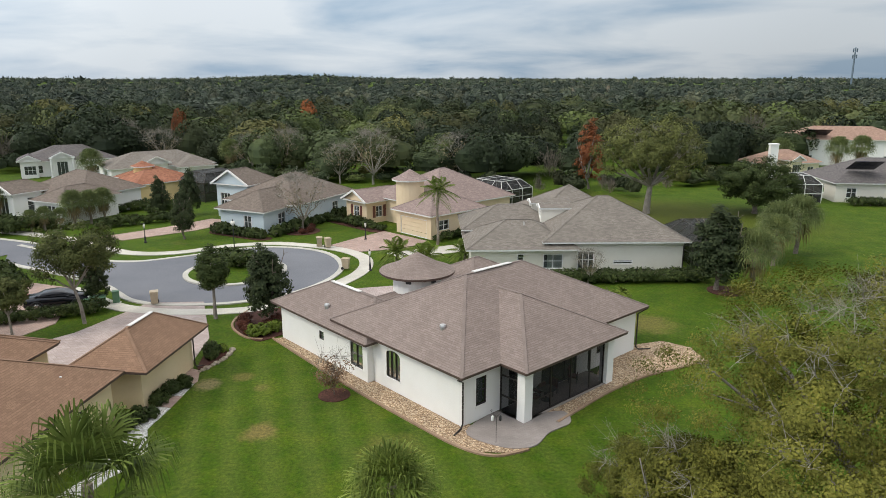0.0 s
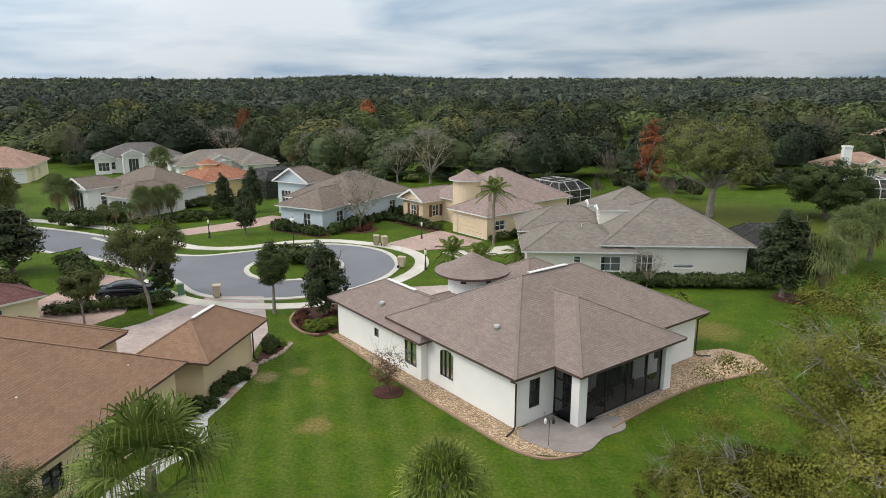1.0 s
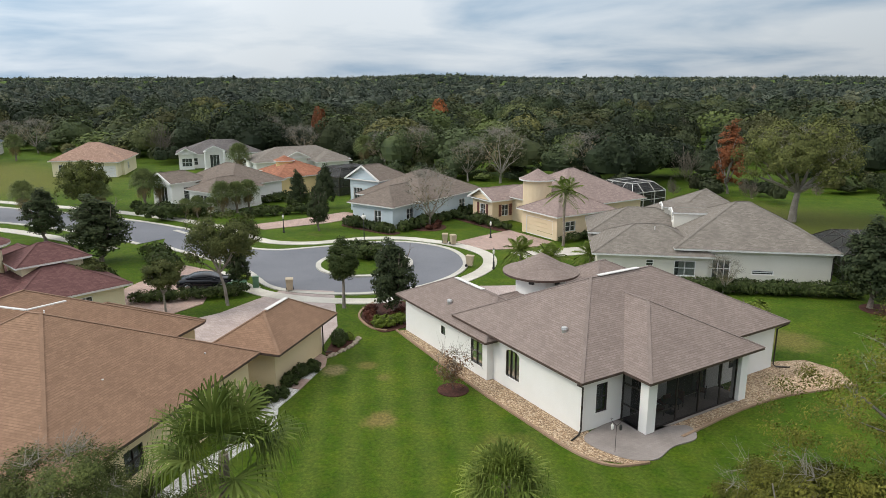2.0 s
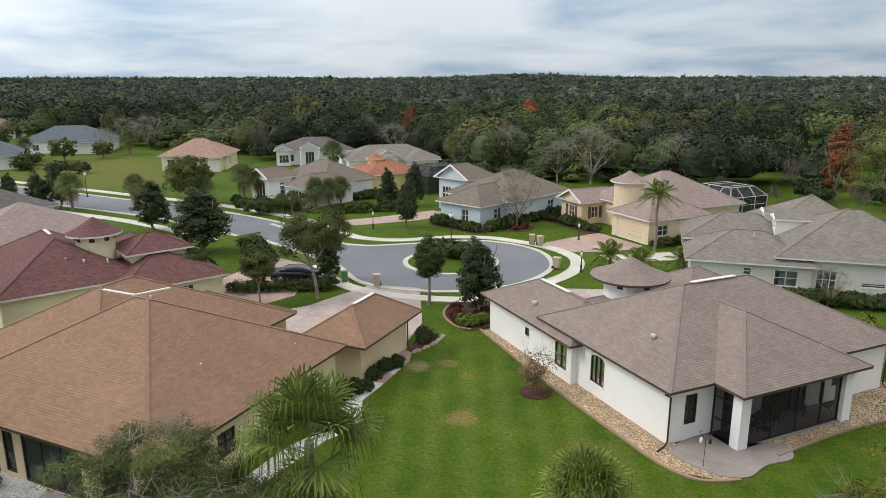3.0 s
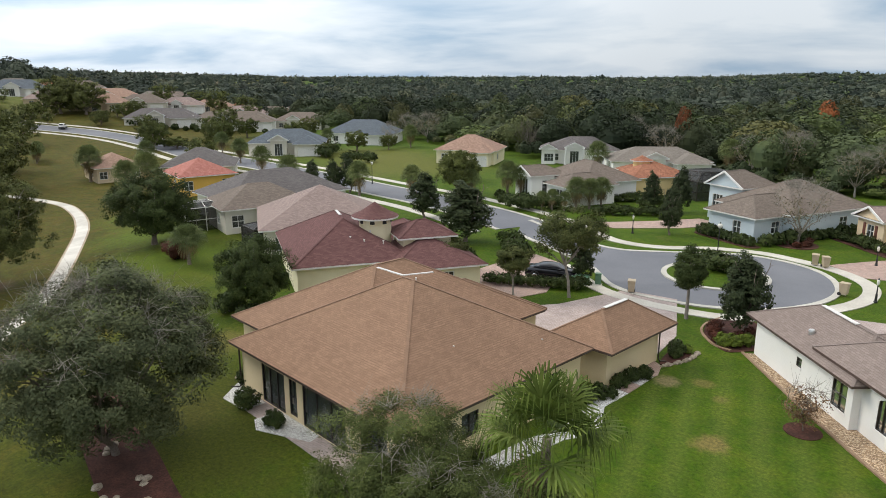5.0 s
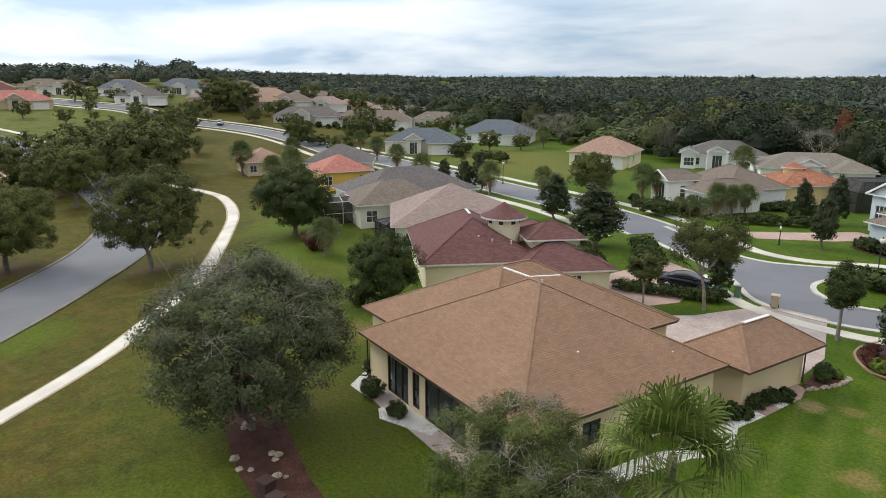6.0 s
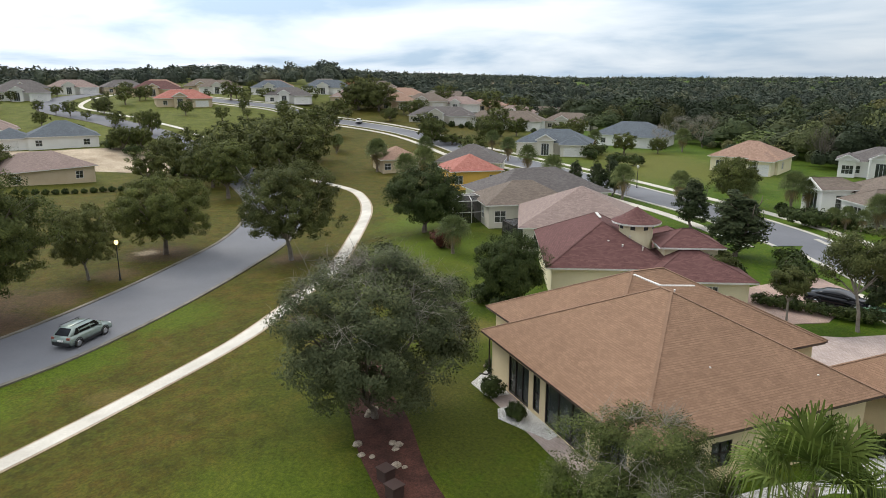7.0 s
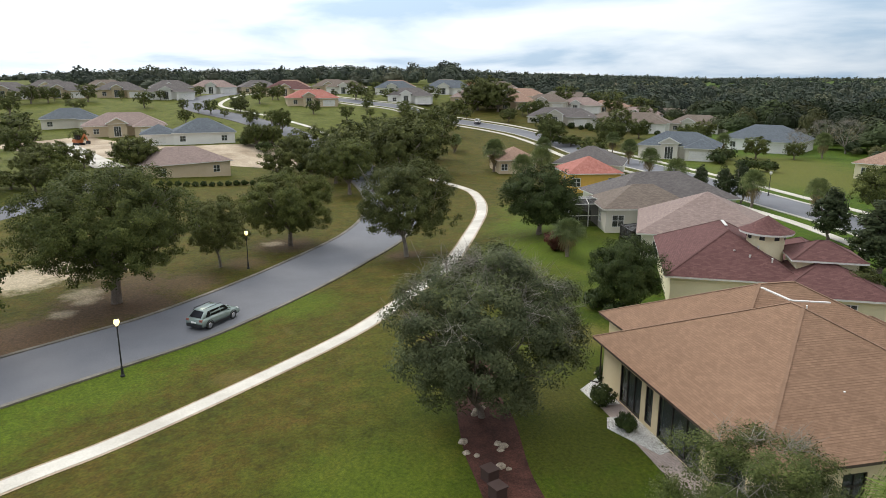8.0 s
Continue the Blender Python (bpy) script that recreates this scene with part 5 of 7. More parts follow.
# across the avenue
generic(-149.2, -3.2, 114, 18, 12, "beige_wall", "pinkgrey_roof", "beige bungalow with a pinkish shingle roof", porch=False, front=False)
new_home = generic(-193.5, -0.5, 92, 16.5, 14, "white_stucco", "slate_roof", "new white house with a slate-blue roof", porch=False, front=False)
wing(new_home, -16.0, 1.5, -6.4, 11.5, 2.7, 0.5, "hip", [("s", -12.0, 4.6, 0, 2.1, "garage")], caps=False)
generic(-219, -22, 96, 23, 14, "beige_wall", "pinkgrey_roof", "beige house with a pinkish hip roof")
generic(-235.5, -38.5, 99, 17, 12, "greige", "slate_roof", "pale house with a blue-grey roof", porch=False)
for fx, fy, fw in ((-296, -68, 18), (-297, -50, 18), (-298, -30, 18), (-320, -88, 20), (-318, -12, 18), (-330, 25, 18)):
    generic(fx, fy, 98, fw, 12, "beige_wall", "dark_roof", "tan house with a dark roof on the hill")

for fx, fy, fr, wl, rf in ((-318, 62, 82, "white_stucco", "umber_roof"), (-335, 90, 78, "beige_wall", "salmon_roof"), (-326, 128, 70, "tan_wall", "terracotta"), (-262, 150, 58, "white_stucco", "pinkgrey_roof"), (-252, 186, 50, "greige", "umber_roof"), (-262, 205, 46, "tan_wall", "pinkgrey_roof"), (-342, 118, 72, "white_stucco", "grey_roof"), (-350, 210, 58, "beige_wall", "terracotta"), (-300, 80, 76, "white_stucco", "slate_roof"), (-290, -12, 94, "white_stucco", "dark_roof"), (-340, -40, 98, "beige_wall", "umber_roof"), (-330, -60, 100, "tan_wall", "dark_roof"), (-345, 40, 85, "white_stucco", "salmon_roof"), (-245, 168, 52, "white_stucco", "pinkgrey_roof"), (-262, 134, 60, "greige", "umber_roof"), (-280, 108, 66, "beige_wall", "pinkgrey_roof"), (-275, 172, 54, "tan_wall", "salmon_roof"), (-300, 190, 55, "white_stucco", "dark_roof"), (-270, 78, 74, "white_stucco", "dark_roof"), (-312, 145, 62, "white_stucco", "salmon_roof"), (-282, 152, 60, "greige", "umber_roof")):
    generic(fx, fy, fr, 19, 12, wl, rf, "hip-roofed house among trees on the far slope")
pool_cage(8.6, 105.0, -47, 7.5, 7, 2.2, 1.2, "screened pool enclosure with pale bars behind the house", "flashing")
pool_cage(27.6, 70.5, 1.5, 6.0, 8.5, 2.5, 0.9, "dark screened pool enclosure beside the house")
pool_cage(55.0, 106.0, -6, 5, 6, 2.8, 1.2, "screened pool enclosure with white bars", "trim_white")
pool_cage(-76.6, 45.2, -13, 4.0, 5, 2.9, 0.5, "screened porch enclosure with pale bars", "flashing")
pool_cage(-62.2, 44.4, -13, 3.4, 4.2, 2.4, 0.4, "small dark screened porch beside the house")
pool_cage(-36.4, 108.5, -38, 7, 8, 2.9, 1.3, "dark screened pool enclosure")

# ---- drives, beds and terraces ----
patch("driveway", [(-24.5, 38.0), (-16.5, 42.5), (-16.8, 46.5), (-20.0, 54.8), (-24.5, 54.5), (-27.0, 47.5), (-30.5, 43.0)], "paver_pale", 0.055, "pale pinkish brick paver driveway", "driveway", rounded=False)
patch("driveway", [(-6.6, 46.6), (0.5, 53.6), (-2, 60), (-8, 58.5)], "paver_pale", 0.055, "pale brick paver driveway", "driveway", rounded=False)
patch("driveway", [(-7.2, 82.6), (-1.8, 77.2), (-4.2, 73.6), (-9.4, 72.0), (-12.6, 75.2), (-10.0, 79)], "paver", 0.055, "red brick paver driveway", "driveway", rounded=False)
patch("driveway", [(-31.0, 90.4), (-26.8, 88.8), (-30.6, 83.0), (-37.0, 77.6), (-40.6, 79.2), (-35.0, 85.0)], "paver", 0.055, "pinkish brick paver driveway", "driveway", rounded=False)
patch("driveway", [(-4.0, 69.0), (4.2, 73.4), (3.6, 76.6), (-6.0, 71.5)], "concrete", 0.055, "pale concrete driveway", "driveway", rounded=False)
patch("driveway", [(-38.5, 46.5), (-31.5, 44.5), (-29.5, 49.5), (-32.5, 58.5), (-38.0, 60.5), (-38.5, 53)], "paver", 0.055, "reddish brick paver driveway", "driveway", rounded=False)
patch("patio", [(1.2, 32.9), (3.0, 31.3), (4.6, 31.4), (5.6, 32.8), (6.9, 33.9), (6.7, 35.2), (5.2, 34.9), (4.6, 35.6), (3.4, 35.6)], "paver_grey", 0.06, "small grey-brown paver terrace", "patio")
patch("pebble_bed", [(1.7, 33.4), (-4.0, 39.8), (-11.0, 47.0), (-12.1, 46.3), (-5.4, 38.3), (-2.2, 34.7), (0.0, 32.2), (1.7, 30.9), (3.2, 30.8), (4.2, 31.2), (3.0, 31.4), (1.4, 32.6)], "pebble", 0.035, "brown river-pebble bed along the house wall", "gravel bed", rounded=False)
patch("pebble_bed", [(6.1, 34.0), (9.8, 37.7), (13.2, 40.3), (16.0, 41.7), (17.4, 42.4), (17.2, 44.6), (15.6, 45.9), (13.4, 45.2), (10.6, 42.4), (9.6, 40.0), (5.0, 35.8)], "pebble", 0.035, "brown river-pebble bed along the house wall", "gravel bed", rounded=False)
ribbon("edging", [(-12.2, 46.4), (-8.8, 42.2), (-5.5, 38.2), (-3.4, 35.8), (-1.2, 33.4), (0.3, 31.8), (1.6, 30.8), (2.6, 30.5), (3.4, 30.7), (4.3, 31.1)], 0.16, "kerb_brown", 0.10, "brown concrete edging round the pebbles", "edging", thick=0.12, cross=1)
ribbon("edging", [(6.2, 33.9), (8.0, 35.8), (9.8, 37.6), (11.6, 39.1), (13.2, 40.2), (16.0, 41.6), (17.5, 42.3)], 0.16, "kerb_brown", 0.10, "brown concrete edging round the pebbles", "edging", thick=0.12, cross=1)
ribbon("edging", [(-12.9, 46.2), (-14.2, 46.6), (-15.7, 48.5), (-16.1, 50.4), (-15.7, 52.4)], 0.16, "kerb_brown", 0.10, "brown concrete edging round the mulch", "edging", thick=0.12, cross=1)
patch("mulch_bed", [(-12.2, 46.6), (-13.4, 46.0), (-15.6, 48.6), (-15.8, 52.0), (-13.8, 53.2), (-10.8, 51.6), (-9.8, 49.8)], "mulch", 0.045, "dark red mulch bed with shrubs", "flower bed")
patch("mulch_bed", [(-18, 9.8), (-24.0, 10.3), (-26.3, 10.6), (-29.0, 11.0), (-32.4, 11.9), (-36.0, 12.9), (-39.4, 14.2), (-40.0, 16.0), (-37.6, 16.6), (-35.0, 15.3), (-31.1, 14.7), (-26.5, 13.4), (-24.2, 13.0), (-18, 12.2)], "mulch", 0.045, "red mulch bed with stones under a tree", "flower bed")
patch("stone_bed", [(-16.5, 38.7), (-15.2, 38.8), (-15.3, 37.1), (-16.6, 37.2)], "white_stone", 0.04, "white stone edging along the house", "gravel bed", rounded=False)
patch("stone_bed", [(-16.6, 35.8), (-15.4, 35.6), (-15.7, 33.2), (-14.7, 30.8), (-14.6, 30.0), (-15.6, 28.5), (-17.4, 20.0), (-18.2, 20.0), (-17.2, 27.0), (-16.3, 29.5), (-16.5, 32.6), (-17.0, 34.0)], "white_stone", 0.04, "white stone edging along the house", "gravel bed", rounded=False)
patch("footway", [(-16.3, 41.2), (-15.5, 40.7), (-15.1, 39.2), (-15.2, 38.85), (-16.5, 38.75)], "paver", 0.05, "reddish brick paver path beside the garage", "path", rounded=False)
patch("footway", [(-16.6, 37.15), (-15.3, 37.05), (-15.4, 35.65), (-16.6, 35.85)], "paver", 0.05, "reddish brick paver path beside the garage", "path", rounded=False)
patch("mulch_bed", [(-15.6, 40.9), (-14.8, 42.6), (-14.6, 43.2), (-15.0, 44.4), (-16.0, 44.5), (-16.0, 42.2)], "mulch", 0.05, "red mulch bed beside the garage", "flower bed")
patch("stone_bed", [(-25.6, 20.9), (-25.4, 20.0), (-28.6, 19.0), (-29.6, 19.6), (-29.4, 21.2)], "white_stone", 0.04, "white stone bed along the rear wall", "gravel bed", rounded=False)
patch("stone_bed", [(-30.8, 21.2), (-31.0, 19.9), (-33.2, 20.0), (-34.6, 22.2), (-36.8, 24.0), (-36.4, 24.8), (-33.6, 23.6), (-33.0, 21.6)], "white_stone", 0.04, "white stone bed along the rear wall", "gravel bed", rounded=False)
patch("terrace", [(-21.0, 20.4), (-21.2, 18.8), (-25.6, 19.4), (-33.2, 20.2), (-33.0, 21.5)], "paver_pale", 0.03, "pinkish paver strip along the rear doors", "patio", rounded=False)
ribbon("sand", [(-214, -44), (-200, -34), (-184, -22), (-177, -8), (-177, 6), (-178, 20)], 27, "soil", 0.08, "bare sandy building ground", "soil", cross=20)
ribbon("slab", [(-206.0, -36.7), (-183.1, -29.6), (-162.7, -23.3), (-152.8, -18.9)], 6.0, "concrete", 0.12, "raw pale concrete drive on the building site", "slab", thick=0.1, cross=6)
patch("mulch_bed", ring_points(-17.4, 82.6, 2.3, 0, 360, 12)[:-1], "mulch", 0.045, "oval mulch bed round a half-bare tree", "flower bed", per=2)
patch("mulch_bed", [(-28.4, 81.6), (-24.8, 79.4), (-21.2, 77.6), (-20.0, 78.6), (-21.2, 79.6), (-24.6, 81.2), (-27.8, 83.0)], "mulch", 0.045, "mulch bed before the blue house", "flower bed")
patch("mulch_bed", [(-15.6, 89.4), (-12.2, 85.6), (-8.4, 82.0), (-7.2, 83.2), (-10.4, 87.0), (-13.6, 90.6)], "mulch", 0.045, "red mulch bed before the tan house", "flower bed")
patch("mulch_bed", ring_points(24.9, 57.9, 1.6, 0, 360, 12)[:-1], "mulch", 0.045, "mulch ring round a dark magnolia", "flower bed", per=2)
patch("mulch_bed", ring_points(-6.4, 37.3, 0.95, 0, 360, 10)[:-1], "mulch", 0.04, "round red mulch ring at a young tree", "flower bed", per=2)


# ---- plants ----
def leaf_quads(rng, centres, radius, per, size, flat=0.35, droop=0.0, long=1.7, heart=None, outward=1.0):
    """Leaves in clumps: n x 4 x 3 corners of pointed leaves round each centre."""
    c = np.repeat(np.asarray(centres, dtype=float), per, axis=0)
    n = len(c)
    off = rng.normal(size=(n, 3))
    off /= np.linalg.norm(off, axis=1)[:, None]
    off *= (rng.random(n) ** 0.45)[:, None] * radius
    off[:, 2] *= 0.75
    p = c + off
    # leaves face out of their clump and out of the crown, roughly
    nrm = rng.normal(size=(n, 3)) * 0.38 + np.array([0, 0, flat]) + off / radius * 1.0 * outward
    if heart is not None:
        v = p - np.asarray(heart)
        nrm += v / (np.linalg.norm(v, axis=1)[:, None] + 1e-6) * outward
    nrm /= np.linalg.norm(nrm, axis=1)[:, None]
    a = rng.normal(size=(n, 3))
    a[:, 2] -= droop
    a -= (a * nrm).sum(1)[:, None] * nrm
    a /= np.linalg.norm(a, axis=1)[:, None]
    b = np.cross(nrm, a)
    s = (size * (0.6 + 0.8 * rng.random(n)))[:, None]
    return np.stack([p - a * s * long / 2, p + b * s * 0.5, p + a * s * long / 2, p - b * s * 0.5], axis=1)


def limbs(rng, height, spread, fork, r0, count, up=0.55, wander=0.18):
    """A tapered trunk with limbs and side limbs; gives the mesh and the points where foliage sits."""
    bm = bmesh.new()
    lean = rng.normal(size=2) * 0.03 * height
    trunk = [(0, 0, -0.3), (lean[0] * 0.3, lean[1] * 0.3, fork * 0.5), (lean[0], lean[1], fork)]
    tube(bm, trunk, [r0 * 1.35, r0, r0 * 0.8], 9)
    tips = []
    for i in range(count):
        a = 2 * math.pi * (i + rng.random() * 0.7) / count
        reach = spread * (0.65 + 0.45 * rng.random())
        top = fork + (height - fork) * (0.35 + 0.6 * rng.random()) * (1.0 if i % 3 else 1.05)
        pts, rad = [], []
        for s in range(6):
            t = s / 5
            q = np.array([lean[0] + math.cos(a) * reach * t ** 0.9, lean[1] + math.sin(a) * reach * t ** 0.9, fork * 0.93 + (top - fork) * t ** (1 / (0.6 + up))])
            q += rng.normal(size=3) * wander * t
            pts.append(tuple(q))
            rad.append(max(0.02, r0 * 0.62 * (1 - 0.86 * t)))
        tube(bm, pts, rad, 6)
        tips.append(pts[-1])
        tips.append(pts[-2])
        for j in range(3):
            k = 2 + j
            b = a + rng.normal() * 0.9
            e = np.array(pts[k]) + np.array([math.cos(b), math.sin(b), 0.35 + 0.5 * rng.random()]) * spread * (0.22 + 0.2 * rng.random())
            m = (np.array(pts[k]) + e) / 2 + rng.normal(size=3) * wander
            tube(bm, [pts[k], tuple(m), tuple(e)], [rad[k] * 0.7, rad[k] * 0.45, 0.015], 5)
            tips += [tuple(e), tuple(m)]
    return bm, tips


def crown_points(rng, n, rx, rz, zc, hollow=0.5, lumps=6, rough=0.22):
    """Clump centres in an uneven crown."""
    out = []
    dirs = rng.normal(size=(lumps, 3))
    dirs /= np.linalg.norm(dirs, axis=1)[:, None]
    while len(out) < n:
        v = rng.normal(size=3)
        v /= np.linalg.norm(v)
        edge = 1 - rough + rough * 2 * max(0.0, float((dirs @ v).max()) - 0.35)
        r = (hollow + (1 - hollow) * rng.random() ** 0.7) * edge
        z = v[2] * rz * r
        if z < -rz * 0.85:
            continue
        out.append((v[0] * rx * r, v[1] * rx * r, zc + z))
    return out


def lobed_points(rng, n, rx, rz, zc, lobes):
    """Clump centres in rounded masses of leaves, with dark gaps between the masses."""
    out, heads = [], []
    for i in range(lobes):
        z = 1 - 1.92 * (i + 0.5) / lobes
        a = i * 2.39996 + rng.normal() * 0.25
        w = math.sqrt(max(0.0, 1 - z * z))
        reach = 0.60 + 0.24 * rng.random()
        heads.append((math.cos(a) * w * rx * reach, math.sin(a) * w * rx * reach, zc + z * rz * (0.60 + 0.16 * rng.random()), rx * (0.22 + 0.14 * rng.random())))
    for i in range(n):
        if i % 7 == 0:
            v = rng.normal(size=3)
            v *= rng.random() ** 0.4 * 0.62 / np.linalg.norm(v)
            out.append((v[0] * rx, v[1] * rx, zc + v[2] * rz))
            continue
        hx, hy, hz, hr = heads[int(rng.random() * lobes)]
        v = rng.normal(size=3)
        v /= np.linalg.norm(v)
        if v[2] < -0.7:
            v[2] = -v[2]
        r = hr * (0.55 + 0.45 * rng.random() ** 0.6)
        out.append((hx + v[0] * r, hy + v[1] * r, hz + v[2] * r * 0.72))
    return out


TREES = {}


def make_tree(kind, seed, height, spread, fork, r0, leaf, clumps, per, leaf_mat, bark="bark", radius=0.9, hollow=0.45, limbs_n=7, rz=None, bare=0, flat=0.35, rough=0.22, lobes=0, taper=0.0):
    rng = np.random.default_rng(seed)
    bm, tips = limbs(rng, height * 0.9, spread * 0.8, fork, r0, limbs_n)
    tw = bmesh.new()
    for _ in range(bare):
        a, t = rng.random() * 6.28, rng.random() ** 0.8
        hz = (height - fork * 0.75) * 0.52
        base = np.array([math.cos(a) * spread * 0.78 * math.cos(t * 1.5), math.sin(a) * spread * 0.78 * math.cos(t * 1.5), height - hz + hz * 0.76 * math.sin(t * 1.5)])
        for j in range(7):
            e = base + rng.normal(size=3) * 0.45 + np.array([math.cos(a) * 0.4, math.sin(a) * 0.4, 0.12])
            m = (base + e) / 2 + rng.normal(size=3) * 0.13
            tube(tw, [tuple(base), tuple(m), tuple(e)], [0.012, 0.008, 0.003], 3, False)
            for _ in range(2):
                tube(tw, [tuple(m), tuple(m + rng.normal(size=3) * 0.3 + np.array([0, 0, 0.15]))], [0.007, 0.003], 3, False)
    trunk = bpy.data.meshes.new("trunk")
    bm.to_mesh(trunk)
    bm.free()
    trunk.materials.append(M[bark])
    twigs = bpy.data.meshes.new("brushwood")
    tw.to_mesh(twigs)
    tw.free()
    twigs.materials.append(M["twig"])
    rz = rz or (height - fork * 0.75) * 0.52
    pts = lobed_points(rng, clumps, spread, rz, height - rz, lobes) if lobes else crown_points(rng, clumps, spread, rz, height - rz, hollow, rough=rough)
    if taper:
        # narrower towards the top
        thin = lambda z: 1 + taper * (0.45 - (z - height + 2 * rz) / (2 * rz))
        pts = [(p[0] * thin(p[2]), p[1] * thin(p[2]), p[2]) for p in pts]
        tips = []
    tips = [t for t in tips if (t[0] / spread) ** 2 + (t[1] / spread) ** 2 + ((t[2] - height + rz) / rz) ** 2 < 1.25]
    q = leaf_quads(rng, pts + tips, radius, per, leaf, flat, heart=(0, 0, height - rz * 1.2))
    TREES[kind] = (trunk, quads_mesh("crown", q, [leaf_mat])) + ((twigs,) if bare else ())


def tree(kind, x, y, label, size=1.0, rot=0.0, category="tree", group="", name="tree", wide=1.0):
    ob = thing(name, pose(x, y, gz(x, y), 0, 0, rot), label, category, group)
    ob.scale = (size * wide, size * wide, size)
    for me in TREES[kind]:
        c = new(me.name.split(".")[0], me)
        c.parent = ob
        if c.name.startswith("brushwood"):
            tagged(c, kind="stuff")
    return ob


make_tree("big_oak", 1, 13.3, 8.6, 3.0, 0.42, 0.115, 900, 110, "oak", radius=0.72, lobes=40, rz=6.0, limbs_n=9)
make_tree("oak_b", 2, 10.0, 6.3, 2.2, 0.27, 0.115, 520, 90, "oak", radius=0.62, lobes=26, rz=4.5)
make_tree("oak_c", 41, 12.2, 6.0, 2.6, 0.24, 0.115, 560, 90, "oak_olive", "pale_bark", radius=0.62, lobes=28, rz=5.6)
make_tree("mid_oak", 33, 10.8, 5.8, 2.2, 0.32, 0.20, 340, 34, "oak", radius=0.75, lobes=24, rz=4.7)
make_tree("dense_oak", 43, 8.6, 4.7, 1.0, 0.30, 0.12, 520, 76, "shrub", radius=0.65, lobes=30, rz=4.15)
make_tree("shrub_far", 34, 1.0, 0.62, 0.2, 0.05, 0.14, 50, 12, "shrub", radius=0.16, hollow=0.6, rz=0.52, limbs_n=4, rough=0.06)
make_tree("hill_tree", 36, 9.0, 5.4, 1.4, 0.3, 0.34, 120, 14, "oak", radius=0.7, limbs_n=4, lobes=14, flat=0.6)
make_tree("far_oak", 31, 9.5, 6.0, 1.6, 0.32, 0.24, 220, 30, "oak", radius=0.7, lobes=18, rz=4.6)
make_tree("far_oak_b", 32, 9.0, 5.6, 1.4, 0.32, 0.24, 210, 30, "oak_olive", radius=0.7, lobes=16, rz=4.4)
make_tree("oak_grey", 3, 9.4, 5.1, 1.2, 0.15, 0.070, 850, 125, "oak_grey", "bark", radius=0.52, bare=80, lobes=24, rz=4.6)
make_tree("oak_yellow", 4, 12.6, 8.6, 2.5, 0.36, 0.050, 1400, 190, "oak_yellow", "pale_bark", radius=0.50, bare=130, lobes=46, rz=5.4, limbs_n=10)
make_tree("low_oak", 44, 4.8, 2.7, 1.0, 0.10, 0.048, 340, 150, "oak_yellow", "pale_bark", radius=0.36, bare=9, lobes=16, rz=2.2)
make_tree("myrtle", 5, 8.0, 3.4, 1.0, 0.10, 0.045, 600, 130, "myrtle", "bark", radius=0.4, bare=16, lobes=24, rz=3.4)
make_tree("magnolia", 6, 8.0, 2.0, 0.8, 0.18, 0.15, 230, 46, "magnolia", "bark", radius=0.5, hollow=0.35, rz=3.7, limbs_n=8, taper=0.75, rough=0.3)
make_tree("holly", 7, 5.8, 1.15, 2.4, 0.12, 0.09, 200, 70, "shrub", "pale_bark", radius=0.36, hollow=0.4, rz=1.75, rough=0.08, taper=0.35)
make_tree("thin_oak", 8, 7.9, 3.3, 3.0, 0.12, 0.10, 230, 60, "oak_olive", "pale_bark", radius=0.52, lobes=18, rz=2.2)
make_tree("small_green", 9, 4.8, 1.5, 1.8, 0.08, 0.09, 120, 60, "oak_olive", "pale_bark", radius=0.38, lobes=10, rz=1.4)
make_tree("shrub_ball", 10, 1.0, 0.62, 0.2, 0.05, 0.075, 80, 20, "shrub", radius=0.16, hollow=0.6, rz=0.52, limbs_n=4, rough=0.06)
make_tree("shrub_red", 11, 0.9, 0.6, 0.2, 0.05, 0.08, 80, 22, "shrub_red", radius=0.2, hollow=0.5, rz=0.45, limbs_n=4)
make_tree("shrub_lime", 12, 0.9, 0.62, 0.2, 0.05, 0.08, 80, 24, "lime", radius=0.2, hollow=0.5, rz=0.45, limbs_n=4)
make_tree("bare_tree", 13, 7.0, 3.4, 1.4, 0.14, 0.10, 40, 10, "dry_leaf", "twig", radius=0.6, bare=46)
make_tree("old_oak", 14, 13.0, 8.4, 4.2, 0.42, 0.16, 460, 46, "oak_olive", "pale_bark", radius=0.8, bare=60, lobes=30, rz=4.4, limbs_n=9)
make_tree("cypress", 15, 12.0, 2.9, 1.5, 0.2, 0.2, 230, 30, "rust", "pale_bark", radius=0.55, hollow=0.15, rz=5.6, taper=0.95)
make_tree("crape", 16, 2.6, 0.95, 0.4, 0.03, 0.06, 34, 16, "crape_leaf", "bark", radius=0.3, bare=6)
make_tree("bush_low", 17, 1.6, 1.5, 0.3, 0.06, 0.16, 64, 10, "shrub", radius=0.35, hollow=0.4, limbs_n=5)


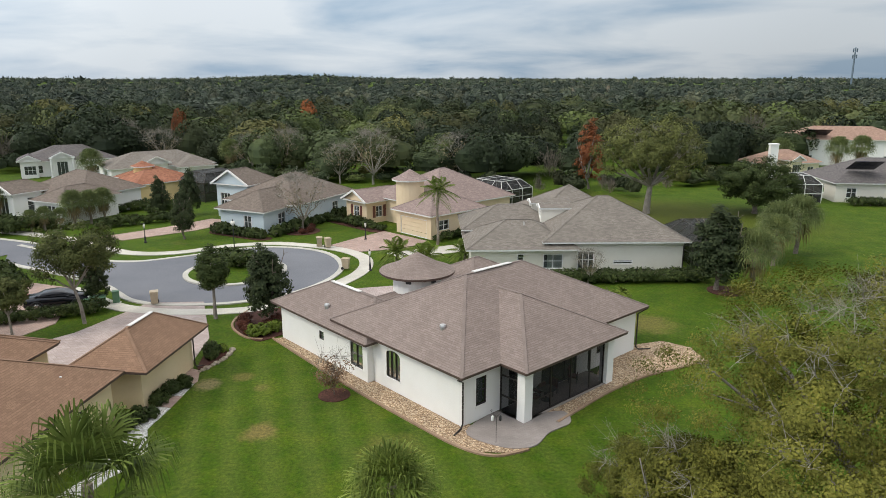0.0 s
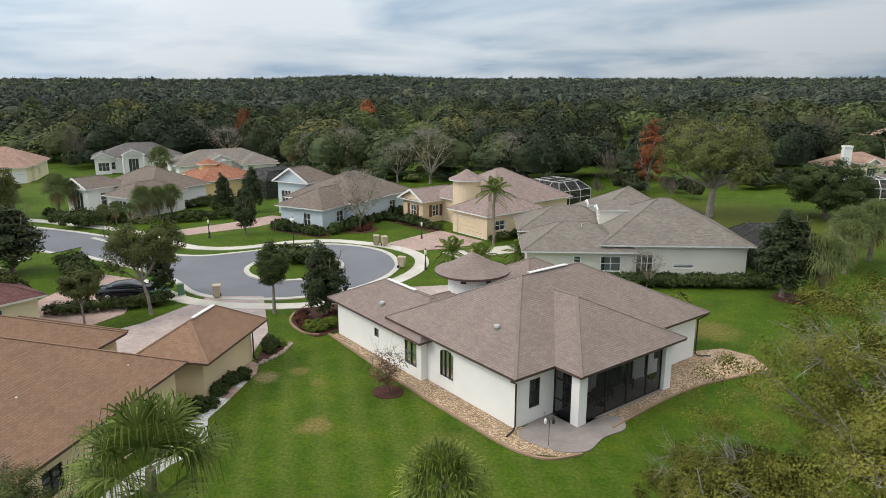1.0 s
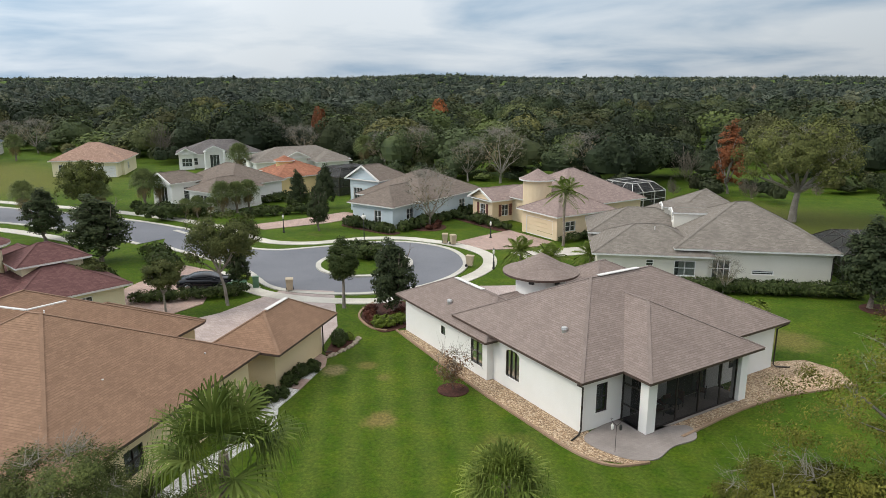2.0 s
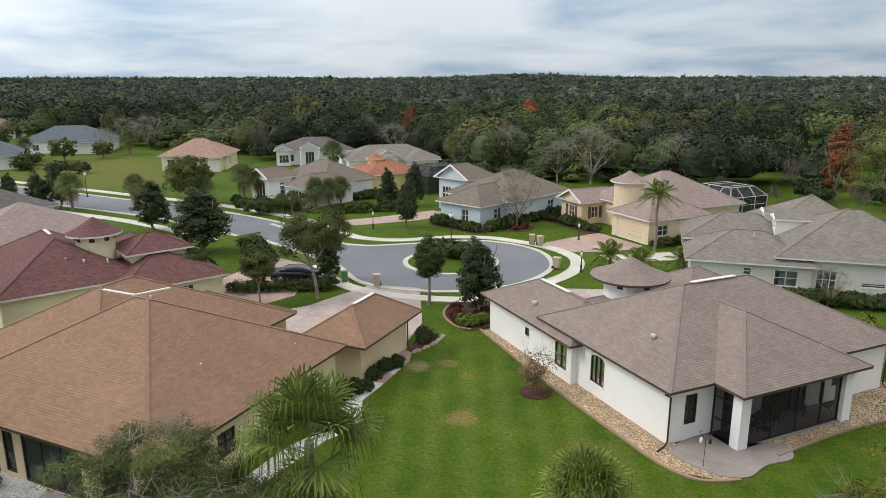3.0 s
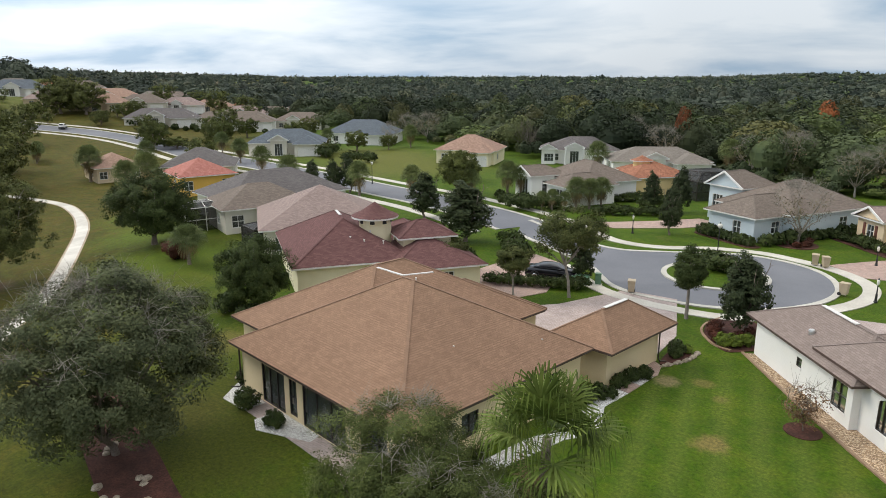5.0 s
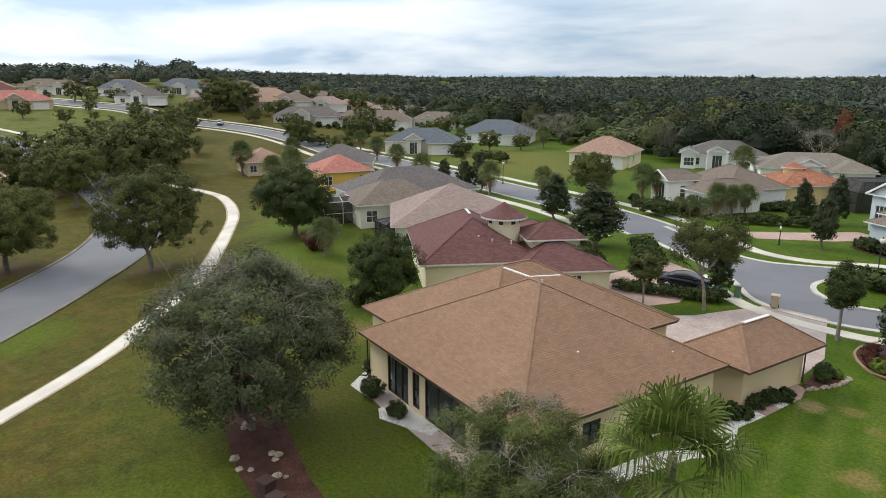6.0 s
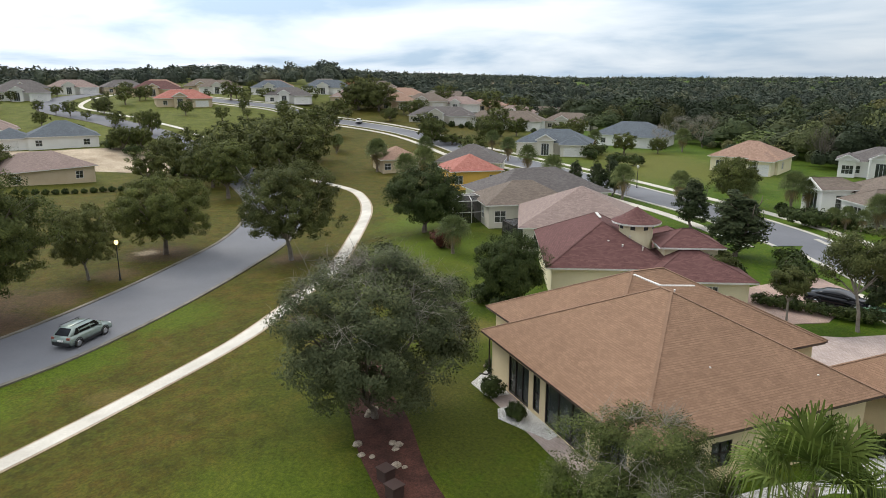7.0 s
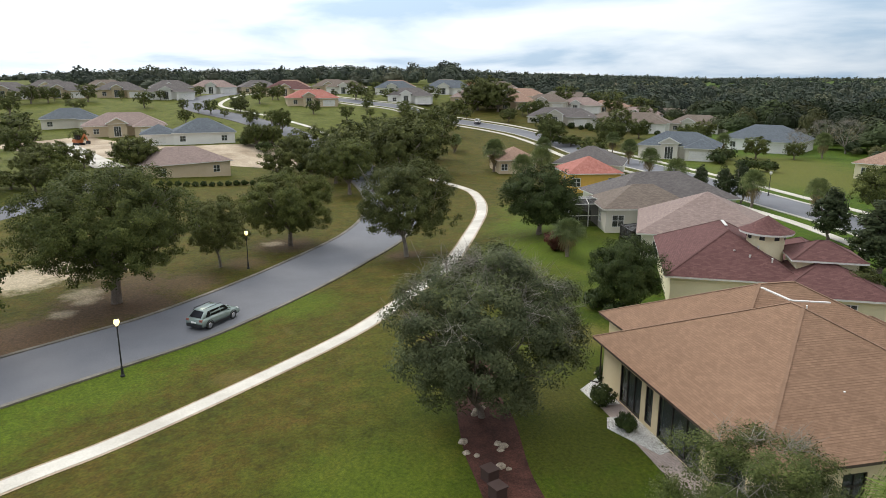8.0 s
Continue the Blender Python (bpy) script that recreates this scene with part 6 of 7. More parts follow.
def palm_meshes(kind, seed, trunk_h, trunk_r, fronds, reach, fan, leaf_mat="palm", skirt=0):
    rng = np.random.default_rng(seed)
    bm = bmesh.new()
    pts = [(0.06 * math.sin(i), 0.05 * math.cos(1.7 * i), trunk_h * i / 8 - (0.3 if i == 0 else 0)) for i in range(9)]
    tube(bm, pts, [trunk_r * (1.25 if i == 0 else 1.0 + 0.05 * (i % 2)) for i in range(9)], 10)
    trunk = bpy.data.meshes.new("trunk")
    bm.to_mesh(trunk)
    bm.free()
    trunk.materials.append(M["palm_bark"])
    quads, index = [], []
    top = np.array(pts[-1])
    for i in range(fronds + skirt):
        dry = i >= fronds
        az = i * 2.39996 + rng.normal() * 0.15
        el = radians(80 - (112 if not fan else 88 if fronds < 20 else 105) * (i / max(1, fronds - 1))) if not dry else radians(-70 + rng.normal() * 8)
        out = np.array([math.cos(az), math.sin(az), 0.0])
        side = np.array([-math.sin(az), math.cos(az), 0.0])
        way = out * math.cos(el) + np.array([0, 0, math.sin(el)])
        nrm = np.cross(side, way)
        if fan:
            stem = reach * 0.48
            mid = top + way * stem - np.array([0, 0, 0.10 * stem])
            w = side * 0.02
            quads.append([top - w, top + w, mid + w, mid - w])
            index.append(1 if dry else 0)
            m = 26
            tall = fronds < 20
            for j in range(m):
                a = radians(-118 + 236 * j / (m - 1))
                d = way * math.cos(a) + side * math.sin(a) + nrm * ((0.10 if j % 2 else -0.04) - 0.22 * abs(math.sin(a * 0.7)))
                ln = reach * 0.56 * (0.78 + 0.22 * math.cos(a * 0.6)) * (0.86 + 0.24 * rng.random())
                ww = np.cross(d, nrm)
                ww = ww / (np.linalg.norm(ww) + 1e-6) * reach * (0.027 if tall else 0.016)
                knee = mid + d * ln * (0.58 if tall else 0.50) + np.array([0, 0, -ln * 0.03])
                quads.append([mid - ww * 0.3, knee - ww, knee + ww, mid + ww * 0.3])
                index.append(1 if dry else 0)
                # the tall palm's blades split in two, and the tips hang
                for sg, thin in (((-1, 0.46), (1, 0.46)) if tall else ((0, 1.0),)):
                    root = knee + ww * sg * 0.55
                    sway = ww * sg * (0.5 + rng.random())
                    half = root + d * ln * 0.30 + sway - np.array([0, 0, ln * (0.06 + 0.12 * rng.random())])
                    end = root + d * ln * 0.42 + sway * 1.4 - np.array([0, 0, ln * (0.30 + 0.45 * rng.random())])
                    quads.append([root - ww * thin, half - ww * thin * 0.7, half + ww * thin * 0.7, root + ww * thin])
                    quads.append([half - ww * thin * 0.7, end - ww * 0.1, end + ww * 0.1, half + ww * thin * 0.7])
                    index += [1 if dry else 0] * 2
        else:
            prev = top
            segs = 9
            for s in range(1, segs + 1):
                t = s / segs
                p = top + way * reach * t + np.array([0, 0, -reach * 0.42 * t * t])
                w = side * 0.025
                quads.append([prev - w, prev + w, p + w, p - w])
                index.append(0)
                for sg in (-1, 1):
                    for f in (0.25, 0.75):
                        b = prev * (1 - f) + p * f
                        ln = reach * 0.30 * math.sin(math.pi * min(0.97, 0.12 + 0.85 * t)) + 0.1
                        e = b + side * sg * ln * 0.8 + way * ln * 0.45 + np.array([0, 0, -ln * 0.45])
                        m2 = (b + e) / 2 + np.array([0, 0, 0.05])
                        ww = way * 0.05
                        quads.append([b, m2 + ww, e, m2 - ww])
                        index.append(1 if dry else 0)
                prev = p
    TREES[kind] = (trunk, quads_mesh("fronds", np.array(quads), [leaf_mat, "palm_dry"], index))


palm_meshes("fan_palm", 21, 6.2, 0.17, 12, 3.0, True, skirt=1)
palm_meshes("small_fan", 22, 3.4, 0.15, 34, 1.75, True)
palm_meshes("cabbage", 23, 3.8, 0.19, 44, 2.3, True, "palm_grey", skirt=5)
palm_meshes("queen", 24, 7.0, 0.16, 20, 2.9, False)
palm_meshes("low_palm", 25, 1.6, 0.16, 22, 2.4, False)

# foreground
tree("fan_palm", -10.9, 18.6, "tall fan palm with long drooping green leaves", 0.98, 20, "palm", name="palm")
tree("small_fan", -1.9, 21.9, "short bushy cabbage palm on the lawn", 1.15, 0, "palm", name="palm")
tree("oak_yellow", 16.0, 20.0, "large yellow-green oak with bare grey twigs", 1.0, 40, wide=1.08)
tree("low_oak", 8.4, 24.0, "low yellow-green oak in front of the larger one", 1.0, 10)
tree("low_oak", 9.6, 21.6, "low yellow-green oak in front of the larger one", 1.25, 130)
tree("oak_grey", -31.9, 13.2, "grey-green oak with twiggy crown in a mulch bed", 1.06, 0, wide=1.08)
tree("myrtle", -15.4, 16.2, "grey-green twiggy tree close to the house", 0.94, 30, wide=1.1)
tree("myrtle", -12.7, 15.4, "grey-green twiggy tree close to the house", 0.84, 210, wide=1.1)
tree("myrtle", -9.8, 15.6, "low grey-green twiggy tree by the palm", 0.76, 120, wide=1.2)
# round the street
tree("holly", -17.7, 50.7, "clipped dark green tree with a pale bare trunk", 1.0, 0, wide=1.05)
tree("magnolia", -13.3, 49.8, "dense dark magnolia by the house corner", 0.82, 0)
tree("thin_oak", -27.3, 49.6, "slender open oak on a front lawn", 1.0, 0)
tree("small_green", -31.0, 46.6, "small rounded yellow-green tree on the lawn", 1.0, 0)
tree("magnolia", -28.9, 54.6, "dark young magnolia by the drive", 0.55, 90)
tree("magnolia", -46.8, 60.2, "large dark magnolia by the pavement", 0.92, 40, wide=1.55)
for px, py, ps in ((-84.6, 74.0, 0.72), (-82.4, 75.4, 0.8), (-93, 76.5, 0.6)):
    tree("magnolia", px, py, "dark conical magnolia by the street", ps, px * 9)
tree("magnolia", -59.0, 67.2, "dark magnolia by the street", 0.82, 100, wide=1.25)
tree("mid_oak", -66.5, 83.4, "round olive-green oak on a front lawn", 0.72, 60, wide=0.85)
tree("small_green", -37.9, 46.6, "round dark tree with pale blossom before the maroon house", 0.94, 70, wide=1.2)
tree("dense_oak", -44.6, 30.4, "dense dark green tree behind the house", 0.76, 0, wide=0.86)
tree("dense_oak", -74.2, 37.7, "large dense dark oak on the lawn behind the houses", 1.02, 60)
tree("cabbage", -61.9, 34.8, "shaggy cabbage palm with brown leaves below", 0.74, 0, "palm", name="palm", wide=1.25)
tree("magnolia", -30.2, 78.4, "pointed dark magnolia on a front lawn", 0.8, 200, wide=0.8)
tree("magnolia", -38.2, 91.6, "dark magnolia beside a driveway", 0.75, 20, wide=0.8)
tree("magnolia", -34.6, 93.0, "dark magnolia beside a driveway", 0.85, 80, wide=0.8)
tree("bare_tree", -17.4, 83.0, "half-bare tree on the front lawn", 1.1, 0)
tree("queen", -0.6, 75.6, "tall feathery palm in front of the house", 0.9, 0, "palm", name="palm")
for px, py, ps in ((-4.6, 66.5, 1.0), (-1.8, 63.5, 1.05), (2.2, 66.8, 0.9)):
    tree("low_palm", px, py, "low feathery palm beside the drive", ps, px * 40, "palm", "palms by the drive", "palm")
tree("magnolia", 24.1, 58.2, "dense dark magnolia in a mulch ring on the lawn", 1.0, 0, wide=1.2)
tree("cabbage", 26.8, 57.2, "cabbage palm at the lawn's edge", 1.05, 30, "palm", name="palm")
tree("old_oak", 28.4, 94.6, "spreading old oak with a pale forked trunk", 1.0, 0)
tree("cypress", 25.0, 117, "rusty red bald cypress at the wood's edge", 1.0, 0)
tree("dense_oak", 43.5, 94.5, "dense dark tree on the far lawn", 0.95, 0, wide=1.25)
for px, py, ps in ((34.6, 69.5, 1.1), (37.8, 71.5, 1.15), (33.0, 66.5, 0.95)):
    tree("cabbage", px, py, "cabbage palm at the lawn's edge", ps, px * 30, "palm", name="palm")
for px, py in ((66.5, 128), (80, 132), (86, 134)):
    tree("cabbage", px, py + 8, "cabbage palm beside the white house", 1.3, px * 30, "palm", name="palm")
# along the avenue
tree("big_oak", -68.2, -9.2, "broad live oak beside the avenue", 1.0, 0, wide=1.0)
tree("oak_c", -78.4, 0.4, "live oak beside the avenue", 0.7, 120, wide=0.85)
tree("oak_b", -86.2, 9.0, "live oak beside the avenue", 1.0, 200)
tree("oak_c", -75.1, 21.1, "olive-green live oak with a pale trunk beside the avenue", 1.0, 80)
tree("mid_oak", -123.5, 24.0, "live oak beside the avenue", 1.0, 20)
tree("mid_oak", -57, -20, "live oak beside the avenue", 0.95, 140)
for px, py, ps in ((-140, 38, 1.45), (-150, 44, 1.5), (-146, 30, 1.3), (-160, 34, 1.4), (-172, 44, 1.3), (-138, 24, 1.1), (-158, 22, 1.2), (-150, 14, 0.8), (-166, 52, 1.3), (-122, -12, 0.55), (-126, -34, 0.6), (-140, -30, 0.6)):
    tree("far_oak" if int(px) % 2 else "far_oak_b", px, py, "dark green oak in a row beyond the avenue", ps, px * 13, group="oaks beyond the avenue")
for px, py, ps in ((-72.5, 79.5, 0.9), (-79.0, 74.4, 1.0), (-64.5, 84.5, 0.8), (-45.6, 87.4, 0.8), (-46.8, 85.6, 0.85), (-44.8, 89.4, 0.8), (-122, 62, 1.3), (-118, 56, 1.2), (-112, 80, 1.0), (-95, 73, 1.0)):
    tree("cabbage", px, py, "cabbage palm on a front lawn", ps, px * 30, "palm", "palms along the street", "palm")
for px, py, ps in ((-140, 84, 0.7), (-170, 108, 0.8), (-190, 118, 0.8), (-130, 122, 0.6), (-160, 126, 0.7), (-176, 92, 0.8), (-205, 133, 1.0), (-235, 165, 0.9), (-240, 120, 0.8), (-255, 95, 0.7), (-275, 150, 1.2), (-265, 168, 1.3), (-258, 178, 1.2), (-250, 70, 0.6), (-232, 45, 0.6), (-246, 36, 0.6), (-228, 20, 0.55), (-252, 2, 0.6), (-236, -6, 0.55), (-210, 2, 0.55), (-275, 20, 0.8), (-280, 58, 0.9), (-268, -20, 0.7), (-285, -75, 0.9), (-282, -58, 0.8), (-284, -40, 0.8), (-260, -60, 0.8), (-222, -50, 0.9), (-190, -48, 0.8), (-170, -38, 0.8), (-205, -32, 0.5)):
    tree("hill_tree" if px < -180 else "far_oak" if int(px) % 3 else "far_oak_b", px, py, "round dark green tree among the houses", ps, px * 17, group="garden trees")


hill = random.Random(5)
for _ in range(230):
    a, r = radians(hill.uniform(52, 106)), hill.uniform(235, 345)
    if a > 1.36 and r < 285:
        continue
    px, py = -r * math.sin(a), r * math.cos(a)
    if min((px - qx) ** 2 + (py - qy) ** 2 for qx, qy in STREET + AVENUE + HOMES) > 170:
        tree("hill_tree", px, py, "round dark green tree among the houses", hill.uniform(0.3, 0.72), hill.uniform(0, 360), group="garden trees")
for px, py, ps, pw in ((-260.1, -7.0, 0.50, 0.84), (-256.0, -2.0, 0.41, 0.92), (-244.9, 6.2, 0.36, 1.01), (-264.2, 11.6, 0.58, 1.20), (-230.2, 13.4, 0.32, 0.94), (-187.3, 12.3, 0.73, 0.85), (-188.5, 16.0, 0.67, 0.83), (-183.4, 20.5, 0.50, 1.21), (-153.3, -13.8, 0.74, 1.14), (-150.1, -28.5, 0.60, 1.30), (-130.3, -23.1, 0.71, 0.82), (-265.5, -41.3, 0.50, 1.60), (-215.9, -49.0, 0.81, 1.40), (-131.4, -31.7, 0.35, 1.60), (-210.8, 21.4, 0.80, 0.68), (-274.9, 62.8, 0.47, 1.33), (-276.3, 71.3, 0.55, 1.52), (-278.0, 82.5, 0.56, 0.96), (-259.5, 101.1, 0.30, 0.94), (-242.2, 91.7, 0.44, 0.96), (-236.8, 107.3, 0.38, 0.92), (-193.7, 103.4, 0.61, 0.74), (-171.8, 96.2, 0.37, 1.60), (-297.7, 180.6, 1.06, 1.25), (-222.6, 164.9, 0.56, 1.08), (-213.2, 173.3, 0.51, 1.42), (-126.7, 108.7, 0.38, 1.10), (-126.2, 129.7, 0.46, 0.98), (-270.5, 113.4, 0.45, 1.16), (-286.9, 145.2, 0.54, 0.96), (-291.1, -58.8, 0.49, 0.80), (-286.6, -51.2, 0.60, 0.71), (-288.5, -29.3, 0.45, 0.66), (-288.4, -15.5, 0.46, 1.02)):
    tree("far_oak" if px > -215 else "hill_tree", px, py, "round dark green tree among the houses", ps, px * 17, group="garden trees", wide=pw)


# more planting along the street and on the slope
for px, py, ps in ((-61.3, 89.8, 1.0), (-59.6, 91.0, 0.9), (-50.4, 82.4, 0.5), (-49.2, 83.2, 0.55), (-47.6, 83.8, 0.5), (-62.8, 122.8, 1.15), (-43.2, 140.6, 1.2), (-142.9, 60.7, 1.35), (-130.8, 87.8, 1.0), (-152.1, 97.1, 1.0), (-151.3, 77.2, 1.1), (-173.5, 62.2, 0.8), (-176.5, 63.6, 0.8), (-179.0, 64.6, 0.8), (-139.0, 120.0, 1.0), (-126.0, 138.0, 1.1)):
    tree("cabbage", px, py, "cabbage palm on a front lawn", ps, px * 30, "palm", "palms along the street", "palm")
for px, py, ps in ((-141.8, 154.3, 1.2), (-132.5, 152.6, 1.3), (-131.4, 136.2, 1.0), (-69.2, 150.0, 1.5), (-58, 142, 1.3), (-30.0, 132.0, 1.4), (-12.5, 122.0, 1.5), (2.5, 121.0, 1.4), (-37.5, 136, 1.2), (-18.5, 123.0, 1.1)):
    tree("bare_tree", px, py, "bare pale-grey tree at the wood's edge", ps, px * 30, group="bare trees at the wood's edge")
for px, py, ps in ((-77.2, 98.0, 0.6), (-191.3, 12.0, 0.6), (-193.5, 17.0, 0.6), (-179.2, 19.4, 0.55), (-254.5, 11.8, 0.6), (-233.8, 14.2, 0.5), (-152.1, -14.6, 0.8), (-163.6, -30.4, 0.5), (-154.5, -32.8, 0.5), (-152.6, -23.5, 0.45), (-131.0, -28.0, 0.5), (-137, -18, 0.4), (-148, -40, 0.6), (-204.6, 62.5, 1.1), (-209.1, 70.6, 1.2), (-262, 104, 1.5), (-268, 110, 1.5), (-256, 110, 1.4), (-186, 128, 0.7), (-178, 146, 0.7), (-232, 104, 0.6), (-221, 140, 0.5)):
    tree("far_oak_b" if int(px) % 3 else "far_oak", px, py, "round dark green tree among the houses", ps, px * 17, group="garden trees")


def shrubs(points, kind, label, lo, hi, seed):
    rng = random.Random(seed)
    for px, py in points:
        tree(kind, px, py, label, rng.uniform(lo, hi), rng.uniform(0, 360), "shrub", name="shrub")


def row(x0, y0, x1, y1, n):
    return [(x0 + (x1 - x0) * i / (n - 1), y0 + (y1 - y0) * i / (n - 1)) for i in range(n)]


shrubs([(-15.9, 37.8), (-16.1, 37.3), (-15.6, 38.3), (-16.2, 36.1), (-16.0, 34.5), (-16.5, 34.0), (-16.8, 33.2), (-15.8, 43.7), (-15.4, 42.7), (-15.5, 43.3), (-15.9, 44.2)], "shrub_ball", "clipped dark green round shrub by the house wall", 0.7, 1.0, 1)
shrubs([(-15.1, 43.9)], "shrub_lime", "small yellow-green shrub in the mulch bed", 0.6, 0.7, 8)
shrubs([(-31.2, 20.3), (-28.2, 19.9), (-33.6, 22.1), (-35.6, 24.6), (-37.6, 25.6), (-36.6, 25.8)], "shrub_ball", "clipped dark green round shrub by the rear doors", 0.95, 1.2, 2)
shrubs([(-14.2, 47.4), (-14.8, 48.4), (-15.1, 49.6), (-13.0, 48.6), (-12.6, 49.6)], "shrub_red", "dark reddish shrub in the mulch bed", 0.8, 1.0, 3)
shrubs([(-13.0, 47.2), (-13.6, 46.9), (-12.4, 48.0)], "shrub_lime", "bright green shrub in the mulch bed", 0.9, 1.1, 4)
shrubs(row(10.5, 60.6, 24.0, 61.2, 20), "bush_low", "clipped green hedge bush", 0.72, 0.85, 5)
shrubs([(14.2, 53.5)], "shrub_lime", "round green shrub on the lawn", 1.6, 1.7, 6)
shrubs(row(-27.6, 82.0, -21.4, 78.6, 8) + row(-19.8, 80, -13.6, 92, 9), "shrub_far", "round clipped shrub before the blue house", 1.1, 1.6, 7)
shrubs(row(-14.6, 89.0, -7.6, 83.0, 8) + row(-0.6, 77.2, 4.4, 82, 5), "bush_low", "mixed shrub in a front bed", 0.5, 0.9, 8)
shrubs(row(-61.0, 87.2, -49.2, 84.2, 8) + [(-56, 83.5), (-58, 83.8), (-57, 84.4)], "shrub_far", "round clipped shrub before the white house", 1.0, 1.6, 9)
shrubs(row(-34.8, 48.8, -27.8, 52.2, 8), "bush_low", "dark low shrub along the drive", 0.55, 0.75, 10)
shrubs(row(-42.5, 84.6, -36.6, 88.6, 5) + row(-46.5, 94, -43, 98, 4), "bush_low", "dark clipped shrub beside the driveway", 0.7, 1.0, 11)
shrubs(row(-21.2, 66.4, -17.6, 65.0, 4), "bush_low", "dark clipped shrub on the island", 1.1, 1.3, 12)
shrubs(row(-147, 12, -140, 12, 2) + row(-141, -9, -141, 8, 12), "shrub_far", "small round shrub along the wall", 0.9, 1.1, 13)
shrubs(row(-158, 20, -170, 26, 8), "bush_low", "dark rounded bush beyond the avenue", 1.0, 1.3, 14)
shrubs(row(-42.0, 62.5, -38.5, 58.5, 3) + [(-40.5, 50.5), (-41.5, 53)], "bush_low", "green rounded bush by the drive", 0.8, 1.1, 15)
shrubs(row(61, 100.6, 76, 99.4, 14), "bush_low", "clipped hedge bush by the white house", 0.8, 0.9, 16)
shrubs([(-65.2, 35.4)], "shrub_red", "reddish-brown shrub under the palm", 2.2, 2.4, 17)
shrubs([(-46.2, 29.0), (-47.4, 30.2), (-43.0, 29.0)], "bush_low", "low bush under the tree", 0.8, 1.1, 18)
shrubs([(-124.5, 107.1), (-113.6, 104.4), (-110.5, 107.0), (-53.2, 81.1), (-51.9, 81.6), (-38.8, 92.4), (-216.9, 115.5), (-177.5, 97.2), (-174, 99), (-181, 95.5), (-134, 110), (-131, 114), (-186, 20), (-189.5, 9.5), (-183, 14)], "bush_low", "rounded green garden bush", 1.3, 1.9, 19)
shrubs(row(-213, 126, -196, 142, 7) + row(-228, 112, -208, 124, 7), "shrub_far", "clipped shrub before the house", 1.5, 2.2, 20)
shrubs([(-18.6, 82.0), (-16.2, 82.2), (-17.0, 81.2), (-18.0, 84.0), (-16.4, 84.0)], "shrub_red", "low reddish plant in the mulch bed", 0.7, 0.9, 21)
tree("crape", -6.4, 37.3, "young crape myrtle with reddish leaves in a mulch ring", 1.1, 0)
tree("bare_tree", 13.2, 60.2, "small bare reddish tree by the hedge", 0.5, 0)


# ---- woods: many trees far off, joined ----
def edge_of_woods(az):
    stops = ((-70, 195), (-32, 194), (-27, 168), (-22, 130), (-18, 117), (-15, 114), (-12, 116), (-8, 112), (-3, 112), (4, 124), (14, 128), (22, 148), (32, 158), (40, 192), (48, 235), (55, 300), (60, 350), (66, 400), (74, 350), (97, 345), (100, 500), (104, 1700), (140, 1700))
    for (a0, r0), (a1, r1) in zip(stops, stops[1:]):
        if a0 <= az <= a1:
            return r0 + (r1 - r0) * (az - a0) / (a1 - a0)
    return 400.0


def dome(rng, around, up, rough):
    """A lumpy closed crown, 1 wide and 1 high, in quads."""
    ph = rng.random(6) * 6.28
    ring = []
    for j in range(up + 1):
        e = -0.5 + (math.pi / 2 + 0.5) * j / up
        line = []
        for i in range(around):
            a = 2 * math.pi * i / around
            r = 1 + rough * (math.sin(2 * a + ph[0] + 2 * e) + math.sin(3 * a + ph[1] - 3 * e) + 0.8 * math.sin(5 * a + ph[2] + 4 * e)) * 0.5 * math.cos(e)
            line.append((0.5 * r * math.cos(e) * math.cos(a), 0.5 * r * math.cos(e) * math.sin(a), 0.5 + 0.46 * math.sin(e) * (1 + 0.4 * (r - 1))))
        ring.append(line)
    q = [[ring[j][i], ring[j][(i + 1) % around], ring[j + 1][(i + 1) % around], ring[j + 1][i]] for j in range(up) for i in range(around)]
    return np.array(q)


def crown_shell(rng, heads, per, leaf, body=(9, 4)):
    """A broad crown of rounded masses, 1 wide and 1 high: a core, and leaves that lie on the masses."""
    core = dome(rng, body[0], body[1], 0.15)
    core[..., :2] *= 0.74
    core[..., 2] = 0.45 + (core[..., 2] - 0.5) * 0.72
    out = [core]
    for i in range(heads):
        z = 1 - 1.15 * (i + 0.5) / heads
        a = i * 2.39996 + rng.normal() * 0.3
        w = math.sqrt(max(0.0, 1 - z * z))
        way = np.array([math.cos(a) * w, math.sin(a) * w, z])
        mid = np.array([0, 0, 0.50]) + way * np.array([0.30, 0.30, 0.27]) * (0.9 + 0.25 * rng.random())
        rad = 0.17 + 0.06 * rng.random()
        v = rng.normal(size=(per, 3)) + way * 0.9
        v /= np.linalg.norm(v, axis=1)[:, None]
        p = mid + v * rad * (0.86 + 0.2 * rng.random(per))[:, None]
        nrm = v * 0.7 + way * 0.5 + rng.normal(size=(per, 3)) * 0.38
        nrm /= np.linalg.norm(nrm, axis=1)[:, None]
        t = np.cross(nrm, rng.normal(size=(per, 3)))
        t /= np.linalg.norm(t, axis=1)[:, None]
        b = np.cross(nrm, t)
        s = (leaf * (0.6 + 0.8 * rng.random(per)))[:, None]
        out.append(np.stack([p - t * s * 0.65, p + b * s * 0.5, p + t * s * 0.65, p - b * s * 0.5], axis=1))
    return np.concatenate(out)


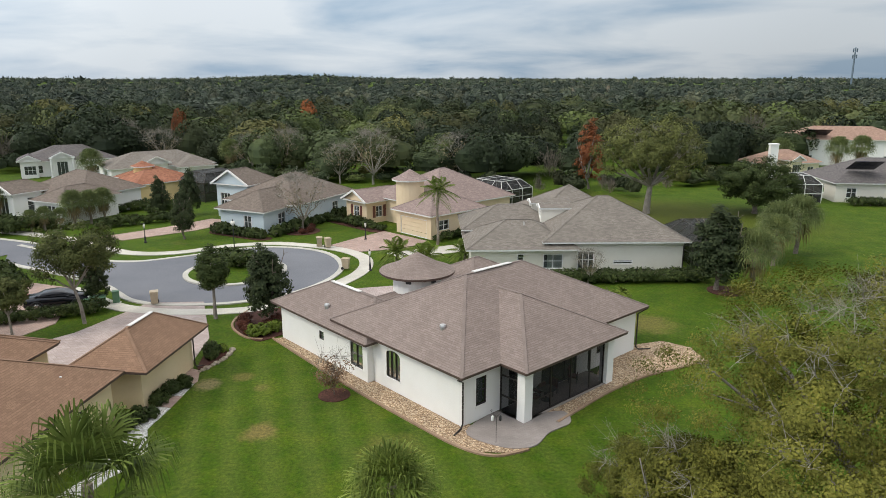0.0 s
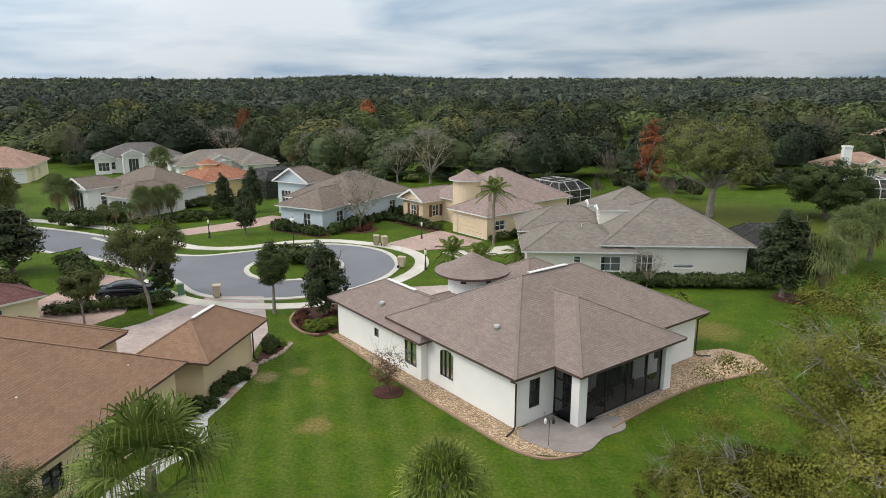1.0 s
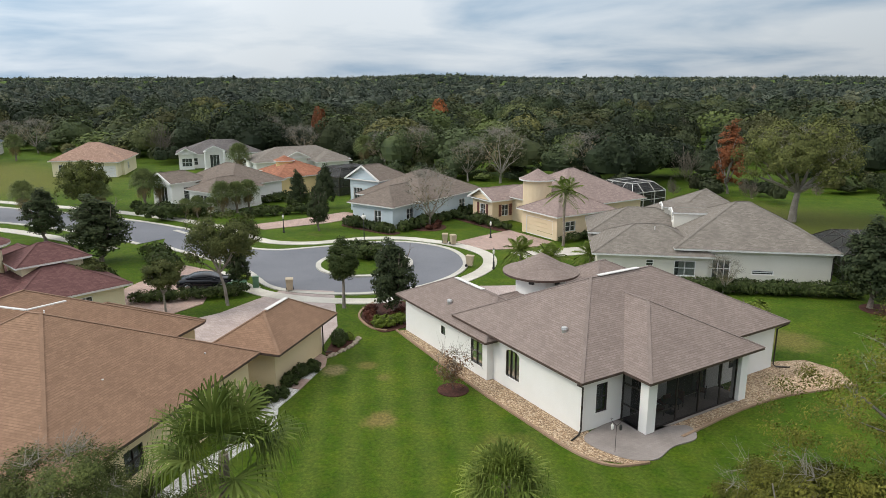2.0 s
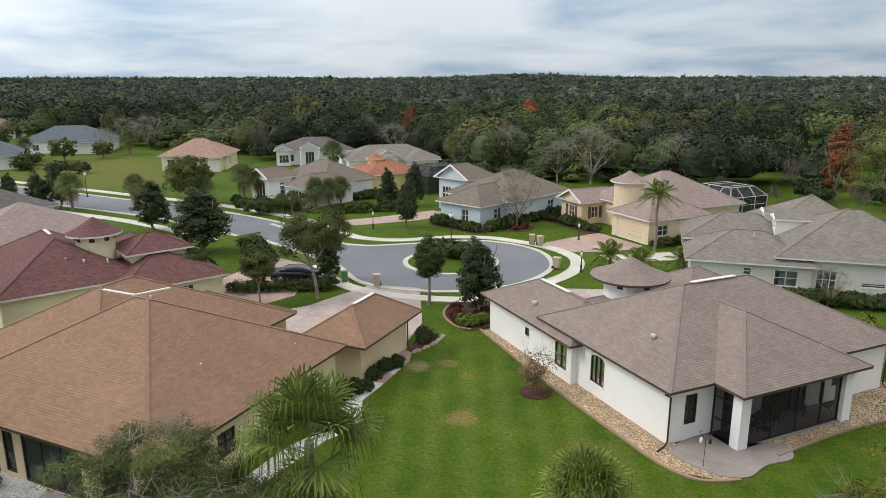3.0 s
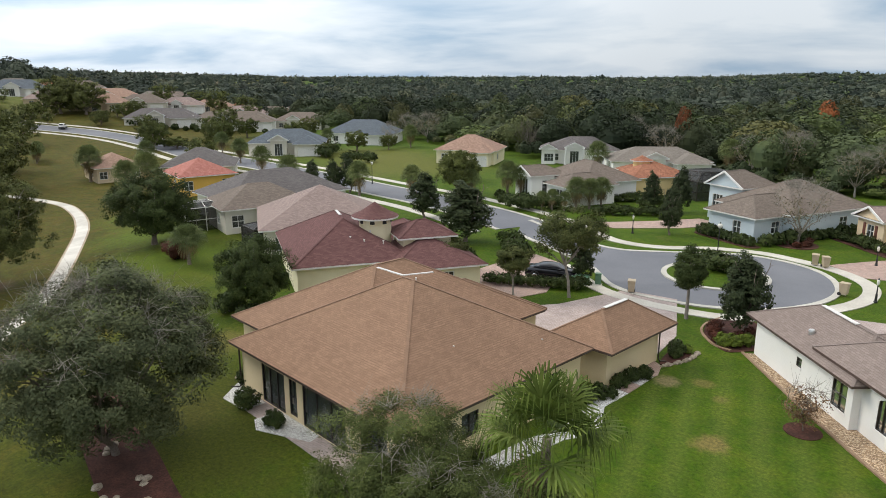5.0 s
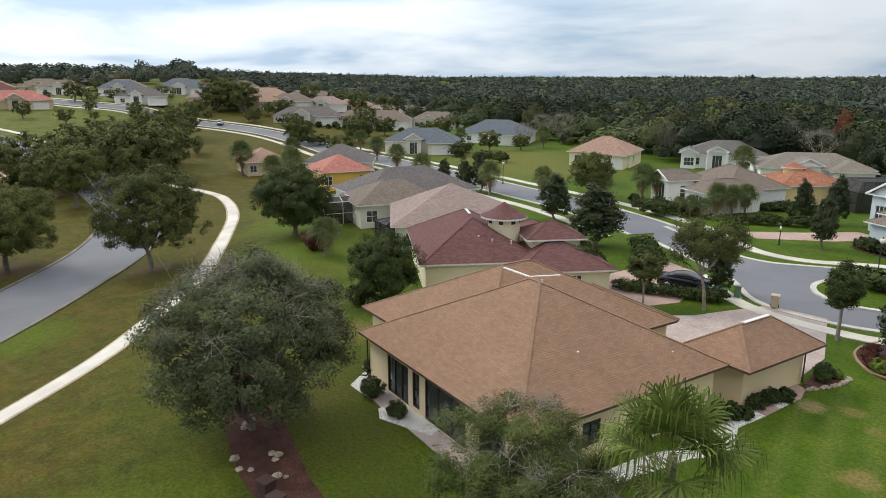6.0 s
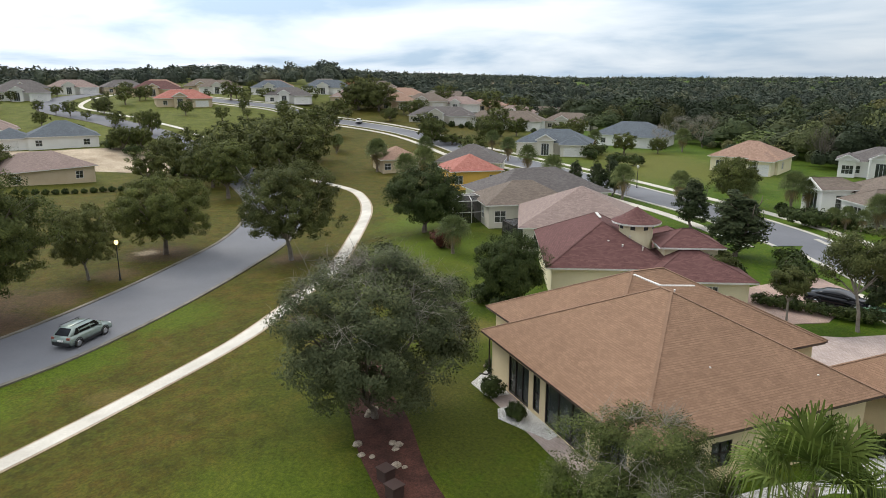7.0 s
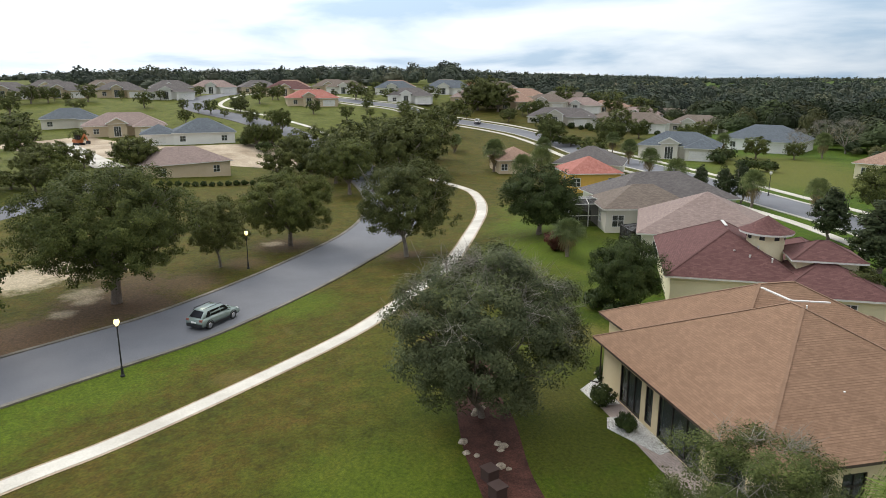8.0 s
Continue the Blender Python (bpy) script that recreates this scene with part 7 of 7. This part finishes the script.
def woods(name, r0, r1, spacing, leaf, heads, per, height, seed, label, kinds=6, band=None, body=(9, 4), mats=("wood_a", "wood_b", "wood_c", "wood_d", "wood_e", "wood_f")):
    rng = np.random.default_rng(seed)
    temps = [crown_shell(rng, heads, per, leaf, body) for _ in range(kinds)]
    # bare crowns: thin upward strokes
    bare = []
    for i in range(3):
        pts = np.array(crown_points(rng, max(60, heads * 22), 0.42, 0.45, 0.55, 0.1))
        d = pts - np.array([0, 0, 0.15])
        d = d / np.linalg.norm(d, axis=1)[:, None] + rng.normal(size=d.shape) * 0.25
        s = np.cross(d, rng.normal(size=d.shape))
        s /= np.linalg.norm(s, axis=1)[:, None]
        bare.append(np.stack([pts - d * 0.13, pts + s * leaf * 0.14, pts + d * 0.13, pts - s * leaf * 0.14], axis=1))
    quads, index, tones = [], [], []
    a0, a1 = -38.0, 108.0
    count = int((r1 * r1 - r0 * r0) * math.radians(a1 - a0) / 2 / spacing ** 2)
    az = rng.uniform(a0, a1, count)
    rr = np.sqrt(rng.uniform(r0 * r0, r1 * r1, count))
    tone = rng.random(count)
    for a, r, t in zip(az, rr, tone):
        lim = edge_of_woods(a)
        if r < lim + 10 * rng.random() if band is None else abs(r - lim - band) > 4 + 3 * rng.random():
            continue
        x, y = -r * math.sin(radians(a)), r * math.cos(radians(a))
        # species change slowly over the wood, and a few clearings lie open
        if r > 200 and noise.noise(Vector((x / 70, y / 40, 21.0))) > 0.56:
            continue
        slow = noise.noise(Vector((x / 90, y / 90, 3.0))) * 0.6 + noise.noise(Vector((x / 25, y / 25, 9.0))) * 0.5
        k = (t * 7.31) % 1.0 * 0.8 + slow * 0.7
        kind = 0 if k < 0.30 else 1 if k < 0.54 else 2 if k < 0.64 else 5 if k < 0.72 else 3
        if kind == 3 and r > 190 and rng.random() < 0.86:
            kind = 1
        if t > 0.997:
            kind = 4
        stand = noise.noise(Vector((x / 55, y / 55, 31.0)))
        hgt = height * (0.62 + 0.55 * rng.random() ** 1.5 + 0.35 * stand) * (0.85 if kind == 3 else 1.0)
        wid = height * (0.70 + 0.85 * rng.random() ** 1.6) * (0.6 if kind in (3, 4) else 1.0)
        c, s = math.cos(t * 40), math.sin(t * 40)
        q = temps[int(t * 997) % kinds]
        if kind == 3:
            q = bare[int(t * 991) % 3]
        p = np.empty_like(q)
        p[..., 0] = (q[..., 0] * c - q[..., 1] * s) * wid + x
        p[..., 1] = (q[..., 0] * s + q[..., 1] * c) * wid + y
        p[..., 2] = q[..., 2] * hgt + gz(x, y)
        quads.append(p)
        index.append(np.full(len(q), kind))
        tones.append(np.full(len(q), min(1.0, max(0.0, 0.5 + (0.75 * noise.noise(Vector((x / 45, y / 45, 57.0))) + 0.7 * (rng.random() - 0.5)) * (1.0 if r < 260 else 0.6)))))
    me = quads_mesh(name, np.concatenate(quads), mats, np.concatenate(index))
    at = me.attributes.new("tone", "FLOAT", "FACE")
    at.data.foreach_set("value", np.concatenate(tones).astype(np.float32))
    ob = new(name, me)
    return tagged(ob, label, "woods", kind="stuff")


# the woods beyond 330 m get leaf colours with the haze mixed in
HAZY_MATS = ("pine_a", "pine_b", "pine_c", "pine_b", "wood_d", "pine_c")
woods("woods", 106, 180, 7.8, 0.040, 12, 120, 10.0, 31, "mixed green and bare woodland behind the houses", body=(12, 5))
woods("undergrowth", 104, 200, 3.4, 0.10, 8, 40, 3.4, 36, "dark scrub along the edge of the woods", band=3.0, body=(8, 3))
woods("woods", 180, 330, 9.4, 0.058, 11, 50, 10.0, 35, "mixed green woodland", body=(10, 4))
woods("far_woods", 330, 650, 12.5, 0.10, 9, 14, 10.5, 32, "woodland in the distance, with haze tinted into its leaf colour", body=(9, 3), mats=HAZY_MATS)
woods("far_woods", 650, 1500, 20.0, 0.16, 7, 4, 11.5, 33, "woodland in the distance, with haze tinted into its leaf colour", body=(8, 3), mats=HAZY_MATS)
woods("far_woods", 1500, 3200, 38.0, 0.28, 4, 2, 13.0, 34, "woodland on the skyline, with haze tinted into its leaf colour", body=(6, 2), mats=HAZY_MATS)


# ---- lamps, cars, bins and other small things ----
def street_lamp(x, y, height, label, glow="lamp_glow", globe=0.2):
    ob = thing("street_lamp", pose(x, y, gz(x, y)), label, "street lamp")
    b = bmesh.new()
    lathe(b, [(0.16, -0.1), (0.16, 0.12), (0.10, 0.2), (0.09, 0.7), (0.055, 0.8), (0.045, height - 0.6), (0.08, height - 0.55), (0.05, height - 0.5)], 10)
    part("post", b, "black", ob)
    b = bmesh.new()
    lathe(b, [(0.07, height - 0.5), (globe * 0.9, height - 0.32), (globe, height - 0.2), (globe * 0.8, height - 0.05), (0.05, height)], 14)
    smooth(part("globe", b, glow, ob))
    b = bmesh.new()
    lathe(b, [(0.1, height), (0.05, height + 0.06), (0.015, height + 0.16)], 10)
    part("finial", b, "black", ob)
    return ob


street_lamp(-50.0, -6.9, 4.3, "lit black lamp post with a yellow globe beside the avenue")
street_lamp(-76.8, 3.3, 4.3, "lit black lamp post with a yellow globe beside the avenue")
street_lamp(-21.2, 67.9, 4.3, "black lamp post with a pale globe on the island", "lamp_globe", 0.24)
street_lamp(-86.5, 84.6, 3.9, "black lamp post with a pale globe by the street", "lamp_globe", 0.22)
street_lamp(-7.1, 64.6, 2.0, "short black garden lamp by the pavement", "lamp_globe", 0.12)
street_lamp(-34.0, 76.5, 2.2, "short black garden lamp by the drive", "lamp_globe", 0.12)
street_lamp(-9.0, 78.0, 2.0, "short black garden lamp by the red drive", "lamp_globe", 0.12)


def car_body(prof, half, tuck):
    """A shell from side stations (x, low, high, half width at the top)."""
    bm = bmesh.new()
    rings = []
    for x, lo, mid, hi, wt in prof:
        pts = [(-half, lo), (-half - 0.02, mid), (-wt, hi), (wt, hi), (half + 0.02, mid), (half, lo)]
        rings.append([bm.verts.new((x, a, b)) for a, b in pts])
    for r0, r1 in zip(rings, rings[1:]):
        for j in range(6):
            bm.faces.new((r0[j], r1[j], r1[(j + 1) % 6], r0[(j + 1) % 6]))
    bm.faces.new(rings[0])
    bm.faces.new(rings[-1][::-1])
    bmesh.ops.recalc_face_normals(bm, faces=bm.faces)
    bmesh.ops.bevel(bm, geom=[e for e in bm.edges], offset=tuck, segments=2, affect="EDGES")
    return bm


def car(x, y, rot, label, paint, length=4.6, height=1.68, suv=True):
    ob = thing("car", pose(x, y, gz(x, y) + 0.06, 0, 0, rot), label, "car")
    half, L = 0.90, length / 2
    body = car_body([(-L, 0.42, 0.75, 0.92, 0.74), (-L + 0.12, 0.34, 0.78, 1.05, 0.80), (-L * 0.5, 0.30, 0.80, 1.06, 0.82), (L * 0.25, 0.30, 0.80, 1.02, 0.80), (L * 0.55, 0.30, 0.76, 0.98, 0.76), (L - 0.15, 0.34, 0.70, 0.86, 0.68), (L, 0.42, 0.62, 0.74, 0.60)], half, 0.03)
    smooth(part("body", body, paint, ob))
    back = -L + 0.16 if suv else -L + 0.75
    cabin = car_body([(back, 1.0, 1.06, 1.10, 0.74), (back + 0.62, 1.0, 1.3, height - 0.07, 0.60), (-0.1, 1.0, 1.34, height, 0.62), (0.45, 1.0, 1.32, height - 0.08, 0.58), (1.35, 0.95, 1.0, 1.04, 0.70)], 0.78, 0.03)
    smooth(part("cabin", cabin, paint, ob))
    top = height - 0.14

    def pane(name, pts):
        b = bmesh.new()
        f = b.faces.new([b.verts.new(q) for q in pts])
        bmesh.ops.recalc_face_normals(b, faces=[f])
        bmesh.ops.solidify(b, geom=[f], thickness=0.03)
        part(name, b, "dark_paint", ob)

    for s in (-1, 1):
        for x0, x1, x2, x3 in ((back + 0.36, back + 0.72, back + 0.90, back + 0.90), (back + 0.98, back + 0.98, -0.04, -0.04), (0.04, 0.04, 0.56, 1.0)):
            pane("side_window", [(x0, s * 0.83, 1.08), (x1, s * 0.74, top), (x2, s * 0.74, top), (x3, s * 0.83, 1.08)])
        sill = bmesh.new()
        box(sill, -L * 0.42, s * 0.9 - 0.05, 0.26, L * 0.42, s * 0.9 + 0.05, 0.42)
        part("sill_cladding", sill, "black", ob)
        for wx in (-L * 0.62, L * 0.62):
            arch = bmesh.new()
            tube(arch, [(wx + 0.42 * math.cos(math.pi * q / 8), s * 0.90, 0.36 + 0.42 * math.sin(math.pi * q / 8)) for q in range(9)], [0.05] * 9, 5)
            part("wheel_arch", arch, "black", ob)
    pane("rear_window", [(back - 0.02, -0.62, 1.12), (back + 0.50, -0.52, top), (back + 0.50, 0.52, top), (back - 0.02, 0.62, 1.12)])
    pane("windscreen", [(1.24, -0.66, 1.07), (0.56, -0.54, top), (0.56, 0.54, top), (1.24, 0.66, 1.07)])
    bumper = bmesh.new()
    box(bumper, -L - 0.05, -0.86, 0.30, -L + 0.25, 0.86, 0.60)
    bmesh.ops.bevel(bumper, geom=[e for e in bumper.edges], offset=0.05, segments=2, affect="EDGES")
    part("bumper", bumper, "black", ob)
    for s in (-1, 1):
        if suv:
            r = bmesh.new()
            beam(r, (back + 0.5, s * 0.52, height + 0.06), (0.4, s * 0.52, height + 0.06), 0.04, 0.04)
            part("roof_rail", r, "black", ob)
        m = bmesh.new()
        box(m, 0.75, s * 1.0 - 0.1, 1.0, 0.9, s * 1.0 + 0.1, 1.14)
        part("mirror", m, paint, ob)
        lamp = bmesh.new()
        box(lamp, L - 0.2, s * 0.62 - 0.16, 0.68, L - 0.02, s * 0.62 + 0.16, 0.8)
        part("headlight", lamp, "trim_white", ob)
        lamp = bmesh.new()
        box(lamp, -L - 0.01, s * 0.7 - 0.14, 0.82, -L + 0.14, s * 0.7 + 0.14, 1.0)
        part("tail_light", lamp, "red_tile", ob)
        for wx in (-L * 0.62, L * 0.62):
            w = bmesh.new()
            bmesh.ops.create_cone(w, cap_ends=True, segments=20, radius1=0.35, radius2=0.35, depth=0.24, matrix=pose(wx, s * 0.82, 0.34, 90))
            tyre = part("tyre", w, "rubber", ob)
            w = bmesh.new()
            bmesh.ops.create_cone(w, cap_ends=True, segments=16, radius1=0.23, radius2=0.2, depth=0.02, matrix=pose(wx, s * 0.95, 0.34, 90))
            part("rim", w, "chrome", tyre)
    b = bmesh.new()
    box(b, -L - 0.06, -0.26, 0.66, -L + 0.05, 0.26, 0.78)
    part("number_plate", b, "trim_white", ob)
    return ob


car(-59.6, -0.6, 137, "sage grey sport utility car driving on the avenue", "car_paint", 4.6, 1.68)
car(-31.4, 53.6, 20, "black saloon car parked on the driveway", "dark_paint", 4.7, 1.45, False)
car(-232, 92.0, 150, "white pickup-like car parked on the street", "trim_white", 5.0, 1.7)


def wheelie_bin(x, y, rot):
    ob = thing("wheelie_bin", pose(x, y, gz(x, y) + 0.08, 0, 0, rot), "tan plastic wheelie bin standing at the kerb", "bin", "bins at the kerb")
    b = bmesh.new()
    low = [(-0.24, -0.26), (0.24, -0.26), (0.24, 0.26), (-0.24, 0.26)]
    top = [(-0.31, -0.36), (0.31, -0.36), (0.31, 0.36), (-0.31, 0.36)]
    v0 = [b.verts.new((p, q, 0.1)) for p, q in low]
    v1 = [b.verts.new((p, q, 1.05)) for p, q in top]
    for i in range(4):
        b.faces.new((v0[i], v0[(i + 1) % 4], v1[(i + 1) % 4], v1[i]))
    b.faces.new(v0[::-1])
    b.faces.new(v1)
    part("body", b, "bin_tan", ob)
    b = bmesh.new()
    box(b, -0.34, -0.4, 1.05, 0.34, 0.4, 1.12)
    bmesh.ops.bevel(b, geom=[e for e in b.edges], offset=0.03, segments=2, affect="EDGES")
    part("lid", b, "bin_tan", ob)
    for s in (-1, 1):
        b = bmesh.new()
        bmesh.ops.create_cone(b, cap_ends=True, segments=14, radius1=0.14, radius2=0.14, depth=0.07, matrix=pose(s * 0.28, 0.28, 0.14, 0, 90))
        part("wheel", b, "rubber", ob)


for bx, by, br in ((-23.8, 54.1, 20), (-32.1, 61.0, 60), (-32.9, 61.6, 70), (-13.7, 74.2, 10), (-12.7, 73.8, 30), (-9.5, 64.9, 80)):
    wheelie_bin(bx, by, br)


def cabinet(x, y, rot, w, d, hgt, mat, label, name="utility_box"):
    ob = thing(name, pose(x, y, gz(x, y), 0, 0, rot), label, "utility box")
    b = bmesh.new()
    box(b, -w / 2, -d / 2, 0, w / 2, d / 2, hgt)
    bmesh.ops.bevel(b, geom=[e for e in b.edges], offset=0.03, segments=2, affect="EDGES")
    part("body", b, mat, ob)
    b = bmesh.new()
    box(b, -w / 2 - 0.04, -d / 2 - 0.04, hgt, w / 2 + 0.04, d / 2 + 0.04, hgt + 0.06)
    part("lid", b, mat, ob)
    b = bmesh.new()
    box(b, -w / 2 - 0.1, -d / 2 - 0.1, -0.1, w / 2 + 0.1, d / 2 + 0.1, 0.04)
    part("base", b, "concrete", ob)


M["box_green"] = plain("box_green", (0.10, 0.20, 0.12), 0.6)
M["box_brown"] = plain("box_brown", (0.055, 0.03, 0.025), 0.7)
cabinet(-28.6, 53.9, 20, 1.5, 1.1, 0.7, "box_green", "pale green utility box on the lawn")
cabinet(-27.2, 54.6, 20, 0.5, 0.4, 1.0, "box_green", "slim green utility pedestal")
cabinet(-26.1, 11.2, 15, 0.65, 0.6, 0.6, "box_brown", "dark brown box in the mulch bed")
cabinet(-24.7, 11.0, 15, 0.65, 0.6, 0.6, "box_brown", "dark brown box in the mulch bed")


def rock(x, y, r, seed):
    rng = np.random.default_rng(seed)
    b = bmesh.new()
    bmesh.ops.create_icosphere(b, subdivisions=2, radius=r)
    for v in b.verts:
        n1 = noise.noise(v.co * (1.6 / r) + Vector((seed, 0, 0)))
        v.co *= 1 + 0.35 * n1
        v.co.z *= 0.62
    ob = part("rock", b, "stone", None)
    ob.location = (x, y, gz(x, y) + r * 0.3)
    ob.rotation_euler = (0, 0, rng.random() * 6)
    tagged(ob, "pale weathered boulder lying in the bed", "rock", "boulders")


for i, (rx, ry, rr) in enumerate(((-28.6, 13.0, 0.32), (-28.3, 12.7, 0.24), (-28.9, 12.8, 0.28), (-26.9, 12.1, 0.34), (-26.6, 12.4, 0.2), (-26.8, 11.8, 0.22), (-32.5, 13.1, 0.36), (-32.8, 13.5, 0.3), (-32.2, 12.8, 0.26), (-29.6, 11.2, 0.34), (-28.6, 11.0, 0.26), (-28.2, 11.4, 0.22), (-35.3, 22.9, 0.4), (-35.9, 23.6, 0.35), (-36.4, 24.6, 0.35), (-34.9, 22.2, 0.3))):
    rock(rx, ry, rr * 0.75, i + 1)
for i in range(16):
    t = i / 15
    rock(-15.5 + 1.5 * math.sin(t * 2.0) * 0.72, 40.6 + 3.9 * t, 0.12 + 0.05 * (i % 3), 40 + i)


def feeder(x, y):
    ob = thing("feeder_pole", pose(x, y, gz(x, y)), "thin dark hook pole with hanging bird feeders", "pole")
    b = bmesh.new()
    pts = [(0, 0, -0.1), (0, 0, 1.5)]
    tube(b, pts, [0.014, 0.014], 6)
    for s in (-1, 1):
        tube(b, [(s * 0.3 * math.sin(a), 0, 1.5 + 0.22 * math.sin(a * 1.0) + 0.1 * a) for a in (0, 0.5, 1.0, 1.5, 2.0, 2.5)], [0.012] * 6, 5)
    part("pole", b, "bronze", ob)
    for s, m in ((-1, "trim_white"), (1, "black")):
        b = bmesh.new()
        lathe(b, [(0.05, 1.30), (0.07, 1.34), (0.07, 1.52), (0.02, 1.6)], 8, s * 0.2, 0)
        part("feeder", b, m, ob)


feeder(2.7, 31.7)


def tower(x, y, height):
    ob = thing("radio_mast", pose(x, y, gz(x, y)), "slim steel mast with antenna panels above the woods", "mast")
    b = bmesh.new()
    tube(b, [(0, 0, 0), (0, 0, height)], [1.6, 1.0], 8)
    part("pole", b, "slate_grey", ob)
    for i in range(3):
        a = i * 2.094
        for z in (height - 4, height - 13):
            p = bmesh.new()
            c = Vector((math.cos(a) * 2.8, math.sin(a) * 2.8, z))
            beam(p, c - Vector((0, 0, 2.8)), c + Vector((0, 0, 2.8)), 1.6, 0.8)
            part("antenna", p, "slate_grey", ob)


def digger(x, y, rot):
    ob = thing("excavator", pose(x, y, gz(x, y) + 0.06, 0, 0, rot), "small orange tracked excavator on bare sand", "excavator")
    for sd in (-1, 1):
        b = bmesh.new()
        box(b, -1.3, sd * 0.85 - 0.22, 0.0, 1.3, sd * 0.85 + 0.22, 0.6)
        bmesh.ops.bevel(b, geom=[e for e in b.edges], offset=0.15, segments=2, affect="EDGES")
        part("track", b, "rubber", ob)
    b = bmesh.new()
    box(b, -1.5, -0.95, 0.65, 0.7, 0.95, 1.5)
    bmesh.ops.bevel(b, geom=[e for e in b.edges], offset=0.12, segments=2, affect="EDGES")
    part("body", b, "digger_orange", ob)
    b = bmesh.new()
    box(b, -0.3, -0.9, 1.5, 0.9, 0.0, 2.6)
    bmesh.ops.bevel(b, geom=[e for e in b.edges], offset=0.08, segments=2, affect="EDGES")
    part("cab", b, "dark_paint", ob)
    b = bmesh.new()
    beam(b, (0.6, 0.35, 1.2), (2.2, 0.35, 2.9), 0.3, 0.35)
    beam(b, (2.2, 0.35, 2.9), (3.6, 0.35, 1.3), 0.25, 0.3)
    part("arm", b, "digger_orange", ob)
    b = bmesh.new()
    box(b, 3.3, -0.1, 0.5, 3.9, 0.8, 1.3)
    part("bucket", b, "black", ob)


M["digger_orange"] = plain("digger_orange", (0.42, 0.13, 0.04), 0.6)
digger(-201.8, -31.7, 40)
M["slate_grey"] = plain("slate_grey", (0.12, 0.16, 0.20), 0.6)
tower(618, 1071, 62)


def solar(h_x, h_y, z, rot, tilt, cols, rows):
    ob = thing("solar_panels", pose(h_x, h_y, z, tilt, 0, rot), "dark solar panels lying on a roof slope", "solar panel")
    for i in range(cols):
        for j in range(rows):
            b = bmesh.new()
            box(b, i * 1.05, j * 1.7, 0.0, i * 1.05 + 1.0, j * 1.7 + 1.65, 0.06)
            part("panel", b, "solar", ob)


# porch furniture of the white house
def porch_chair(m, label):
    ob = thing("patio_chair", m, label, "chair", "chairs on the porch")
    b = bmesh.new()
    box(b, -0.26, -0.26, 0.36, 0.26, 0.26, 0.46)
    part("seat", b, "cushion", ob)
    b = bmesh.new()
    box(b, -0.26, 0.2, 0.46, 0.26, 0.3, 0.95)
    part("backrest", b, "cushion", ob)
    for s in (-1, 1):
        for t in (-1, 1):
            b = bmesh.new()
            beam(b, (s * 0.24, t * 0.24, 0), (s * 0.24, t * 0.24, 0.6 if t < 0 else 0.9), 0.04, 0.04)
            part("leg", b, "black", ob)
    return ob


base = white["ob"].matrix_world
first = porch_chair(base @ pose(5.0, -0.75, 0.07, 0, 0, 70), "dark cushioned metal chair on the screened porch")
for px, py, pr in ((6.6, -0.7, -80), (5.8, -0.4, 180), (8.9, -0.5, 30)):
    copy_thing(first, base @ pose(px, py, 0.07, 0, 0, pr))
ob = thing("patio_table", base @ pose(5.8, -0.95, 0.07), "round dark patio table on the screened porch", "table")
b = bmesh.new()
lathe(b, [(0.55, 0.70), (0.57, 0.72), (0.55, 0.74)], 20)
part("tabletop", b, "black", ob)
b = bmesh.new()
lathe(b, [(0.3, 0.0), (0.28, 0.04), (0.05, 0.06), (0.05, 0.7)], 12)
part("pedestal", b, "black", ob)
solar(66.0, 105.2, 4.75, 174, 27, 4, 2)
solar(84.0, 152.0, 6.5, 170, 22, 5, 2)
ob = thing("chimney", pose(60.5, 126.5, 0), "white brick chimney stack beside the gable", "chimney")
b = bmesh.new()
box(b, -0.7, -0.5, 0, 0.7, 0.5, 6.6)
part("shaft", b, "white_stucco", ob)
b = bmesh.new()
box(b, -0.8, -0.6, 6.6, 0.8, 0.6, 6.85)
part("cap", b, "white_stucco", ob)
